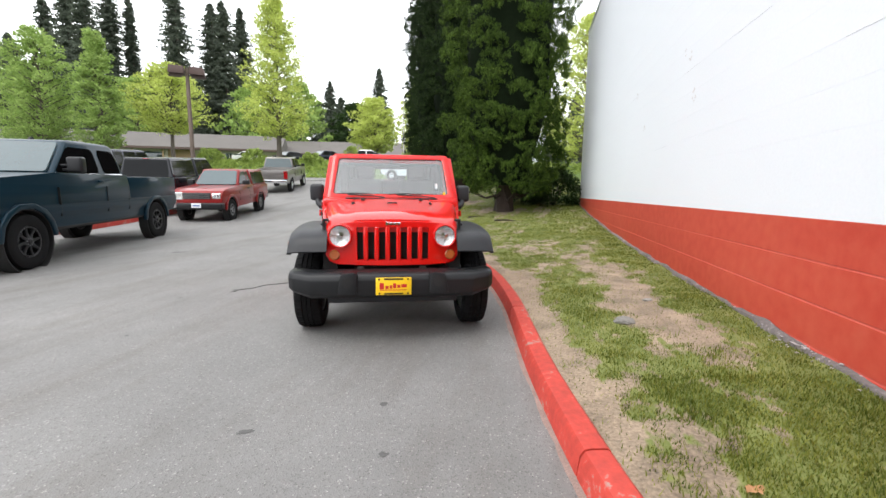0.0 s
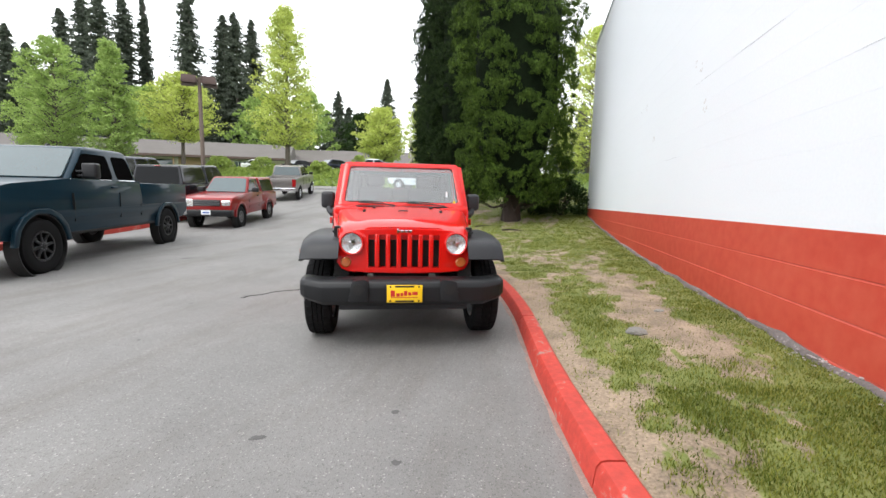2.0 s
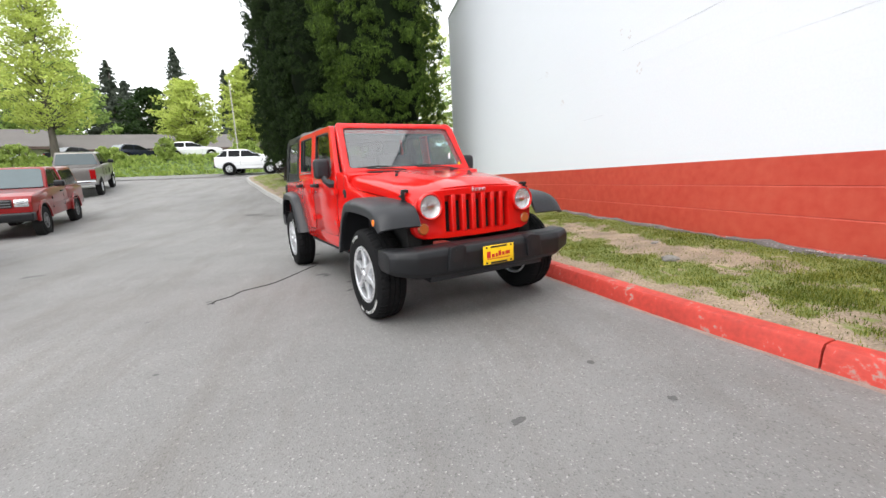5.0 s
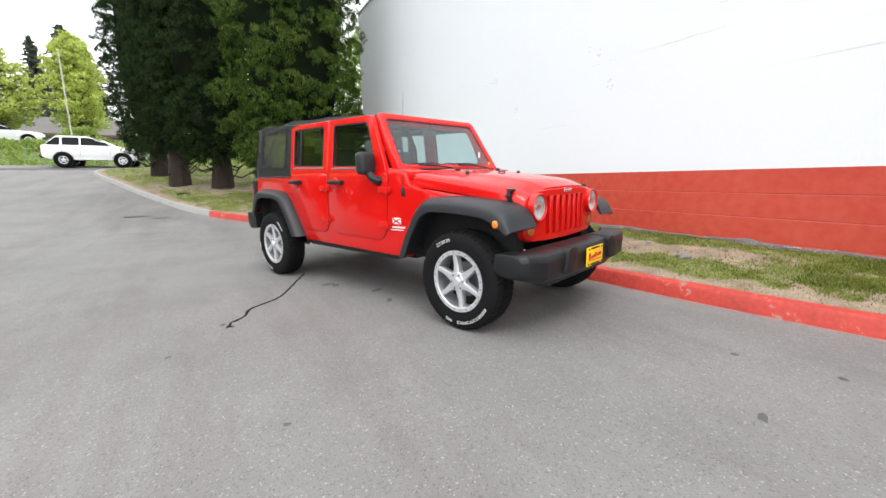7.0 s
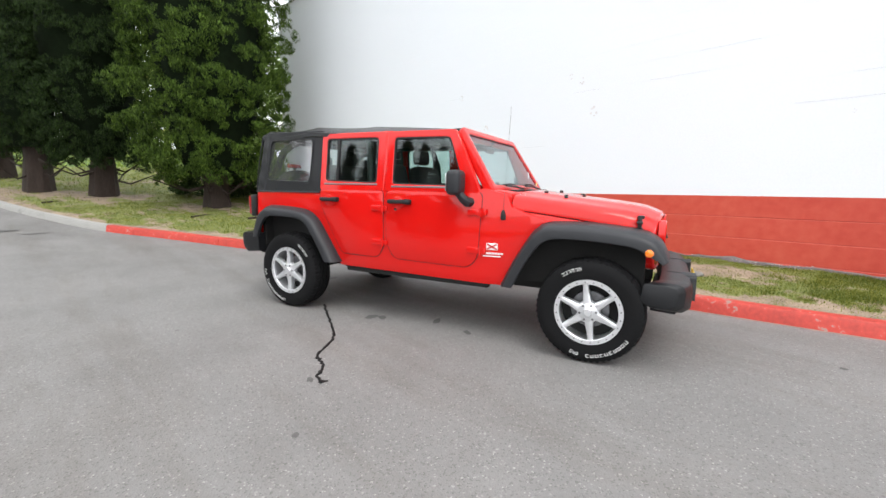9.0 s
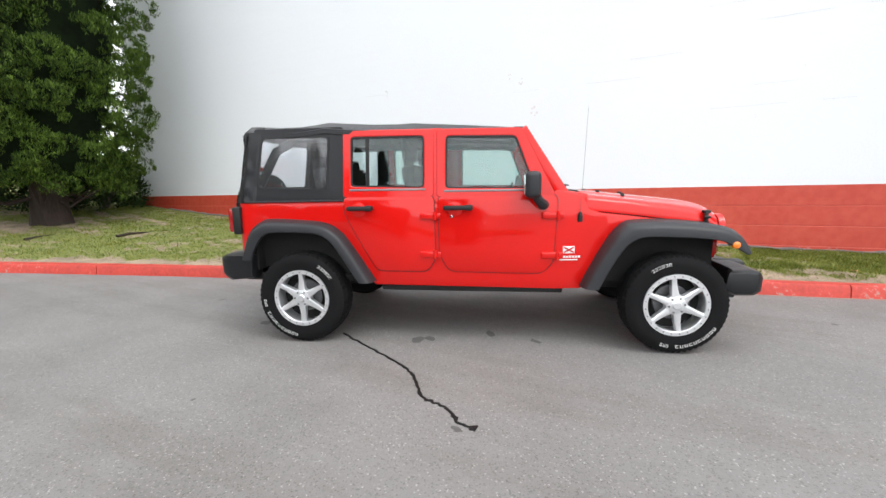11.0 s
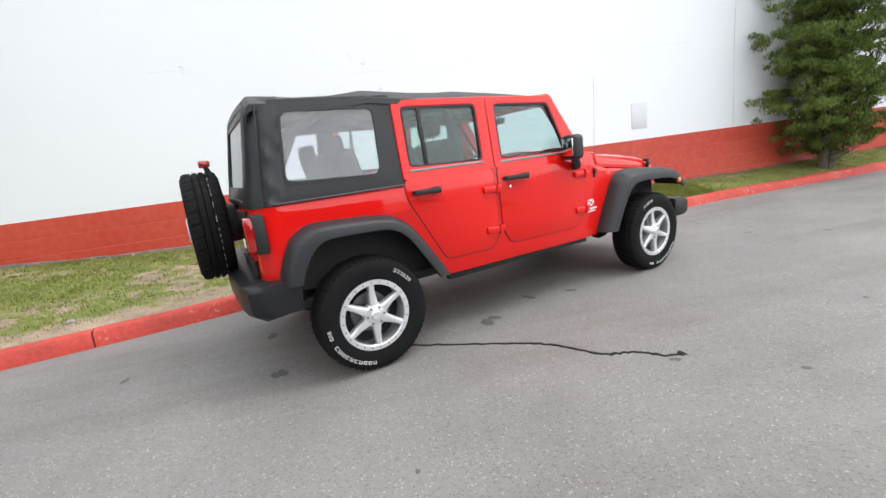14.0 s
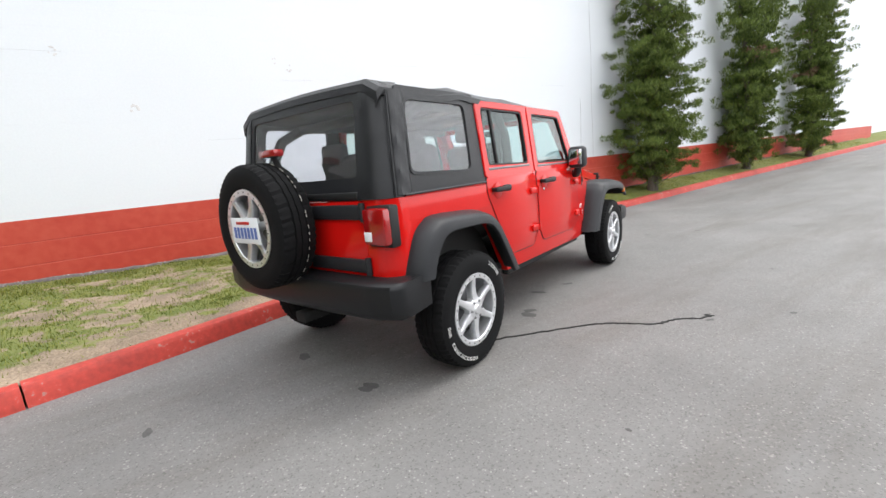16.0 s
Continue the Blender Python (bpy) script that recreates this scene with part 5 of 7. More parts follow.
        # cowl badge: a small red and white square with bars under it
        if s < 0:
            part("badge_square", nose_in(box(2.090, 2.180, -0.8065, -0.797, 0.757, 0.812, 0.002)), M["white_paint"], car, "white square badge with a dark cross")
            b = bmesh.new()
            for a in (-28, 28):
                t = box(-0.045, 0.045, -0.8085, -0.8060, -0.006, 0.006)
                bmesh.ops.transform(t, matrix=Matrix.Translation((2.135, 0, 0.7845)) @ Matrix.Rotation(radians(a), 4, "Y"), verts=t.verts)
                b = join(b, t)
            part("badge_cross", nose_in(b), M["plate_red"], car)
            b = bmesh.new()
            for i in range(8):
                b = box(2.045 + i * 0.023, 2.062 + i * 0.023, -0.8055, -0.797, 0.722, 0.737, 0, 1, b)
            b = box(2.065, 2.205, -0.8055, -0.797, 0.702, 0.710, 0, 1, b)
            part("name_bars", nose_in(b), M["white_paint"], car)
            b = lathe([(0, 0.017), (0.03, 0.015), (0.045, 0.006)], "z", 16, at=(2.215, -0.805, 1.035))
            b = cyl((2.215, -0.805, 1.07), (2.25, -0.805, 1.86), 0.0013, 0.0008, 6, b)
            part("aerial", nose_in(b), M["black"], car, "thin black whip aerial")
            part("aerial_boss", nose_in(box(2.195, 2.235, -0.808, -0.785, 1.0, 1.05, 0.008)), M["black"], car)

    # windscreen frame and glass
    zb, zt, xb, xt = 1.225, 1.752, 2.135, 1.800
    def on_screen(y, t, push=0.0):
        return (xb + (xt - xb) * t + push * 0.78, y, zb + (zt - zb) * t + push * 0.62)
    b = bmesh.new()
    outer = rounded([(-0.735, 0.0), (0.735, 0.0), (0.685, 1.0), (-0.685, 1.0)], 0.05, 4)
    inner = rounded([(-0.665, 0.10), (0.665, 0.10), (0.618, 0.90), (-0.618, 0.90)], 0.05, 4)
    loops = [[b.verts.new(on_screen(y, t, p)) for y, t in pts] for p in (0.0, -0.085) for pts in (outer, inner)]
    n = len(outer)
    for i in range(n):
        j = (i + 1) % n
        b.faces.new((loops[0][i], loops[0][j], loops[1][j], loops[1][i]))
        b.faces.new((loops[2][i], loops[3][i], loops[3][j], loops[2][j]))
        b.faces.new((loops[0][i], loops[2][i], loops[2][j], loops[0][j]))
        b.faces.new((loops[1][i], loops[1][j], loops[3][j], loops[3][i]))
    bmesh.ops.recalc_face_normals(b, faces=b.faces)
    bevel(b, 0.007, 2)
    frame_ob = part("windscreen_frame", b, red, car)
    b = bmesh.new()
    vs = [b.verts.new(on_screen(y, t, -0.012)) for y, t in inner]
    b.faces.new(vs)
    pane = part("windscreen", b, M["screen_glass"], frame_ob)
    pane.visible_shadow = False
    b = bmesh.new()
    inner2 = rounded([(-0.655, 0.115), (0.655, 0.115), (0.608, 0.885), (-0.608, 0.885)], 0.05, 4)
    l0 = [b.verts.new(on_screen(y, t, -0.006)) for y, t in inner]
    l1 = [b.verts.new(on_screen(y, t, -0.008)) for y, t in inner2]
    for i in range(n):
        j = (i + 1) % n
        b.faces.new((l0[i], l0[j], l1[j], l1[i]))
    part("screen_rubber", b, M["black"], frame_ob)
    part("stickers", prism([(-0.008, -0.02), (0.008, -0.02), (0.008, 0.02), (-0.008, 0.02)], 0, 0.002, "x"), M["plate_white"], frame_ob, "small white paper sticker").matrix_basis = Matrix.Translation(on_screen(0.53, 0.30, -0.006)) @ Matrix.Scale(1.6, 4)
    part("inspection_dot", lathe([(0, 0.0001), (0, 0.016), (0.002, 0.016)], "x", 16), M["plate_yellow"], frame_ob).matrix_basis = Matrix.Translation(on_screen(0.615, 0.12, 0.004))
    for y0, y1 in ((-0.50, -0.08), (0.06, 0.50)):
        b = tube([(2.165, y1, 1.243), (2.150, (y0 + y1) / 2 + 0.05, 1.262), (2.140, y0, 1.272)], 0.008, 6)
        b = tube([(2.146, y0 - 0.10, 1.278), (2.132, y0 + 0.12, 1.288), (2.138, y0 + 0.28, 1.278)], 0.006, 6, b)
        part("wiper", b, M["black"], frame_ob, "black wiper")
    part("rear_view_mirror", box(1.78, 1.80, -0.10, 0.10, 1.575, 1.635, 0.012), M["black"], car)
    part("mirror_stalk", tube([(1.79, 0, 1.63), (1.83, 0, 1.69)], 0.008, 6), M["black"], car)

    # soft top: roof skin over the bows, quarter panels, back panel
    b = bmesh.new()
    rows = []
    for x, z, wd in ((-0.552, 1.752, 0.69), (-0.545, 1.792, 0.705), (-0.52, 1.816, 0.712), (-0.45, 1.813, 0.722), (-0.25, 1.801, 0.728), (-0.05, 1.803, 0.732), (0.10, 1.819, 0.733), (0.185, 1.829, 0.734), (0.28, 1.819, 0.734), (0.55, 1.802, 0.732), (0.78, 1.800, 0.730), (0.90, 1.804, 0.729), (1.02, 1.794, 0.727), (1.3, 1.775, 0.72), (1.6, 1.755, 0.70), (1.74, 1.744, 0.69), (1.785, 1.728, 0.685)):
        row = []
        for k in range(15):
            u = -1 + 2 * k / 14
            crown = 0.028 * (1 - u * u)
            drop = 0.052 * max(0, (abs(u) - 0.86) / 0.14) ** 2
            wav = 0.006 * noise.noise((x * 3.1, u * 2.0, 4))
            row.append(b.verts.new((x, u * wd, z + crown - drop + wav - 0.012)))
        row.append(b.verts.new((x, wd * 1.005, z - 0.10)))
        row.insert(0, b.verts.new((x, -wd * 1.005, z - 0.10)))
        rows.append(row)
    for r0, r1 in zip(rows, rows[1:]):
        for i in range(len(r0) - 1):
            b.faces.new((r0[i], r1[i], r1[i + 1], r0[i + 1]))
    bmesh.ops.recalc_face_normals(b, faces=b.faces)
    bmesh.ops.solidify(b, geom=b.faces[:], thickness=0.012)
    top = part("soft_top_roof", b, M["canvas"], car, "black canvas soft top roof")
    for x in (-0.47, 0.185, 0.90):
        part("roof_bow", tube([(x, -0.70, 1.70), (x, -0.60, 1.765), (x, 0, 1.795), (x, 0.60, 1.765), (x, 0.70, 1.70)], 0.014, 6), M["black"], top)
    for s in (-1, 1):
        outer = [(-0.49, 1.170), (-0.43, 1.775), (0.335, 1.775), (0.335, 1.174)]
        inner = [(-0.410, 1.298), (-0.365, 1.700), (0.208, 1.697), (0.185, 1.280)]
        b = ring(rounded(outer, 0.02, 4), rounded(inner, 0.05, 4), -0.800, -0.785, "y")
        b = lean_in(b)
        for v in b.verts:
            v.co.y += 0.010 * noise.noise((v.co.x * 6, v.co.z * 5, 2))
        quarter = part("soft_top_quarter", flip(b, s), M["canvas"], car, "black canvas quarter panel")
        b = ring(rounded([(-0.425, 1.283), (-0.378, 1.715), (0.223, 1.712), (0.20, 1.265)], 0.055, 4), rounded(inner, 0.05, 4), -0.806, -0.797, "y")
        part("window_binding", flip(lean_in(b), s), M["canvas"], quarter)
        pane = part("vinyl_window", flip(lean_in(prism(rounded([(-0.420, 1.290), (-0.373, 1.708), (0.216, 1.705), (0.193, 1.272)], 0.05, 4), -0.7965, -0.7945, "y")), s), M["vinyl"], quarter, "clear vinyl window")
        pane.visible_shadow = False
        # the back panel wraps round the corner in one soft sweep and rolls over into the roof
        b = bmesh.new()
        rows = []
        for i in range(25):
            t = i / 24
            z = 1.170 + 0.628 * t
            e = -tuck(0.803, min(z, 1.76))
            xr = -0.650 + 0.105 * t
            roll = 0.060 * max(0.0, (t - 0.86) / 0.14) ** 2
            r = 0.135
            arc = [(-0.44 + 0.05 * t, e + 0.004)]
            arc += [(xr + r * (1 - math.sin(a)), e + r * (1 - math.cos(a))) for a in [radians(10 * q) for q in range(10)]]
            arc += [(xr - 0.002, -0.60), (xr - 0.002, -0.575)]
            row = []
            for k, (x, y) in enumerate(arc):
                soft = 0.005 * noise.noise((x * 7 + s, y * 7, z * 4.0)) + 0.004 * noise.noise((x * 2, y * 3, z * 14 + s))
                inward = Vector((-0.2 - x, 0.1 - y if k else 0.3, 0)).normalized() * (roll + soft)
                row.append(b.verts.new((x + inward.x, y + inward.y, z)))
            rows.append(row)
        for r0, r1 in zip(rows, rows[1:]):
            for i in range(len(r0) - 1):
                b.faces.new((r0[i], r0[i + 1], r1[i + 1], r1[i]))
        bmesh.ops.recalc_face_normals(b, faces=b.faces)
        bmesh.ops.solidify(b, geom=b.faces[:], thickness=0.006)
        part("corner_panel", flip(b, s), M["canvas"], quarter, "black canvas corner wrapping to the back")
        part("corner_seam", flip(lean_in(tube([(-0.565, -0.800, 1.175), (-0.540, -0.805, 1.45), (-0.500, -0.806, 1.74)], 0.006, 8)), s), M["canvas"], quarter)
        b = bmesh.new()
        rows = []
        for i in range(23):
            z = 1.180 + 0.565 * i / 22
            row = []
            for j in range(7):
                x = -0.548 + 0.115 * j / 6 + 0.070 * (z - 1.17) / 0.6
                fold = 0.0 if j in (0, 6) else 0.012 * noise.noise((x * 12, z * 9, 6)) + 0.004 * math.sin(z * 38 + x * 45)
                row.append(b.verts.new((x, -0.806 - max(-0.004, fold) - (0.004 if 0 < j < 6 else -0.006), z)))
            rows.append(row)
        for r0, r1 in zip(rows, rows[1:]):
            for j in range(6):
                b.faces.new((r0[j], r0[j + 1], r1[j + 1], r1[j]))
        part("corner_flap", flip(lean_in(b), s), M["canvas"], quarter, "wrinkled canvas flap over the zip")
        part("lower_welt", flip(tube([(-0.50, -0.797, 1.178), (0.33, -0.797, 1.182)], 0.008, 6), s), M["canvas"], quarter)
    def on_back(y, t, push=0.0):
        x = -0.645 + 0.100 * t - push
        return (x, y * (1 - 0.085 * t * 1.05), 1.172 + 0.60 * t)
    b = bmesh.new()
    outer = rounded([(-0.64, 0.0), (0.64, 0.0), (0.66, 1.0), (-0.66, 1.0)], 0.02, 4)
    inner = rounded([(-0.57, 0.20), (0.57, 0.20), (0.575, 0.90), (-0.575, 0.90)], 0.05, 4)
    lo = [[b.verts.new(on_back(y, t, p)) for y, t in pts] for p in (0.0, -0.014) for pts in (outer, inner)]
    for i in range(n):
        j = (i + 1) % n
        b.faces.new((lo[0][i], lo[0][j], lo[1][j], lo[1][i]))
        b.faces.new((lo[2][i], lo[3][i], lo[3][j], lo[2][j]))
        b.faces.new((lo[0][i], lo[2][i], lo[2][j], lo[0][j]))
        b.faces.new((lo[1][i], lo[1][j], lo[3][j], lo[3][i]))
    bmesh.ops.recalc_face_normals(b, faces=b.faces)
    back = part("soft_top_back", b, M["canvas"], car, "black canvas back panel")
    b = bmesh.new()
    b.faces.new([b.verts.new(on_back(y, t, -0.007)) for y, t in inner])
    pane = part("vinyl_window", b, M["vinyl"], back, "clear vinyl back window")
    pane.visible_shadow = False
    part("back_bar", box(-0.658, -0.635, -0.58, 0.58, 1.175, 1.215, 0.008), M["black"], back)

    # tail lamps, hinges, spare wheel
    for s in (-1, 1):
        lamp = part("tail_lamp", flip(box(-0.690, -0.600, -0.802, -0.632, 0.925, 1.125, 0.018), s), M["red_lens"], car, "red tail lamp in a black housing")
        part("reversing_lens", flip(box(-0.694, -0.67, -0.700, -0.640, 0.945, 1.000, 0.006), s), M["plate_white"], lamp)
        part("lamp_frame", flip(box(-0.648, -0.575, -0.808, -0.622, 0.908, 1.138, 0.014), s), M["black"], lamp)
    for z0, z1, y1 in ((1.06, 1.145, 0.05), (0.755, 0.835, 0.02)):
        b = box(-0.668, -0.640, -0.60, y1 - 0.10, z0, z1, 0.012)
        b = cyl((-0.655, -0.605, z0 - 0.01), (-0.655, -0.605, z1 + 0.01), 0.018, bm=b)
        part("tailgate_hinge", b, M["plastic"], car, "black tailgate hinge")
    spare = make_wheel(car, Matrix.Translation((-0.845, 0.085, 1.045)) @ Matrix.Rotation(radians(-90), 4, "Z") @ Matrix.Rotation(radians(20), 4, "Y"), lettered=False, name="spare_wheel")
    tagged(spare, "spare wheel with black tyre and silver spokes")
    b = bmesh.new()
    for i in range(52):
        a = 2 * math.pi * (i + 0.3 * math.sin(i * 2.7)) / 52
        q = box(0.3805, 0.3838, 0.046, 0.049, -0.009, 0.009)
        bmesh.ops.transform(q, matrix=Matrix.Rotation(a, 4, "Y"), verts=q.verts)
        b = join(b, q)
    part("tread_paint_line", b, M["siding_light"], spare, "broken white line round the tread")["kind"] = "stuff"
    part("spare_carrier", box(-0.80, -0.64, -0.10, 0.22, 0.92, 1.18, 0.03), M["black"], car)
    plate = part("rear_plate", box(-0.978, -0.970, -0.075, 0.235, 0.962, 1.117, 0.004), M["plate_white"], car, "white plate with blue marks")
    b = bmesh.new()
    for i in range(7):
        b = box(-0.9805, -0.9775, -0.052 + i * 0.039, -0.024 + i * 0.039, 0.992, 1.060, 0.002, 1, b)
    part("plate_bars", b, M["plate_blue"], plate)
    b = box(-0.9805, -0.9775, 0.02, 0.17, 1.077, 1.094, 0.001)
    part("plate_bars", b, M["plate_red"], plate)
    b = tube([(-0.72, -0.05, 1.15), (-0.75, -0.05, 1.35), (-0.79, -0.03, 1.46)], 0.018, 8)
    stalk = part("brake_lamp_stalk", b, M["black"], car)
    part("third_brake_lamp", box(-0.83, -0.76, -0.11, 0.06, 1.452, 1.497, 0.012), M["red_lens"], stalk, "red third brake lamp on a stalk")

    # wheels
    for x in (-0.035, 2.911):
        for s in (-1, 1):
            steer = 0.5 if x > 1 else 0
            turn = 0 if s < 0 else 180
            spin = {(-0.035, -1): 0, (2.911, -1): -68}.get((x, s), 17)
            make_wheel(car, Matrix.Translation((x, s * 0.780, 0.382)) @ Matrix.Rotation(radians(turn + steer), 4, "Z"), spin=spin)
    # chassis
    for s in (-1, 1):
        part("frame_rail", flip(box(-0.55, 3.3, -0.50, -0.40, 0.42, 0.52, 0.01), s), M["under"], car)
        part("sill_guard", flip(box(0.62, 2.1, -0.76, -0.70, 0.43, 0.49, 0.015), s), M["under"], car)
        part("shock_absorber", flip(cyl((0.12, -0.52, 0.35), (0.22, -0.45, 0.72), 0.03), s), M["steel"], car)
    for x in (-0.035, 2.911):
        b = cyl((x, -0.70, 0.38), (x, 0.70, 0.38), 0.045)
        b = ball((x, 0.12 if x < 1 else -0.2, 0.38), 0.14, 0.13, 0.14, b)
        part("axle", b, M["under"], car)
    part("muffler", box(-0.45, -0.15, 0.1, 0.62, 0.45, 0.58, 0.05, 3), M["steel"], car)
    part("transfer_skid", box(1.1, 1.9, -0.35, 0.35, 0.34, 0.46, 0.04), M["under"], car)

    # interior
    def seat(x, y, w=0.50, name="front_seat"):
        sx = new(name)
        sx.parent = car
        part("cushion", box(x - 0.25, x + 0.28, y - w / 2, y + w / 2, 0.72, 0.92, 0.05, 3), M["seat"], sx)
        q = box(-0.07, 0.08, -w / 2, w / 2, 0.0, 0.62, 0.05, 3)
        bmesh.ops.transform(q, matrix=Matrix.Translation((x - 0.24, y, 0.86)) @ Matrix.Rotation(radians(-14), 4, "Y"), verts=q.verts)
        part("backrest", q, M["seat"], sx)
        if w < 0.6:
            part("headrest", box(x - 0.46, x - 0.36, y - 0.13, y + 0.13, 1.49, 1.65, 0.04, 3), M["seat"], sx)
            part("headrest_posts", tube([(x - 0.40, y - 0.06, 1.42), (x - 0.41, y - 0.06, 1.52)], 0.008, 6, tube([(x - 0.40, y + 0.06, 1.42), (x - 0.41, y + 0.06, 1.52)], 0.008, 6)), M["steel"], sx)
        else:
            for yy in (-0.40, 0.40):
                part("headrest", box(x - 0.46, x - 0.36, yy - 0.13, yy + 0.13, 1.40, 1.56, 0.04, 3), M["seat"], sx)
    seat(1.22, -0.36)
    seat(1.22, 0.36)
    seat(0.42, 0.0, 1.15, "rear_bench")
    b = prism(rounded([(1.80, 0.85), (1.74, 1.05), (1.80, 1.18), (1.95, 1.21), (2.10, 1.205), (2.10, 0.85)], 0.04), -0.72, 0.72, "y", 0.015)
    part("dashboard", b, M["trim_grey"], car)
    wheel_m = Matrix.Translation((1.66, 0.37, 1.13)) @ Matrix.Rotation(radians(-65), 4, "Y")
    b = bmesh.new()
    ringp = [(0.185 * math.cos(a), 0.185 * math.sin(a), 0) for a in np.linspace(0, 2 * math.pi, 25)]
    b = tube(ringp, 0.014, 8)
    for a in (90, 210, 330):
        b = cyl((0, 0, 0), (0.18 * math.cos(radians(a)), 0.18 * math.sin(radians(a)), 0), 0.016, bm=b)
    b = ball((0, 0, 0), 0.06, 0.06, 0.03, b)
    bmesh.ops.transform(b, matrix=wheel_m, verts=b.verts)
    part("steering_wheel", b, M["black"], car)
    # padded sport bar
    for s in (-1, 1):
        b = tube([(0.88, -0.68, 1.15), (0.86, -0.665, 1.5), (0.80, -0.63, 1.70), (0.5, -0.62, 1.715), (-0.1, -0.62, 1.70), (-0.30, -0.63, 1.60), (-0.52, -0.66, 1.20)], 0.038, 10)
        b = tube([(0.80, -0.63, 1.70), (1.3, -0.62, 1.70), (1.75, -0.62, 1.68)], 0.034, 10, b)
        part("sport_bar_side", flip(b, s), M["black"], car)
        part("seat_belt", flip(box(0.84, 0.86, -0.63, -0.585, 1.2, 1.66), s), M["trim_grey"], car)
    part("sport_bar_cross", tube([(0.80, -0.63, 1.70), (0.80, 0.63, 1.70)], 0.038, 10, tube([(-0.12, -0.62, 1.69), (-0.12, 0.62, 1.69)], 0.034, 10)), M["black"], car)
    for s in (-1, 1):
        part("roof_header", flip(box(1.70, 1.80, -0.64, 0.0, 1.70, 1.745, 0.012), s), M["black"], car)


build_off_roader()


# ---- parked vehicles and the car in the street ----
def vehicle(name, m, label, paint, d, category="car"):
    """A car from its side outline. d: lengths in metres from the rear axle forward, heights above the ground."""
    car = thing(name, m, label, category)
    w, wb, R = d["w"], d["wb"], d["R"]
    zb, belt, hood, roof = d["bottom"], d["belt"], d["hood"], d["roof"]
    tail, nose = d["tail"], d["nose"]
    ra = R + 0.09

    def arch(c):
        return [(c + ra * 1.02 * math.cos(a), R + ra * math.sin(a)) for a in np.linspace(math.radians(188), math.radians(-8), 11)]
    arch_r, arch_f = [p for p in arch(0.0)], [p for p in arch(wb)]
    deck = d.get("deck", belt)
    prof = [(tail, zb + 0.12)] + [(x, max(z, zb)) for x, z in arch_r] + [(x, max(z, zb)) for x, z in arch_f] + [(nose - 0.04, zb + 0.06), (nose, zb + 0.25), (nose - 0.02, hood - 0.20), (nose - 0.14, hood - 0.07), (nose - 0.45, hood), (d["screen_base"], belt + 0.02), (d["cab_back"], belt + 0.01)]
    if d.get("bed"):
        prof += [(d["cab_back"] - 0.03, d["bed_floor"]), (tail + 0.05, d["bed_floor"])]
    prof += [(tail, deck if not d.get("bed") else d["bed_floor"])]
    b = slice_level(prism(prof, -w, w, "y", 0.035, 3), np.linspace(zb + 0.08, belt - 0.02, 8))


    def barrel(z):
        return 1 - 0.055 * ((z - zb - 0.62 * (belt - zb)) / (belt - zb)) ** 2
    for v in b.verts:
        v.co.y *= barrel(v.co.z)
        if v.co.z < zb + 0.2:
            v.co.y *= 0.97
        if v.co.x > wb + 0.35:
            v.co.y *= 1 - 0.07 * ((v.co.x - wb - 0.35) / 0.6)
        v.co.y *= 1 - 0.03 * max(0, (v.co.z - belt + 0.2) / 0.3)
    body = part("body", b, paint, car)
    for c in (0.0, wb):
        for s in (-1, 1):
            part("arch_lining", lathe([(s * (w - 0.20), 0.0001), (s * (w - 0.20), ra - 0.01), (s * (w - 0.012), ra - 0.01), (s * (w - 0.012), ra - 0.03), (s * (w - 0.19), ra - 0.03), (s * (w - 0.19), 0.0001)], "y", 32, at=(c, 0, R)), M["under"], car)
    if d.get("fender"):
        for c in (0.0, wb):
            for s in (-1, 1):
                fo = [(c + (ra + 0.085) * k * math.cos(a), R + (ra + 0.085) * math.sin(a)) for a, k in ((radians(176), 1.0), (radians(150), 1.02), (radians(128), 1.04), (radians(105), 1.0), (radians(75), 1.0), (radians(52), 1.04), (radians(30), 1.02), (radians(4), 1.0))]
                fi = [(c + ra * 1.0 * math.cos(a), R + ra * math.sin(a)) for a in [radians(q) for q in (176, 150, 128, 105, 75, 52, 30, 4)]]
                b = prism(fo + fi[::-1], -w - d["fender"], -w + 0.05, "y", 0.016, 3)
                part("fender", flip(b, s), paint, body)
    if d.get("bed"):
        for s in (-1, 1):
            part("bed_side", prism([(tail, d["bed_floor"] - 0.02), (tail, deck), (d["cab_back"] - 0.04, deck), (d["cab_back"] - 0.04, d["bed_floor"] - 0.02)], s * (w - 0.012), s * (w - 0.10), "y", 0.02), paint, car)
        part("tailgate", box(tail - 0.01, tail + 0.06, -w + 0.13, w - 0.13, zb + 0.30, deck - 0.01, 0.015), paint, car)

    def cabin(pts, name, mat):
        b = prism(pts, -w * 0.93, w * 0.93, "y", 0.06, 4)
        for v in b.verts:
            v.co.y *= 1 - 0.17 * max(0, (v.co.z - belt) / (roof - belt))
        return part(name, b, mat, car)

    def on_side(pts, name, mat, parent, s, proud=0.006):
        b = prism(pts, -w * 0.93 - proud, -w * 0.93 + 0.02, "y")
        for v in b.verts:
            v.co.y *= 1 - 0.17 * max(0, (v.co.z - belt) / (roof - belt))
        return part(name, flip(b, s), mat, parent)
    cb, sb, rb, rf = d["cab_back"], d["screen_base"], d["roof_back"], d["roof_front"]
    cab = cabin([(cb, belt - 0.05), (rb, roof - 0.02), (rb + 0.15, roof), (rf - 0.15, roof), (rf, roof - 0.02), (sb, belt - 0.05)], "cab", paint)
    glass = M["dark_glass"]
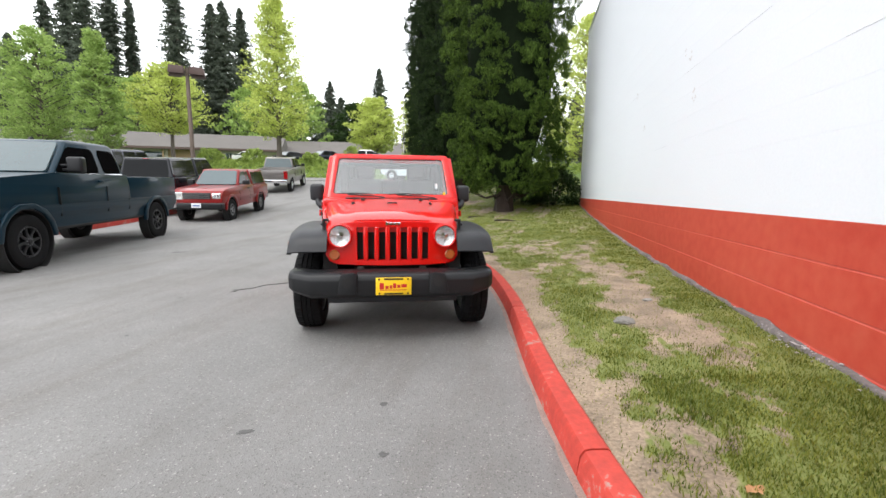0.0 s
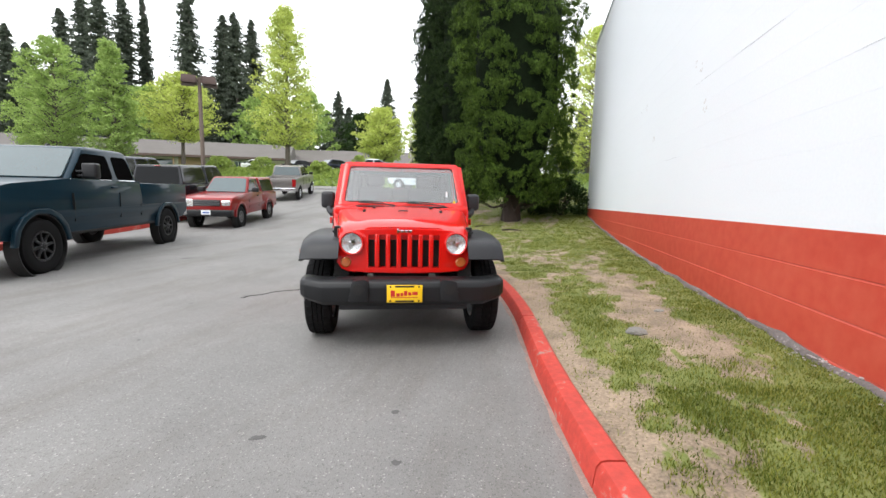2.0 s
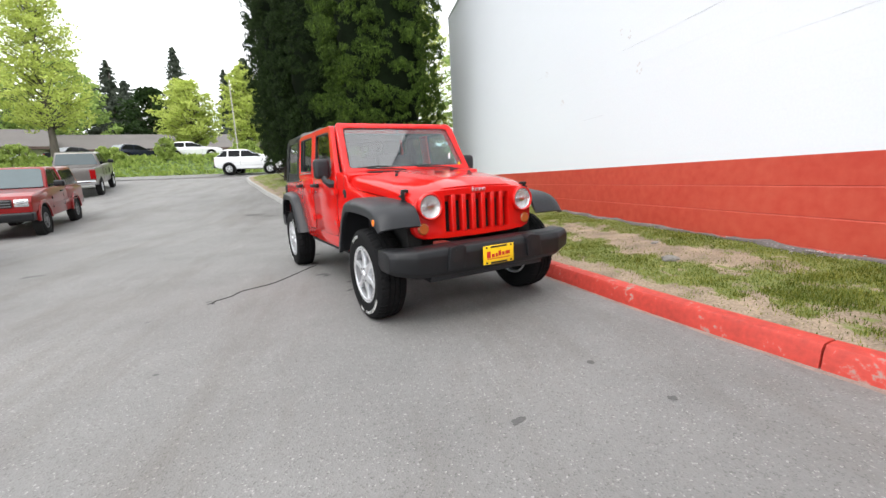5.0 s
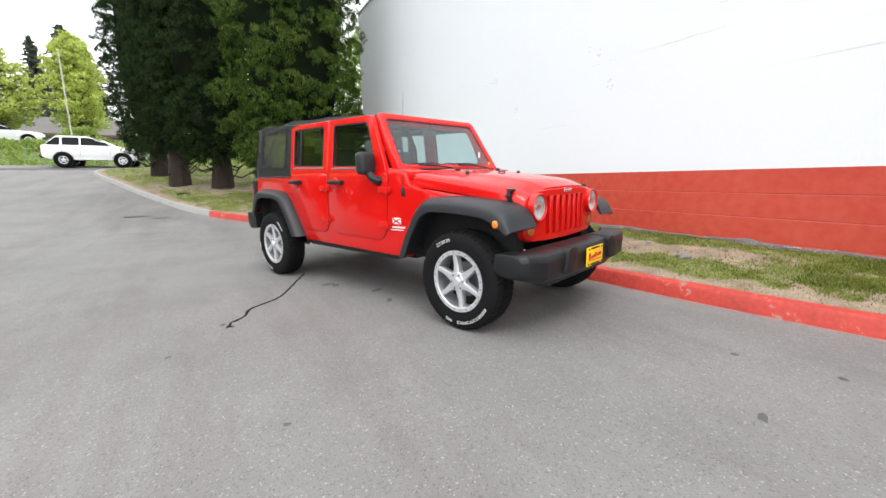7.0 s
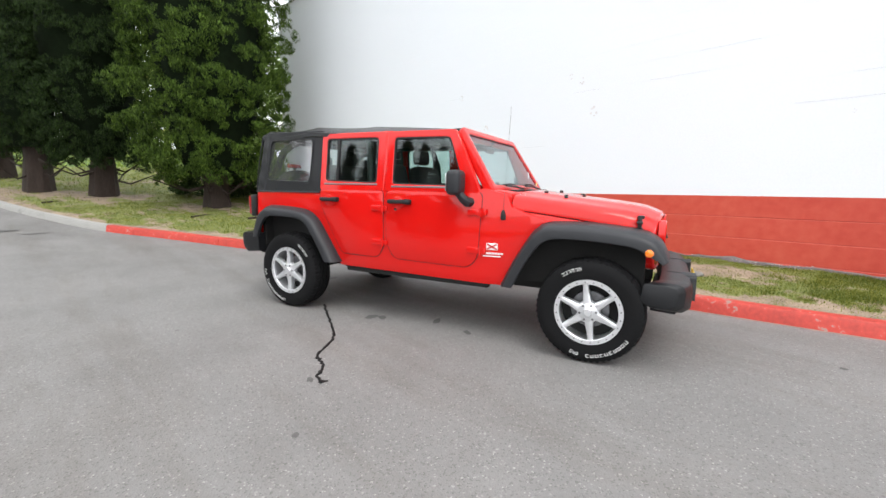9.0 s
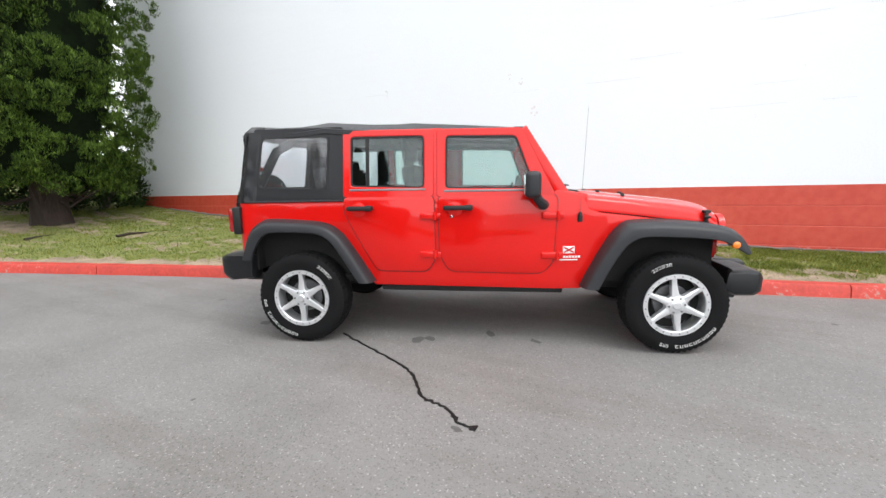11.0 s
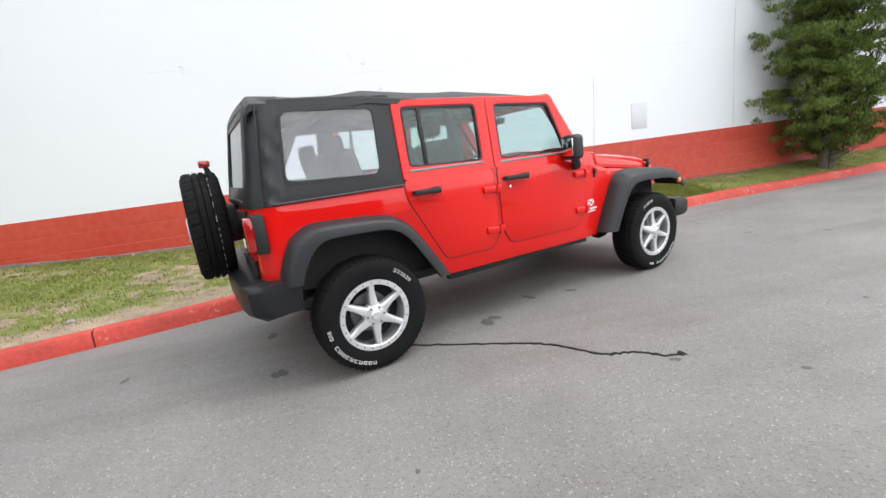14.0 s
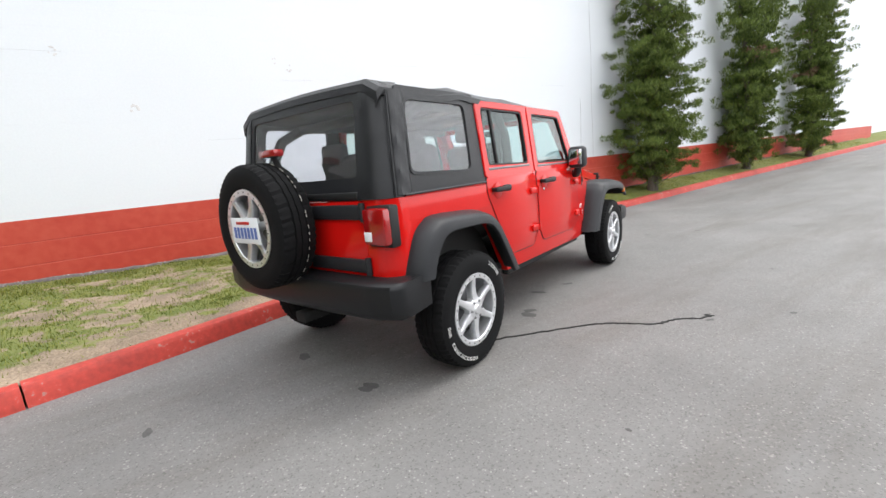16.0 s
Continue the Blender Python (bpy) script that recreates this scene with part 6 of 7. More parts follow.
    z0, z1 = belt + 0.03, roof - (0.13 if d.get("tow") else 0.085)

    def line(za, xa, zc, xc, z):
        return xa + (xc - xa) * (z - za) / (zc - za)
    for s in (-1, 1):
        cuts = d["windows"]
        for x0, x1 in cuts:
            a0 = max(x0, line(belt, cb, roof, rb, z0) + 0.09)
            a1 = max(x0, line(belt, cb, roof, rb, z1) + 0.09)
            c0 = min(x1, line(belt, sb, roof, rf, z0) - 0.10)
            c1 = min(x1, line(belt, sb, roof, rf, z1) - 0.10)
            win = on_side(rounded([(a0, z0), (a1, z1), (c1, z1), (c0, z0)], 0.10 if d.get("tow") else 0.06, 4), "side_window", d.get("win_mat", M["side_glass"]), cab, s)
            if d.get("tow"):
                on_side([(a0, z0 - 0.022), (a0, z0 - 0.004), (c0, z0 - 0.004), (c0, z0 - 0.022)], "window_trim", M["chrome"], win, s, 0.010)
        for x in d["gaps"]:
            gap = slice_level(box(x - 0.004, x + 0.004, -w - 0.001, -w + 0.04, zb + 0.21, belt - 0.22), np.linspace(zb + 0.25, belt - 0.25, 7))
            for v in gap.verts:
                v.co.y *= barrel(v.co.z)
            part("door_gap", flip(gap, s), M["black"], body)
        for x in d["handles"]:
            part("door_handle", flip(box(x, x + 0.18, -w - 0.025, -w + 0.01, belt - 0.14, belt - 0.10, 0.010), s), paint if not d.get("dark_handles") else M["black"], body)
        mx = sb - 0.38
        mir = part("wing_mirror", flip(box(mx - 0.04, mx + 0.12, -w - 0.26, -w - 0.02, belt + 0.03, belt + (0.30 if d.get("tow") else 0.20), 0.04, 3), s), M["bumper"], car)
        part("mirror_arm", flip(box(mx + 0.02, mx + 0.07, -w - 0.08, -w * 0.92, belt + 0.06, belt + 0.10, 0.01), s), M["bumper"], mir)
        if d.get("tow"):
            part("mirror_arm", flip(box(mx + 0.02, mx + 0.07, -w - 0.08, -w * 0.90, belt + 0.14, belt + 0.175, 0.01), s), M["bumper"], mir)
            part("mirror_glass", flip(box(mx - 0.046, mx - 0.038, -w - 0.24, -w - 0.05, belt + 0.07, belt + 0.27, 0.003), s), M["chrome"], mir)
    if d.get("tow"):
        part("roof_aerial", prism([(rf - 0.42, roof - 0.01), (rf - 0.36, roof + 0.055), (rf - 0.33, roof + 0.055), (rf - 0.24, roof - 0.01)], -0.02, 0.02, "y", 0.006), M["black"], cab)
        for s in (-1, 1):
            part("sill_trim", flip(box(0.62, wb - 0.62, -w * 0.965, -w * 0.90, zb - 0.02, zb + 0.03, 0.01), s), M["under"], body)
    t0, t1 = 0.06, 0.90

    def pane(xa, za, xc, zc, name, push):
        b = bmesh.new()
        hw0, hw1 = w * 0.84, w * 0.70
        pts = [(-hw0, t0), (hw0, t0), (hw1, t1), (-hw1, t1)]
        n = Vector((zc - za, 0, xa - xc)).normalized() * push
        f0 = [b.verts.new((xa + (xc - xa) * t + n.x, y, za + (zc - za) * t + n.z)) for y, t in rounded(pts, 0.07, 3)]
        f1 = [b.verts.new(v.co - n * 2.5) for v in f0]
        b.faces.new(f0)
        b.faces.new(f1[::-1])
        for i in range(len(f0)):
            j = (i + 1) % len(f0)
            b.faces.new((f0[i], f1[i], f1[j], f0[j]))
        bmesh.ops.recalc_face_normals(b, faces=b.faces)
        return part(name, b, d.get("screen_mat", glass), cab)
    pane(sb, belt, rf, roof, "windscreen", 0.012)
    pane(cb, belt, rb, roof, "rear_window", -0.012)
    if d.get("canopy"):
        c0, c1 = tail + 0.03, cb - 0.05
        top = roof - d["canopy"]
        can = cabin([(c0, deck - 0.02), (c0 + 0.18, top), (c1, top), (c1, deck - 0.02)], "canopy", d.get("canopy_mat", paint))
        for s in (-1, 1):
            on_side(rounded([(c0 + 0.22, deck + 0.06), (c0 + 0.30, top - 0.10), (c1 - 0.12, top - 0.10), (c1 - 0.12, deck + 0.06)], 0.05, 3), "canopy_window", M["side_glass"], can, s)
        b = prism(rounded([(-w * 0.80, deck + 0.05), (w * 0.80, deck + 0.05), (w * 0.72, top - 0.08), (-w * 0.72, top - 0.08)], 0.06, 3), 0, 0.012, "x")
        for v in b.verts:
            v.co.x += c0 - 0.012 + 0.18 * (v.co.z - deck) / (top - deck)
        part("canopy_rear_window", b, M["side_glass"], can)
        part("brake_light", box(c0 + 0.13, c0 + 0.18, -0.09, 0.09, top - 0.05, top - 0.02, 0.005), M["red_lens"], can)
    # front
    front = nose
    part("grille", box(front - 0.06, front + 0.012, -w * 0.52, w * 0.52, hood - 0.34, hood - 0.13, 0.02), M["black"], body)
    for k in range(3):
        part("grille_bar", box(front, front + 0.02, -w * 0.50, w * 0.50, hood - 0.31 + k * 0.065, hood - 0.29 + k * 0.065, 0.006), d.get("bright", M["black"]), body)
    part("front_bumper", box(front - 0.18, front + 0.10, -w * 0.97, w * 0.97, zb + 0.02, zb + 0.24, 0.05, 3), d.get("bumper", M["bumper"]), body)
    part("rear_bumper", box(tail - 0.10, tail + 0.12, -w * 0.96, w * 0.96, zb + 0.08, zb + 0.27, 0.03, 2), d.get("bumper", M["bumper"]), body)
    for s in (-1, 1):
        part("headlamp", box(front - 0.16, front + 0.006, s * w * 0.56, s * w * 0.90, hood - 0.33, hood - 0.14, 0.03, 2), M["lens"], body)
        part("tail_lamp", box(tail - 0.012, tail + 0.06, s * w * 0.80, s * (w * 0.975), deck - 0.48, deck - 0.08, 0.02, 2), M["red_lens"], body)
    part("front_plate", box(front + 0.10, front + 0.108, -0.15, 0.15, zb + 0.08, zb + 0.23, 0.003), M["plate_white"], body, "white plate with unreadable marks")
    part("front_plate_bars", box(front + 0.107, front + 0.110, -0.11, 0.11, zb + 0.13, zb + 0.18, 0.001), M["plate_blue"], body)
    for c in (0.0, wb):
        for s in (-1, 1):
            make_wheel(car, Matrix.Translation((c, s * (w - 0.125), R)) @ Matrix.Rotation(radians(0 if s < 0 else 180), 4, "Z"), R, d.get("rim", 0.215), 0.235, d.get("rim_mat", M["alloy"]), False, d.get("spokes", 5), spin=20 * c)
    return car


def on_ground(x, y, turn, pitch=0.0):
    """A vehicle's place: turn is its heading in degrees from +x; it stands on the slope."""
    f = Vector((math.cos(radians(turn)), math.sin(radians(turn)), 0))
    z0 = road_z(x, y)
    z1 = road_z(x + f.x * 3, y + f.y * 3)
    return pose(x, y, z0 + 0.0, 0, -math.degrees(math.atan2(z1 - z0, 3)), turn)


def build_vehicles():
    vehicle("pickup_truck", on_ground(-10.05, 8.95, -68.3), "dark teal pickup truck with black wheels parked by the grass strip", M["teal_paint"], dict(
        w=0.965, wb=4.08, R=0.43, bottom=0.56, belt=1.48, hood=1.40, roof=2.10, tail=-1.12, nose=5.02, deck=1.46, bed=True, bed_floor=1.0, cab_back=1.18, roof_back=1.30, roof_front=2.70, screen_base=3.40,
        windows=((1.3, 1.90), (2.04, 3.35)), gaps=(1.20, 1.97, 3.32), handles=(2.07,), bumper=M["chrome"], fender=0.022, win_mat=M["cab_dark"], bright=M["chrome"], rim=0.24, rim_mat=M["bumper"], tow=True, spokes=8), "pickup truck")
    vehicle("pickup_truck", on_ground(-12.1, 16.3, -72.5), "small red pickup truck with a matching canopy", M["deep_red"], dict(
        w=0.835, wb=3.10, R=0.37, fender=0.018, bottom=0.42, belt=1.16, hood=1.12, roof=1.74, tail=-1.0, nose=3.86, deck=1.10, bed=True, bed_floor=0.75, cab_back=0.86, roof_back=0.95, roof_front=1.72, screen_base=2.35,
        windows=((0.9, 1.22), (1.28, 2.3)), gaps=(1.24, 2.30), handles=(1.30,), dark_handles=True, bumper=M["bumper"], bright=M["steel"], rim=0.20, rim_mat=M["steel"], canopy=0.02, canopy_mat=M["deep_red"]), "pickup truck")
    vehicle("pickup_truck", on_ground(-15.3, 23.8, 109), "grey-beige crew cab pickup truck seen from behind", M["grey_paint"], dict(
        w=0.98, wb=3.65, R=0.40, bottom=0.52, belt=1.36, hood=1.30, roof=1.98, tail=-1.20, nose=4.55, deck=1.34, bed=True, bed_floor=0.92, cab_back=0.85, roof_back=0.95, roof_front=2.35, screen_base=2.98,
        windows=((0.9, 1.66), (1.74, 2.9)), gaps=(0.95, 1.70, 2.85), handles=(1.1, 1.85), bumper=M["chrome"], bright=M["chrome"]), "pickup truck")
    vehicle("pickup_truck", on_ground(-14.2, 14.6, 109), "black pickup truck with a black canopy", M["black_paint"], dict(
        w=0.98, wb=3.60, R=0.42, bottom=0.55, belt=1.45, hood=1.40, roof=2.16, tail=-1.15, nose=4.5, deck=1.43, bed=True, bed_floor=1.0, cab_back=0.95, roof_back=1.05, roof_front=2.35, screen_base=2.98,
        windows=((1.0, 1.66), (1.74, 2.9)), gaps=(1.02, 1.70, 2.85), handles=(1.1, 1.85), canopy=0.02, canopy_mat=M["black_paint"]), "pickup truck")
    suv = dict(w=0.95, wb=2.95, R=0.39, bottom=0.45, belt=1.26, hood=1.22, roof=1.92, tail=-1.0, nose=3.85, deck=1.26, cab_back=-0.92, roof_back=-0.72, roof_front=1.62, screen_base=2.35,
               windows=((-0.9, -0.05), (0.05, 0.85), (0.93, 2.3)), gaps=(0.0, 0.89, 2.25), handles=(0.15, 1.02))
    vehicle("large_suv", on_ground(-16.9, 14.6, 109), "large dark sport utility vehicle parked beyond the pickups", M["navy_paint"], dict(suv, roof=2.45, belt=1.62, hood=1.55, deck=1.62, R=0.44, bottom=0.55))
    vehicle("crossover", on_ground(-10.7, 33.0, -6), "white crossover car in the street", M["white_car"], dict(suv, w=0.92, wb=2.69, R=0.355, bottom=0.36, belt=1.13, hood=1.04, roof=1.66, tail=-0.92, nose=3.55, deck=1.10, cab_back=-0.86, roof_back=-0.30, roof_front=1.15, screen_base=2.30, windows=((-0.8, -0.1), (0.0, 0.75), (0.83, 2.2)), gaps=(-0.02, 0.79, 2.15)))
    sedan = dict(w=0.90, wb=2.75, R=0.33, bottom=0.30, belt=0.95, hood=0.90, roof=1.45, tail=-1.05, nose=3.65, deck=0.98, cab_back=-0.55, roof_back=0.05, roof_front=1.25, screen_base=2.25,
                 windows=((-0.4, 0.72), (0.80, 2.2)), gaps=(0.0, 0.76, 2.1), handles=(0.15, 0.95))

    def above(x, y, turn):
        return pose(x, y, road_z(x, y) + bank_z(x, y), 0, 0, turn)
    for x, y, turn, mat, lab in ((-17.6, 42.4, 10, "white_car", "white saloon car parked above the ivy bank"), (-22.5, 43.2, 60, "navy_paint", "dark saloon car parked above the ivy bank"),
                                 (-33.5, 45.0, 40, "white_car", "white saloon car parked above the ivy bank"), (-27.5, 44.5, 70, "black_paint", "black saloon car parked above the ivy bank"), (-8.0, 43.0, 20, "black_paint", "black saloon car parked above the ivy bank")):
        vehicle("saloon_car", above(x, y, turn), lab, M[mat], sedan)


build_vehicles()


# ---- trees and shrubs ----
def leaf_cloud(clumps, c, r, n, size, up=0.25, flat=1.0, aim=None):
    """Notes a clump of leaves; leaves() turns all the clumps of a plant into one mesh."""
    clumps.append((*c, r, n, size, up, flat, *(aim if aim is not None else (0, 0, 0)), 0 if aim is None else 1))


def leaves(name, clumps, mat, parent=None, seed=1, slim=0.32, face=False):
    """Small pointed leaves round their clumps, facing outward and a little up."""
    rng = np.random.default_rng(seed)
    c = np.array(clumps, dtype=float)
    c = np.repeat(c, c[:, 4].astype(int), axis=0)
    n = len(c)

    def unit(v):
        return v / np.maximum(1e-6, np.linalg.norm(v, axis=1))[:, None]
    d = unit(rng.normal(size=(n, 3)))
    back = ((d * c[:, 8:11]).sum(1) < -0.25) & (c[:, 11] > 0)
    d[back] *= -1
    off = d * (c[:, 3] * rng.uniform(0.55, 1.05, n))[:, None]
    off[:, 2] *= c[:, 7]
    p = c[:, :3] + off
    wob = rng.uniform(-0.6, 0.6, (n, 3))
    wob[:, 2] = rng.uniform(-0.4, 0.6, n) + c[:, 6]
    t = unit(d + wob)
    s = unit(np.cross(t, rng.uniform(-1, 1, (n, 3))))
    if face:
        t = unit(d * 0.35 + wob)
        s = unit(np.cross(t, d + rng.uniform(-0.6, 0.6, (n, 3))))
    k = (c[:, 5] * rng.uniform(0.6, 1.3, n))[:, None]
    co = np.stack((p - t * k * 0.5, p + s * k * slim, p + t * k * 0.6, p - s * k * slim), axis=1).reshape(-1, 3)
    me = bpy.data.meshes.new(name)
    me.vertices.add(n * 4)
    me.vertices.foreach_set("co", co.ravel())
    me.loops.add(n * 4)
    me.loops.foreach_set("vertex_index", np.arange(n * 4, dtype=np.int32))
    me.polygons.add(n)
    me.polygons.foreach_set("loop_start", np.arange(0, n * 4, 4, dtype=np.int32))
    me.materials.append(M[mat])
    me.update(calc_edges=True)
    ob = new(name, me)
    if parent:
        ob.parent = parent
    return ob


def trunk_mesh(h, r, seed, lean=0.0, flare=1.5):
    rnd = random.Random(seed)
    pts, rad = [], []
    for i in range(9):
        t = i / 8
        pts.append((lean * t + 0.06 * r * 6 * noise.noise((t * 2, seed, 0)), 0.06 * r * 6 * noise.noise((t * 2, seed, 9)), -0.2 + (h + 0.2) * t))
        rad.append(r * (1 - 0.8 * t) * (1 + (flare - 1) * max(0, 1 - t * 7)))
    b = tube(pts, rad, 14)
    for v in b.verts:
        a = math.atan2(v.co.y, v.co.x)
        k = 1 + 0.10 * math.sin(a * 5 + seed) * max(0.2, 1 - v.co.z / h)
        v.co.x *= k
        v.co.y *= k
    return b


def columnar_conifer(x, y, h, rad, bare, seed, label, mat="conifer"):
    """A broad columnar cypress: billowing clumps of foliage over a near-black shade core, red-brown trunk below."""
    rnd = random.Random(seed)
    tree = thing("cypress_tree", Matrix.Translation((x, y, lawn_z(x, y))), label, "tree", "tall cypresses beside the drive")
    part("trunk", trunk_mesh(h * 0.8, 0.33, seed, 0.1, 1.25), M["bark"], tree)
    for _ in range(9):
        a = rnd.uniform(0, 6.28)
        z = rnd.uniform(0.5, bare)
        r1 = rnd.uniform(0.9, 1.7)
        part("bare_branch", tube([(0.2 * math.cos(a), 0.2 * math.sin(a), z), (r1 * 0.5 * math.cos(a), r1 * 0.5 * math.sin(a), z - 0.15), (r1 * math.cos(a + 0.1), r1 * math.sin(a + 0.1), z + 0.2)], [0.04, 0.025, 0.012], 6), M["bark"], tree)
    clumps = []
    lobes = int(2 * math.pi * rad * h * 4.4)
    for i in range(lobes):
        t = (i + rnd.random()) / lobes
        z = bare + (h - bare) * t
        prof = min(1, 0.72 + 2.2 * t) * (1 - max(0, (t - 0.55) / 0.45) ** 1.8 * 0.92)
        a = i * 2.39996 + rnd.uniform(-0.5, 0.5)
        bulge = 1 + 0.20 * noise.noise((math.cos(a) * 1.6, math.sin(a) * 1.6, z * 0.55 + seed))
        r = rad * prof * bulge * rnd.choice((0.66, 0.80, 0.90, 0.97)) * rnd.uniform(0.96, 1.02)
        lc = Vector((r * math.cos(a), r * math.sin(a), z))
        lr = rnd.uniform(0.26, 0.50)
        out = Vector((math.cos(a), math.sin(a), 0.75)).normalized()
        for k in range(13):
            d = Vector((rnd.gauss(0, 1), rnd.gauss(0, 1), rnd.gauss(0, 1))).normalized()
            if d.dot(out) < 0.05:
                d = -d
            c = lc + Vector((d.x, d.y, d.z * 0.62)) * lr * rnd.uniform(0.6, 1.0)
            if z < 9.2:
                leaf_cloud(clumps, c, rnd.uniform(0.07, 0.16), 42, 0.072, 0.75, 0.85, d)
            elif k % 2:
                leaf_cloud(clumps, c, rnd.uniform(0.12, 0.22), 14, 0.15, 0.55, 0.9, d)
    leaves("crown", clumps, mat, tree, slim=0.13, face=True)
    # near-black shell for the shade between clumps, lets no light through
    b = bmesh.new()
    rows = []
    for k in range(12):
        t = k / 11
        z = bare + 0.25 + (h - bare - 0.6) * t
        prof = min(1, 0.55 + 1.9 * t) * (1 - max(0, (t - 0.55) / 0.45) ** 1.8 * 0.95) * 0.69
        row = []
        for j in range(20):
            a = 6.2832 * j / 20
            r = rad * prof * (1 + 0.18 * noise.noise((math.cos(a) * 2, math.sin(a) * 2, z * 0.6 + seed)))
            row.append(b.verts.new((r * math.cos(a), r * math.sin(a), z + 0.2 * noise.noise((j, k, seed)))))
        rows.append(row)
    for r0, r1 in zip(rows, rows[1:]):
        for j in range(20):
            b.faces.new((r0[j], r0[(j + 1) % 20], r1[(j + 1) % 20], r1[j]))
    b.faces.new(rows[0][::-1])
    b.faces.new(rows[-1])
    part("inner_foliage", b, M["core"], tree, "near-black shell for the shade inside the crown")


def wall_juniper(x, y, h, seed, stems, label):
    """An upright, windswept juniper close to the wall: flat layered pads of foliage on short arms, gaps between."""
    rnd = random.Random(seed)
    tree = thing("juniper_tree", Matrix.Translation((x, y, lawn_z(x, y))), label, "tree", "junipers along the wall")
    clumps, dead = [], []
    b = bmesh.new()
    arms = []
    for k, (dy, top, wide) in enumerate(stems):
        pts = [(0.02 * k, 0.05 * k, -0.15)]
        for i in range(1, 7):
            t = i / 6
            pts.append((rnd.uniform(-0.06, 0.06) - 0.03, dy * t ** 1.3 + rnd.uniform(-0.08, 0.08), top * t))
        b = tube(pts, [0.10 * (1 - 0.85 * i / 6) for i in range(7)], 8, b)
        n = int(top * 15)
        for i in range(n):
            t = (i + rnd.random()) / n
            if t * top < 0.18:
                continue
            q = t * 6
            j = min(5, int(q))
            p = Vector(pts[j]).lerp(Vector(pts[j + 1]), q - j)
            full = 0.78 * min(1, 0.86 + 1.5 * t) * (1 - 0.55 * max(0, (t - 0.42) / 0.58) ** 0.8)
            reach = wide * full * rnd.choice((0.30, 0.5, 0.65, 0.75, 0.85, 0.98))
            a = rnd.uniform(0, 6.2832)
            e = p + Vector((math.cos(a) * reach * 0.70, math.sin(a) * reach, 0.12 + 0.42 * reach * rnd.uniform(0.3, 1.5)))
            e.x = min(e.x, WALL_X - x - 0.10)
            e.y = min(e.y, TIP_LIMIT.get(seed, 9.0))
            arms.append((p, e))
            brown = rnd.random() < 0.035 and t > 0.3
            near = y > -5
            for f in (0.15, 0.4, 0.65):
                c = p.lerp(e, f) + Vector((rnd.gauss(0, 0.05), rnd.gauss(0, 0.06), rnd.gauss(0, 0.03)))
                c.x = min(c.x, WALL_X - x - 0.10)
                leaf_cloud(dead if brown else clumps, c, rnd.uniform(0.11, 0.19), 44 if near else 24, 0.058 if near else 0.085, 0.35, 0.6)
            pad = rnd.uniform(0.16, 0.32)
            for _ in range(9):
                c = e + Vector((rnd.gauss(0, 0.8), rnd.gauss(0, 1.0), rnd.gauss(0.1, 0.22))) * pad
                c.x = min(c.x, WALL_X - x - 0.10)
                leaf_cloud(dead if brown else clumps, c, rnd.uniform(0.08, 0.16), 95 if near else 44, 0.058 if near else 0.085, 0.85, 0.60)
    for p, e in arms:
        b = tube([p, p.lerp(e, 0.5) - Vector((0, 0, 0.03)), e], [0.013, 0.009, 0.004], 5, b)
    part("trunk", b, M["bark_grey"], tree)
    leaves("crown", clumps, "juniper", tree, slim=0.12, face=True)
    if dead:
        leaves("dead_tufts", dead, "juniper_dead", tree, slim=0.2)["kind"] = "stuff"


TIP_LIMIT = {21: 1.28}


def broadleaf(x, y, z, h, rad, base, seed, mat, label, shape="round", leaf=0.26, dens=1.0, group="street trees above the bank"):
    rnd = random.Random(seed)
    tree = thing("broadleaf_tree", Matrix.Translation((x, y, z)), label, "tree", group)
    b = trunk_mesh(h * 0.85, 0.16 + h * 0.006, seed, 0.2, 1.4)
    clumps = []
    n = int(70 * dens)
    for i in range(n):
        t = (i + rnd.random()) / n
        zz = base + (h - base) * t
        if shape == "cone":
            prof = (1 - t) ** 0.6 * min(1, 0.6 + t * 4)
        elif shape == "column":
            prof = (1 - max(0, (t - 0.35) / 0.65) ** 1.3) * min(1, 0.5 + t * 3)
        else:
            prof = math.sin(math.pi * min(1, 0.16 + t * 0.84)) ** 0.6
        a = i * 2.399 + rnd.uniform(-0.4, 0.4)
        r = rad * prof * rnd.uniform(0.55, 1.08)
        p0 = Vector((0.05, 0, max(base * 0.8, zz - r * 0.55)))
        p1 = Vector((r * math.cos(a), r * math.sin(a), zz))
        b = tube([p0, p0.lerp(p1, 0.5) + Vector((0, 0, 0.08 * r)), p1], [0.05, 0.032, 0.012], 5, b)
        for f in (0.45, 0.7, 0.9, 1.0):
            c = p0.lerp(p1, f) + Vector((rnd.gauss(0, 0.25), rnd.gauss(0, 0.25), rnd.gauss(0, 0.2)))
            leaf_cloud(clumps, c, rnd.uniform(0.35, 0.75) * (0.5 + rad / 8), 40 if leaf < 0.4 else 22, leaf, 0.1, 0.5)
    part("trunk", b, M["bark_grey"], tree)
    leaves("crown", clumps, mat, tree)


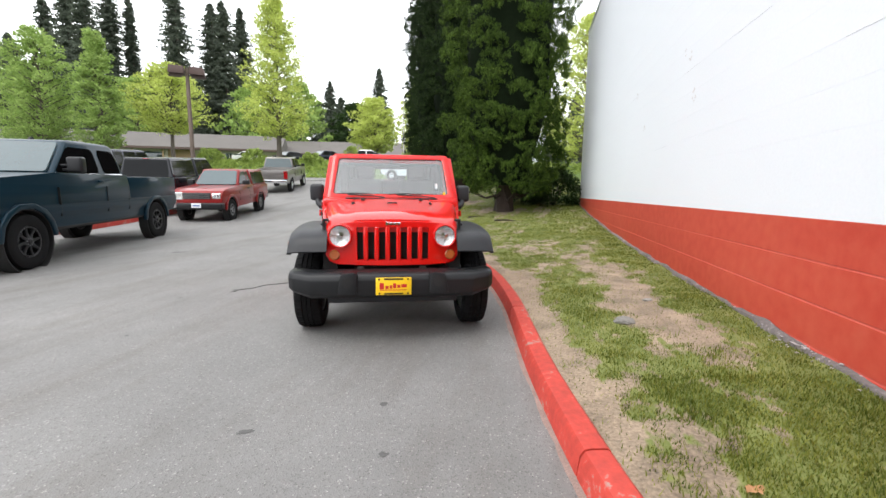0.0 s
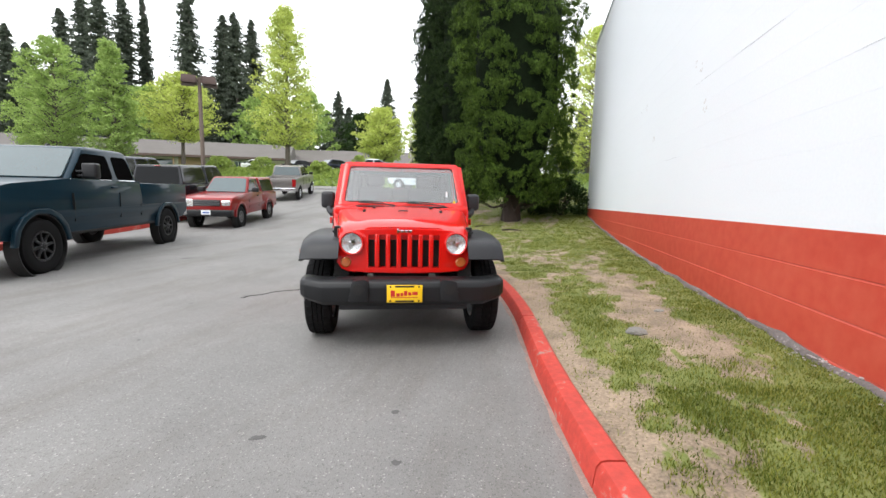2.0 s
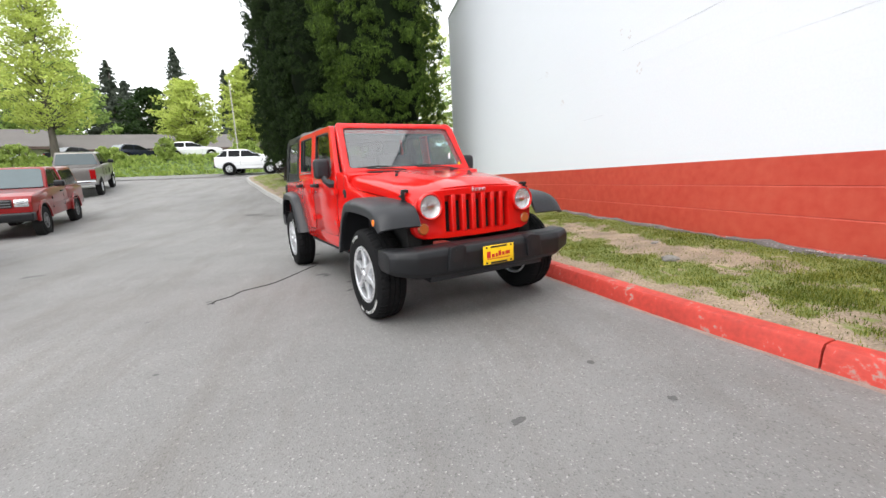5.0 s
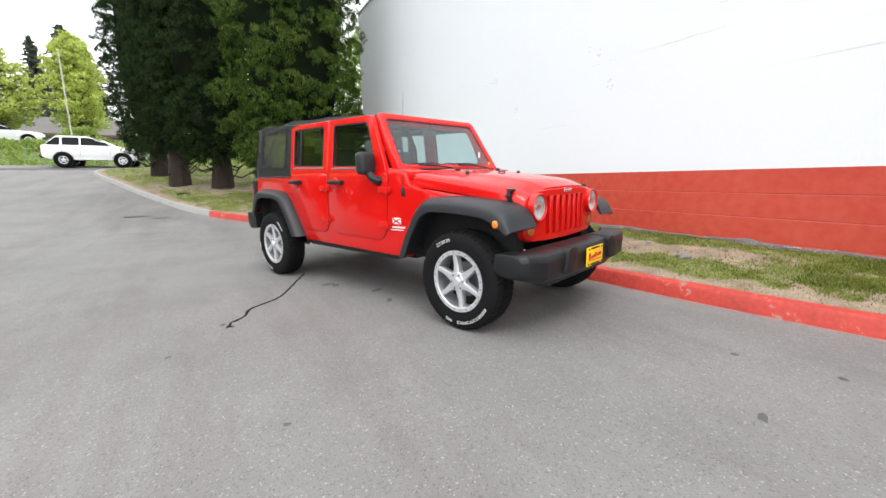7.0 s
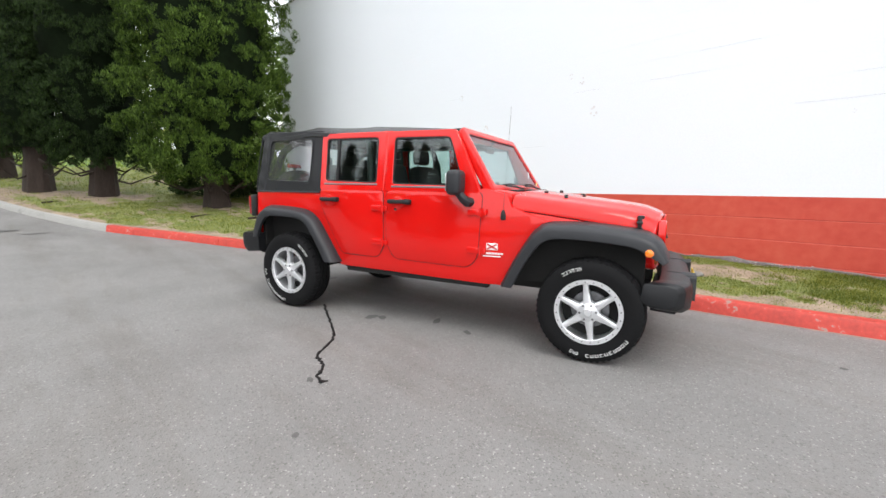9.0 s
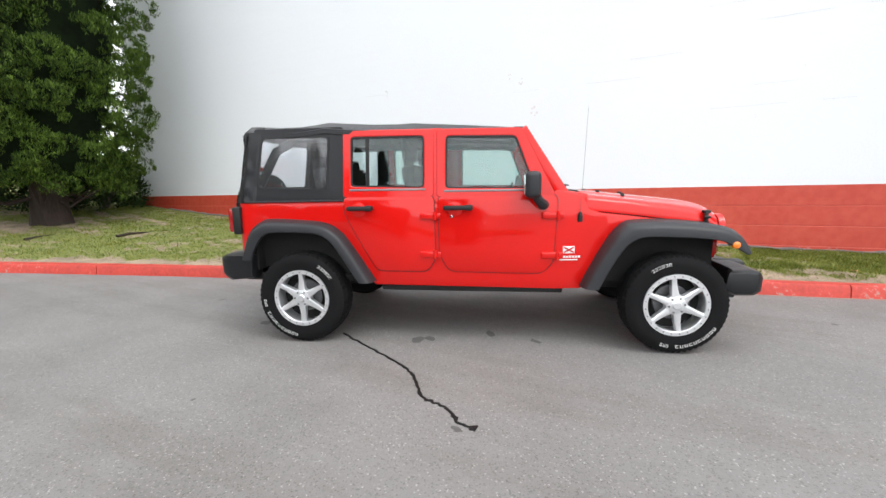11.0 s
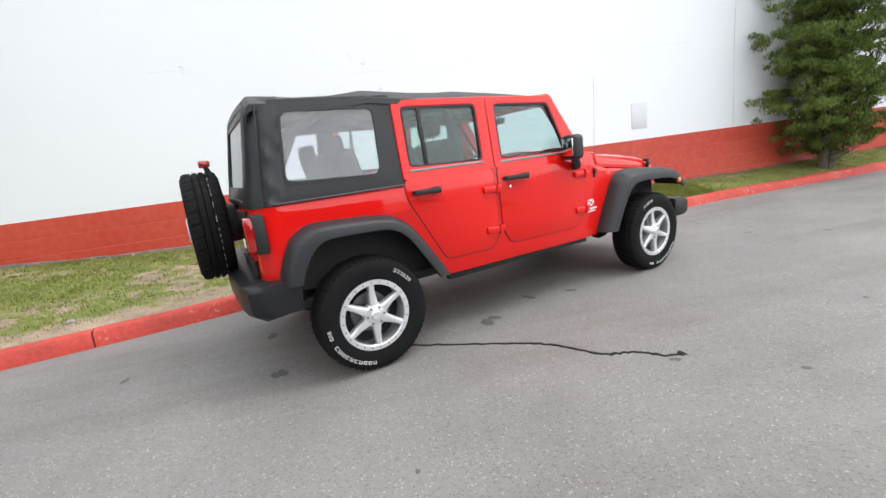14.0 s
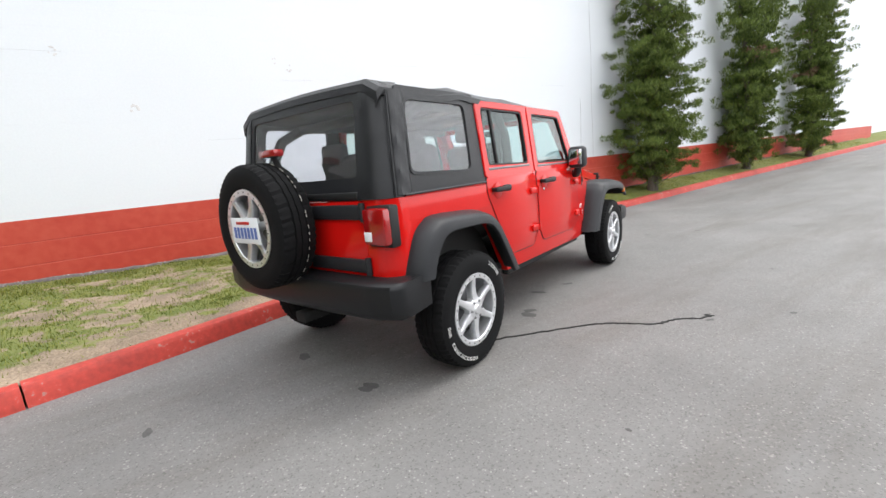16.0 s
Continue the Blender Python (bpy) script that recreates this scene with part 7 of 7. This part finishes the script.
def fir(x, y, z, h, rad, seed, label="tall dark fir at the edge of the woods"):
    rnd = random.Random(seed)
    tree = thing("fir_tree", Matrix.Translation((x, y, z)), label, "tree", "firs in the woods")
    b = trunk_mesh(h * 0.97, 0.45, seed, 0.4, 1.2)
    clumps = []
    n = int(h * 20)
    thin = rnd.uniform(0.75, 1.1)
    for i in range(n):
        t = (i + rnd.random()) / n
        zz = h * (0.06 + 0.94 * t)
        side = 1 + 0.45 * noise.noise((t * 9, seed * 3.1, 0))
        r = (0.66 * rad * thin * (1 - t) ** 0.60 + 0.10) * side * rnd.choice((0.4, 0.65, 0.85, 1.0, 1.0, 1.2))
        a = rnd.uniform(0, 6.2832)
        p0 = Vector((0, 0, zz))
        p1 = Vector((r * math.cos(a), r * math.sin(a), zz - 0.22 * r + rnd.uniform(-0.25, 0.25)))
        for f in (0.3, 0.55, 0.78, 0.97):
            leaf_cloud(clumps, p0.lerp(p1, f), 0.22 + 0.10 * r * (1.1 - 0.7 * f), 6, (0.95 - 0.45 * f) * (1 - 0.35 * t), -0.35, 0.6)
    part("trunk", b, M["bark_grey"], tree)
    leaves("crown", clumps, "fir", tree, slim=0.34, face=True)


def shrub(x, y, z, rx, ry, h, seed, mat, label, name="shrub", leaf=0.075, n=420):
    rnd = random.Random(seed)
    ob = thing(name, Matrix.Translation((x, y, z)), label, "shrub")
    clumps = []
    for _ in range(n):
        a, t = rnd.uniform(0, 6.2832), rnd.random()
        k = math.sin(math.pi * (0.5 + 0.48 * t)) ** 0.5
        k *= rnd.uniform(0.55, 1.0)
        leaf_cloud(clumps, (rx * k * math.cos(a), ry * k * math.sin(a), h * t * 0.92 + 0.05), min(rx, ry, h) * 0.22, 26, leaf, 0.3, 0.8)
    leaves("foliage", clumps, mat, ob, face=True)
    b = bmesh.new()
    for _ in range(7):
        a = rnd.uniform(0, 6.28)
        b = tube([(0, 0, -0.1), (rx * 0.3 * math.cos(a), ry * 0.3 * math.sin(a), h * 0.4), (rx * 0.6 * math.cos(a), ry * 0.6 * math.sin(a), h * 0.8)], [0.03, 0.02, 0.008], 5, b)
    part("stems", b, M["bark_grey"], ob)


def build_plants():
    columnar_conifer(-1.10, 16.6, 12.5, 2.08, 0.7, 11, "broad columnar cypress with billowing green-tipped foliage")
    columnar_conifer(-3.40, 20.1, 13.5, 1.68, 0.95, 12, "broad columnar cypress with shade-darkened foliage and bare lower branches", "conifer_shaded")
    columnar_conifer(-4.92, 21.5, 13.0, 1.16, 1.1, 13, "tall columnar cypress with shade-darkened foliage and a short bare trunk", "conifer_shaded")
    columnar_conifer(-5.85, 25.4, 13.5, 1.38, 0.9, 14, "columnar cypress with shade-darkened foliage behind the others", "conifer_shaded")
    wall_juniper(1.15, -2.35, 7.2, 21, ((0.2, 7.2, 1.35), (-0.4, 4.4, 1.15), (0.55, 3.4, 1.15)), "upright windswept juniper against the white wall")
    wall_juniper(1.15, -7.7, 7.0, 22, ((1.5, 6.4, 0.9), (-1.2, 7.0, 0.9), (0.1, 3.4, 1.3)), "forked juniper with bare leaning stems")
    wall_juniper(1.05, -12.6, 7.4, 23, ((-1.2, 7.4, 1.0), (0.9, 6.0, 1.0), (0.0, 3.4, 1.3)), "upright juniper with bare twigs at its side")
    shrub(0.75, 18.3, lawn_z(0.75, 18.3), 1.25, 0.9, 1.45, 31, "shrub", "low dark green shrub at the building's corner")
    shrub(-0.45, 19.3, lawn_z(-0.45, 19.3), 1.3, 0.9, 1.5, 32, "shrub", "low dark green shrub behind the cypress")

    def up(x, y):
        return road_z(x, y) + bank_z(x, y)
    for x, y, h, rad, base, seed, mat, lab, shape in (
            (-36.1, 38.0, 9.8, 4.0, 3.9, 41, "spring", "yellow-green spring tree with a rounded crown", "round"),
            (-26.8, 42.2, 16.6, 4.1, 3.2, 42, "spring", "tall yellow-green spring tree with a pointed crown", "cone"),
            (-17.4, 45.8, 7.2, 2.7, 1.9, 43, "spring", "small yellow-green spring tree", "round"),
            (-43.5, 31.6, 12.4, 3.2, 3.0, 44, "maple", "mid-green maple with a rounded crown", "round"),
            (-37.9, 32.3, 12.0, 1.9, 2.6, 45, "maple", "narrow mid-green column tree", "column"),
            (-12.6, 46.5, 8.6, 2.1, 1.9, 46, "spring", "yellow-green spring tree behind the cypresses", "round"),
            (4.3, 42.0, 13.0, 4.2, 1.0, 47, "spring", "yellow-green tree beyond the building's corner", "round"),
            (8.5, 38.0, 10.0, 3.4, 1.0, 48, "maple", "green tree beyond the building's corner", "round"),
            (-48.0, 34.0, 10.0, 3.2, 2.0, 49, "maple", "mid-green maple with a rounded crown", "round")):
        broadleaf(x, y, up(x, y), h, rad, base, seed, mat, lab, shape, 0.19, 2.6 if h > 15 else 1.6)
    for x, y, h, rad, seed in ((-52, 74, 16, 7, 51), (-45, 78, 17, 7, 52), (-36, 84, 14, 6, 53), (-70, 66, 16, 7, 54)):
        broadleaf(x, y, 4.0, h, rad, 1.0, seed, "maple" if seed != 53 else "shrub", "broad green tree in front of the woods", "round", 0.6, 1.3, "broad trees before the woods")
    eye = Vector((-0.06, 0.43))
    # firs: sideways slope of the line of sight, rise of the top over the eye, distance, reach
    k = 0
    for side, rise, dist, rad in ((-1.02, 0.37, 88, 4.6), (-0.975, 0.33, 96, 4.2), (-0.89, 0.405, 92, 2.8), (-0.84, 0.44, 88, 3.4), (-0.80, 0.455, 86, 4.8), (-0.745, 0.44, 94, 3.0), (-0.70, 0.43, 98, 2.0),
                                  (-0.60, 0.455, 86, 4.8), (-0.52, 0.395, 94, 3.2), (-0.495, 0.40, 92, 3.6), (-0.455, 0.385, 98, 2.6), (-0.93, 0.27, 112, 6), (-0.87, 0.25, 112, 6), (-0.76, 0.24, 112, 6), (-0.66, 0.22, 112, 5),
                                  (-0.56, 0.24, 112, 5.5), (-0.26, 0.235, 108, 3.0), (-0.285, 0.19, 112, 5), (-0.235, 0.20, 114, 4.5), (-0.19, 0.175, 118, 6), (-0.33, 0.19, 116, 6), (-0.40, 0.2, 116, 6), (-0.14, 0.18, 118, 6),
                                  (-1.08, 0.36, 92, 5), (-1.15, 0.38, 95, 5), (-1.25, 0.35, 96, 5), (-0.03, 0.25, 100, 5), (0.0, 0.22, 104, 5), (0.25, 0.2, 110, 5), (0.3, 0.22, 105, 5),
                                  (-1.4, 0.44, 58, 4.4), (-1.55, 0.50, 54, 4.6), (-1.7, 0.55, 50, 4.4), (-1.85, 0.62, 46, 4.6), (-2.05, 0.66, 42, 4.4), (-2.3, 0.72, 38, 4.6), (-2.6, 0.84, 34, 4.6), (-3.0, 0.94, 30, 4.6), (-3.6, 1.1, 25, 4.6), (-4.6, 1.36, 20, 4.6)):
        x = eye.x + dist * (-0.204 + 0.979 * side)
        y = eye.y + dist * (0.979 + 0.204 * side)
        fir(x, y, 3.4, rise * dist + 1.35 - 3.4, min(rad * 2.6, 9.5), 60 + k)
        k += 1
    for i in range(13):
        side = -1.04 + 0.048 * i
        x, y = eye.x + 104 * (-0.204 + 0.979 * side), eye.y + 104 * (0.979 + 0.204 * side)
        fir(x, y, 3.4, 24 + 7 * noise.noise((i * 1.7, 3, 0)), 9.5, 160 + i)
    fir(-31.0, 112.0, 3.4, 24.0, 8.0, 154)
    fir(-40.0, 108.0, 3.4, 14.0, 9.0, 151)
    fir(-42.5, 116.0, 3.4, 30.0, 8.0, 152)
    fir(-24.5, 114.0, 3.4, 19.0, 6.0, 153)
    # ivy over the bank
    rnd = random.Random(77)
    clumps = []
    for _ in range(3400):
        x, y = rnd.uniform(-62, 10), rnd.uniform(BANK_Y + 0.15, BANK_Y + 4.8)
        if x > -9 and rnd.random() < 0.5:
            continue
        leaf_cloud(clumps, (x, y, up(x, y) + 0.08), 0.34, 9, 0.26, 0.5, 0.5)
    ob = leaves("ivy_bank", clumps, "ivy")
    tagged(ob, "ivy and low green cover on the bank", "ground cover", kind="stuff")
    for x, y, r, h, seed in ((-11.3, 39.6, 1.5, 1.1, 81), (-28, 39.8, 1.6, 1.2, 82), (-21.5, 39.5, 1.2, 0.9, 83), (-33, 39.4, 1.8, 1.2, 84), (-17.5, 39.8, 0.9, 1.6, 85)):
        shrub(x, y, up(x, y), r, r * 0.8, h, seed, "ivy", "clipped green bush on the bank", "bush", 0.2, 70)
    # cut branches lying under the cypresses
    for x, y, turn, ln, seed in ((-2.2, 14.9, 20, 0.9, 91), (-1.2, 13.8, 5, 0.7, 92), (-4.9, 19.0, 35, 0.8, 93)):
        b = tube([(0, 0, 0.03), (ln * 0.4, 0.05, 0.05), (ln, -0.03, 0.03)], [0.03, 0.025, 0.012], 6)
        ob = part("fallen_branch", b, M["bark"])
        ob.matrix_basis = pose(x, y, lawn_z(x, y), 0, 0, turn)
        tagged(ob, "brown fallen branch on the lawn", "branch", "fallen branches")


build_plants()
build_grass()


# ---- buildings, lamp posts and small things ----
def long_building(p0, p1, depth, wall_h, ridge_h, z, label, seed):
    """A long low building with a shingle roof; its front runs from p0 to p1."""
    a, c = Vector((*p0, 0)), Vector((*p1, 0))
    L = (c - a).length
    turn = math.degrees(math.atan2(c.y - a.y, c.x - a.x))
    rnd = random.Random(seed)
    bld = thing("low_building", pose(p0[0], p0[1], z, 0, 0, turn), label, "building")
    part("wall", box(0, L, 0.6, depth, -1.5, wall_h, 0.02), M["siding_light"], bld, smooth=False)
    over = 0.9
    roof = prism([(-over, wall_h - 0.05), (depth / 2, ridge_h), (depth + over, wall_h - 0.05), (depth + over, wall_h - 0.30), (-over, wall_h - 0.30)], -0.6, L + 0.6, "x", 0.0)
    part("roof", roof, M["roof"], bld, smooth=False)
    part("fascia", box(-0.62, L + 0.62, -over - 0.03, -over + 0.02, wall_h - 0.34, wall_h - 0.02), M["lamp_brown"], bld)
    x = 0.8
    while x < L - 4:
        kind = rnd.random()
        if kind < 0.40:
            w = rnd.uniform(2.4, 3.6)
            win = part("window", box(x, x + w, 0.52, 0.62, 0.9, wall_h - 0.5, 0.01), M["frame_white"], bld)
            n = int(w / 0.5)
            for i in range(n):
                part("pane", box(x + 0.06 + i * (w - 0.06) / n, x + (i + 1) * (w - 0.06) / n - 0.02, 0.50, 0.53, 1.0, wall_h - 0.6), M["dark_glass"], win)
        elif kind < 0.7:
            w = rnd.uniform(2.0, 3.5)
            part("wood_panel", box(x, x + w, 0.50, 0.61, -0.5, wall_h - 0.32, 0.01), M["siding"], bld)
        else:
            w = rnd.uniform(2.5, 4.0)
            part("dark_opening", box(x, x + w, 0.50, 0.61, -0.3, wall_h - 0.7, 0.01), M["dark_glass"], bld)
        part("post", box(x + w + 0.1, x + w + 0.28, -0.5, -0.32, -1.5, wall_h - 0.31, 0.01), M["siding"], bld)
        x += w + rnd.uniform(0.5, 1.4)


def lamp_post(x, y, h, label):
    z = road_z(x, y) + bank_z(x, y)
    post = thing("lamp_post", pose(x, y, z, 0, 0, 35), label, "lamp post")
    part("pole", cyl((0, 0, -0.3), (0, 0, h), 0.115, 0.09, 14), M["pole_wood"], post)
    part("cross_arm", box(-0.8, 0.8, -0.05, 0.05, h - 0.22, h - 0.12, 0.01), M["lamp_brown"], post)
    for s in (-1, 1):
        head = part("lamp_head", prism(rounded([(s * 0.12, h - 0.34), (s * 0.82, h - 0.34), (s * 0.78, h + 0.04), (s * 0.12, h + 0.04)], 0.04, 3), -0.34, 0.34, "y", 0.02), M["lamp_brown"], post)
        part("lens", box(min(s * 0.25, s * 0.85), max(s * 0.25, s * 0.85), -0.26, 0.26, h - 0.42, h - 0.402), M["lamp_brown"], head)
    return post


def left_strip():
    """The kerbed grass strip that the parked pickups stand along."""
    f, r = Vector((-0.345, 0.939, 0)), Vector((0.939, 0.345, 0))
    o = Vector((-10.95, 7.0, 0))
    verts, faces = [], []
    n = 26
    prof = ((0.0, -0.05), (0.015, 0.13), (0.05, 0.15), (0.16, 0.15), (0.165, 0.12))
    kerb = thing("kerb_strip", Matrix(), "red painted kerb of the grass strip", "kerb", kind="structure")
    for k in range(6):
        b = bmesh.new()
        rows = []
        for i in range(5):
            s = -7 + (k + i / 4 * 0.995) * 3.0
            p = o + f * s
            rows.append([b.verts.new((p.x - r.x * u, p.y - r.y * u, road_z(p.x, p.y) + v)) for u, v in prof])
        for r0, r1 in zip(rows, rows[1:]):
            for i in range(len(prof) - 1):
                b.faces.new((r0[i], r0[i + 1], r1[i + 1], r1[i]))
        bmesh.ops.recalc_face_normals(b, faces=b.faces)
        part("kerb_stone", b, M["kerb_red"], kerb)
    for i in range(n + 1):
        s = -7 + 18 * i / n
        for j in range(5):
            p = o + f * s - r * (0.15 + 1.3 * j / 4)
            verts.append((p.x, p.y, road_z(p.x, p.y) + 0.13 + 0.02 * noise.noise((s, j, 0))))
    for i in range(n):
        for j in range(4):
            k = i * 5 + j
            faces.append((k, k + 1, k + 6, k + 5))
    ob = raw("grass_strip", verts, faces, M["far_ground"], smooth=True)
    tagged(ob, "narrow mown grass strip between parking rows", "lawn", kind="structure")
    rnd = random.Random(15)
    clumps = []
    for _ in range(2600):
        p = o + f * rnd.uniform(-6, 10) - r * rnd.uniform(0.2, 1.4)
        leaf_cloud(clumps, (p.x, p.y, road_z(p.x, p.y) + 0.15), 0.05, 4, 0.07, 0.9, 0.5)
    tagged(leaves("strip_grass", clumps, "grass"), "short green grass on the strip", "grass", kind="stuff")


long_building((-78.0, 42.0), (-39.0, 61.0), 11, 3.1, 5.7, 3.75, "long low building with brown shingle roof and pale walls", 1)
long_building((-42.0, 66.0), (-8.0, 75.0), 12, 3.1, 5.7, 3.75, "low brown-roofed building behind the parked cars", 2)
lamp_post(-17.8, 20.2, 6.6, "brown wooden lamp post with two box lamp heads")
left_strip()
pole = thing("utility_pole", Matrix.Translation((-11.2, 36.6, 2.0)), "thin grey utility pole beside the street", "pole")
part("shaft", cyl((0, 0, -0.3), (0, 0, 7.0), 0.045, 0.035, 10), M["siding_light"], pole)
rock("stone", 0.765, 4.25, lawn_z(0.765, 4.25) + 0.015, 0.088, "flat grey stone lying in the lawn", 0.36, 3)
rock("stone", 1.12, 4.95, lawn_z(1.12, 4.95), 0.045, "small pale stone on bare soil", 0.5, 4)
rock("stone", -1.25, 9.9, lawn_z(-1.25, 9.9), 0.06, "small pale stone on the lawn", 0.45, 5)
b = bmesh.new()
rows = []
for i in range(7):
    t = i / 6
    w = 0.035 * math.sin(math.pi * (0.08 + 0.9 * t)) * (1.3 if i % 2 else 0.8)
    rows.append([b.verts.new((0.12 * t, o * w, 0.012 + 0.012 * abs(o) + 0.008 * math.sin(t * 7))) for o in (-1, 0, 1)])
for r0, r1 in zip(rows, rows[1:]):
    for i in range(2):
        b.faces.new((r0[i], r0[i + 1], r1[i + 1], r1[i]))
leaf_ob = part("dry_leaf", b, M["dead_leaf"])
leaf_ob.matrix_basis = pose(0.80, 2.14, lawn_z(0.80, 2.14) + 0.012, 0, 0, 30) @ Matrix.Scale(0.72, 4)
tagged(leaf_ob, "dry brown leaf on the grass", "leaf")
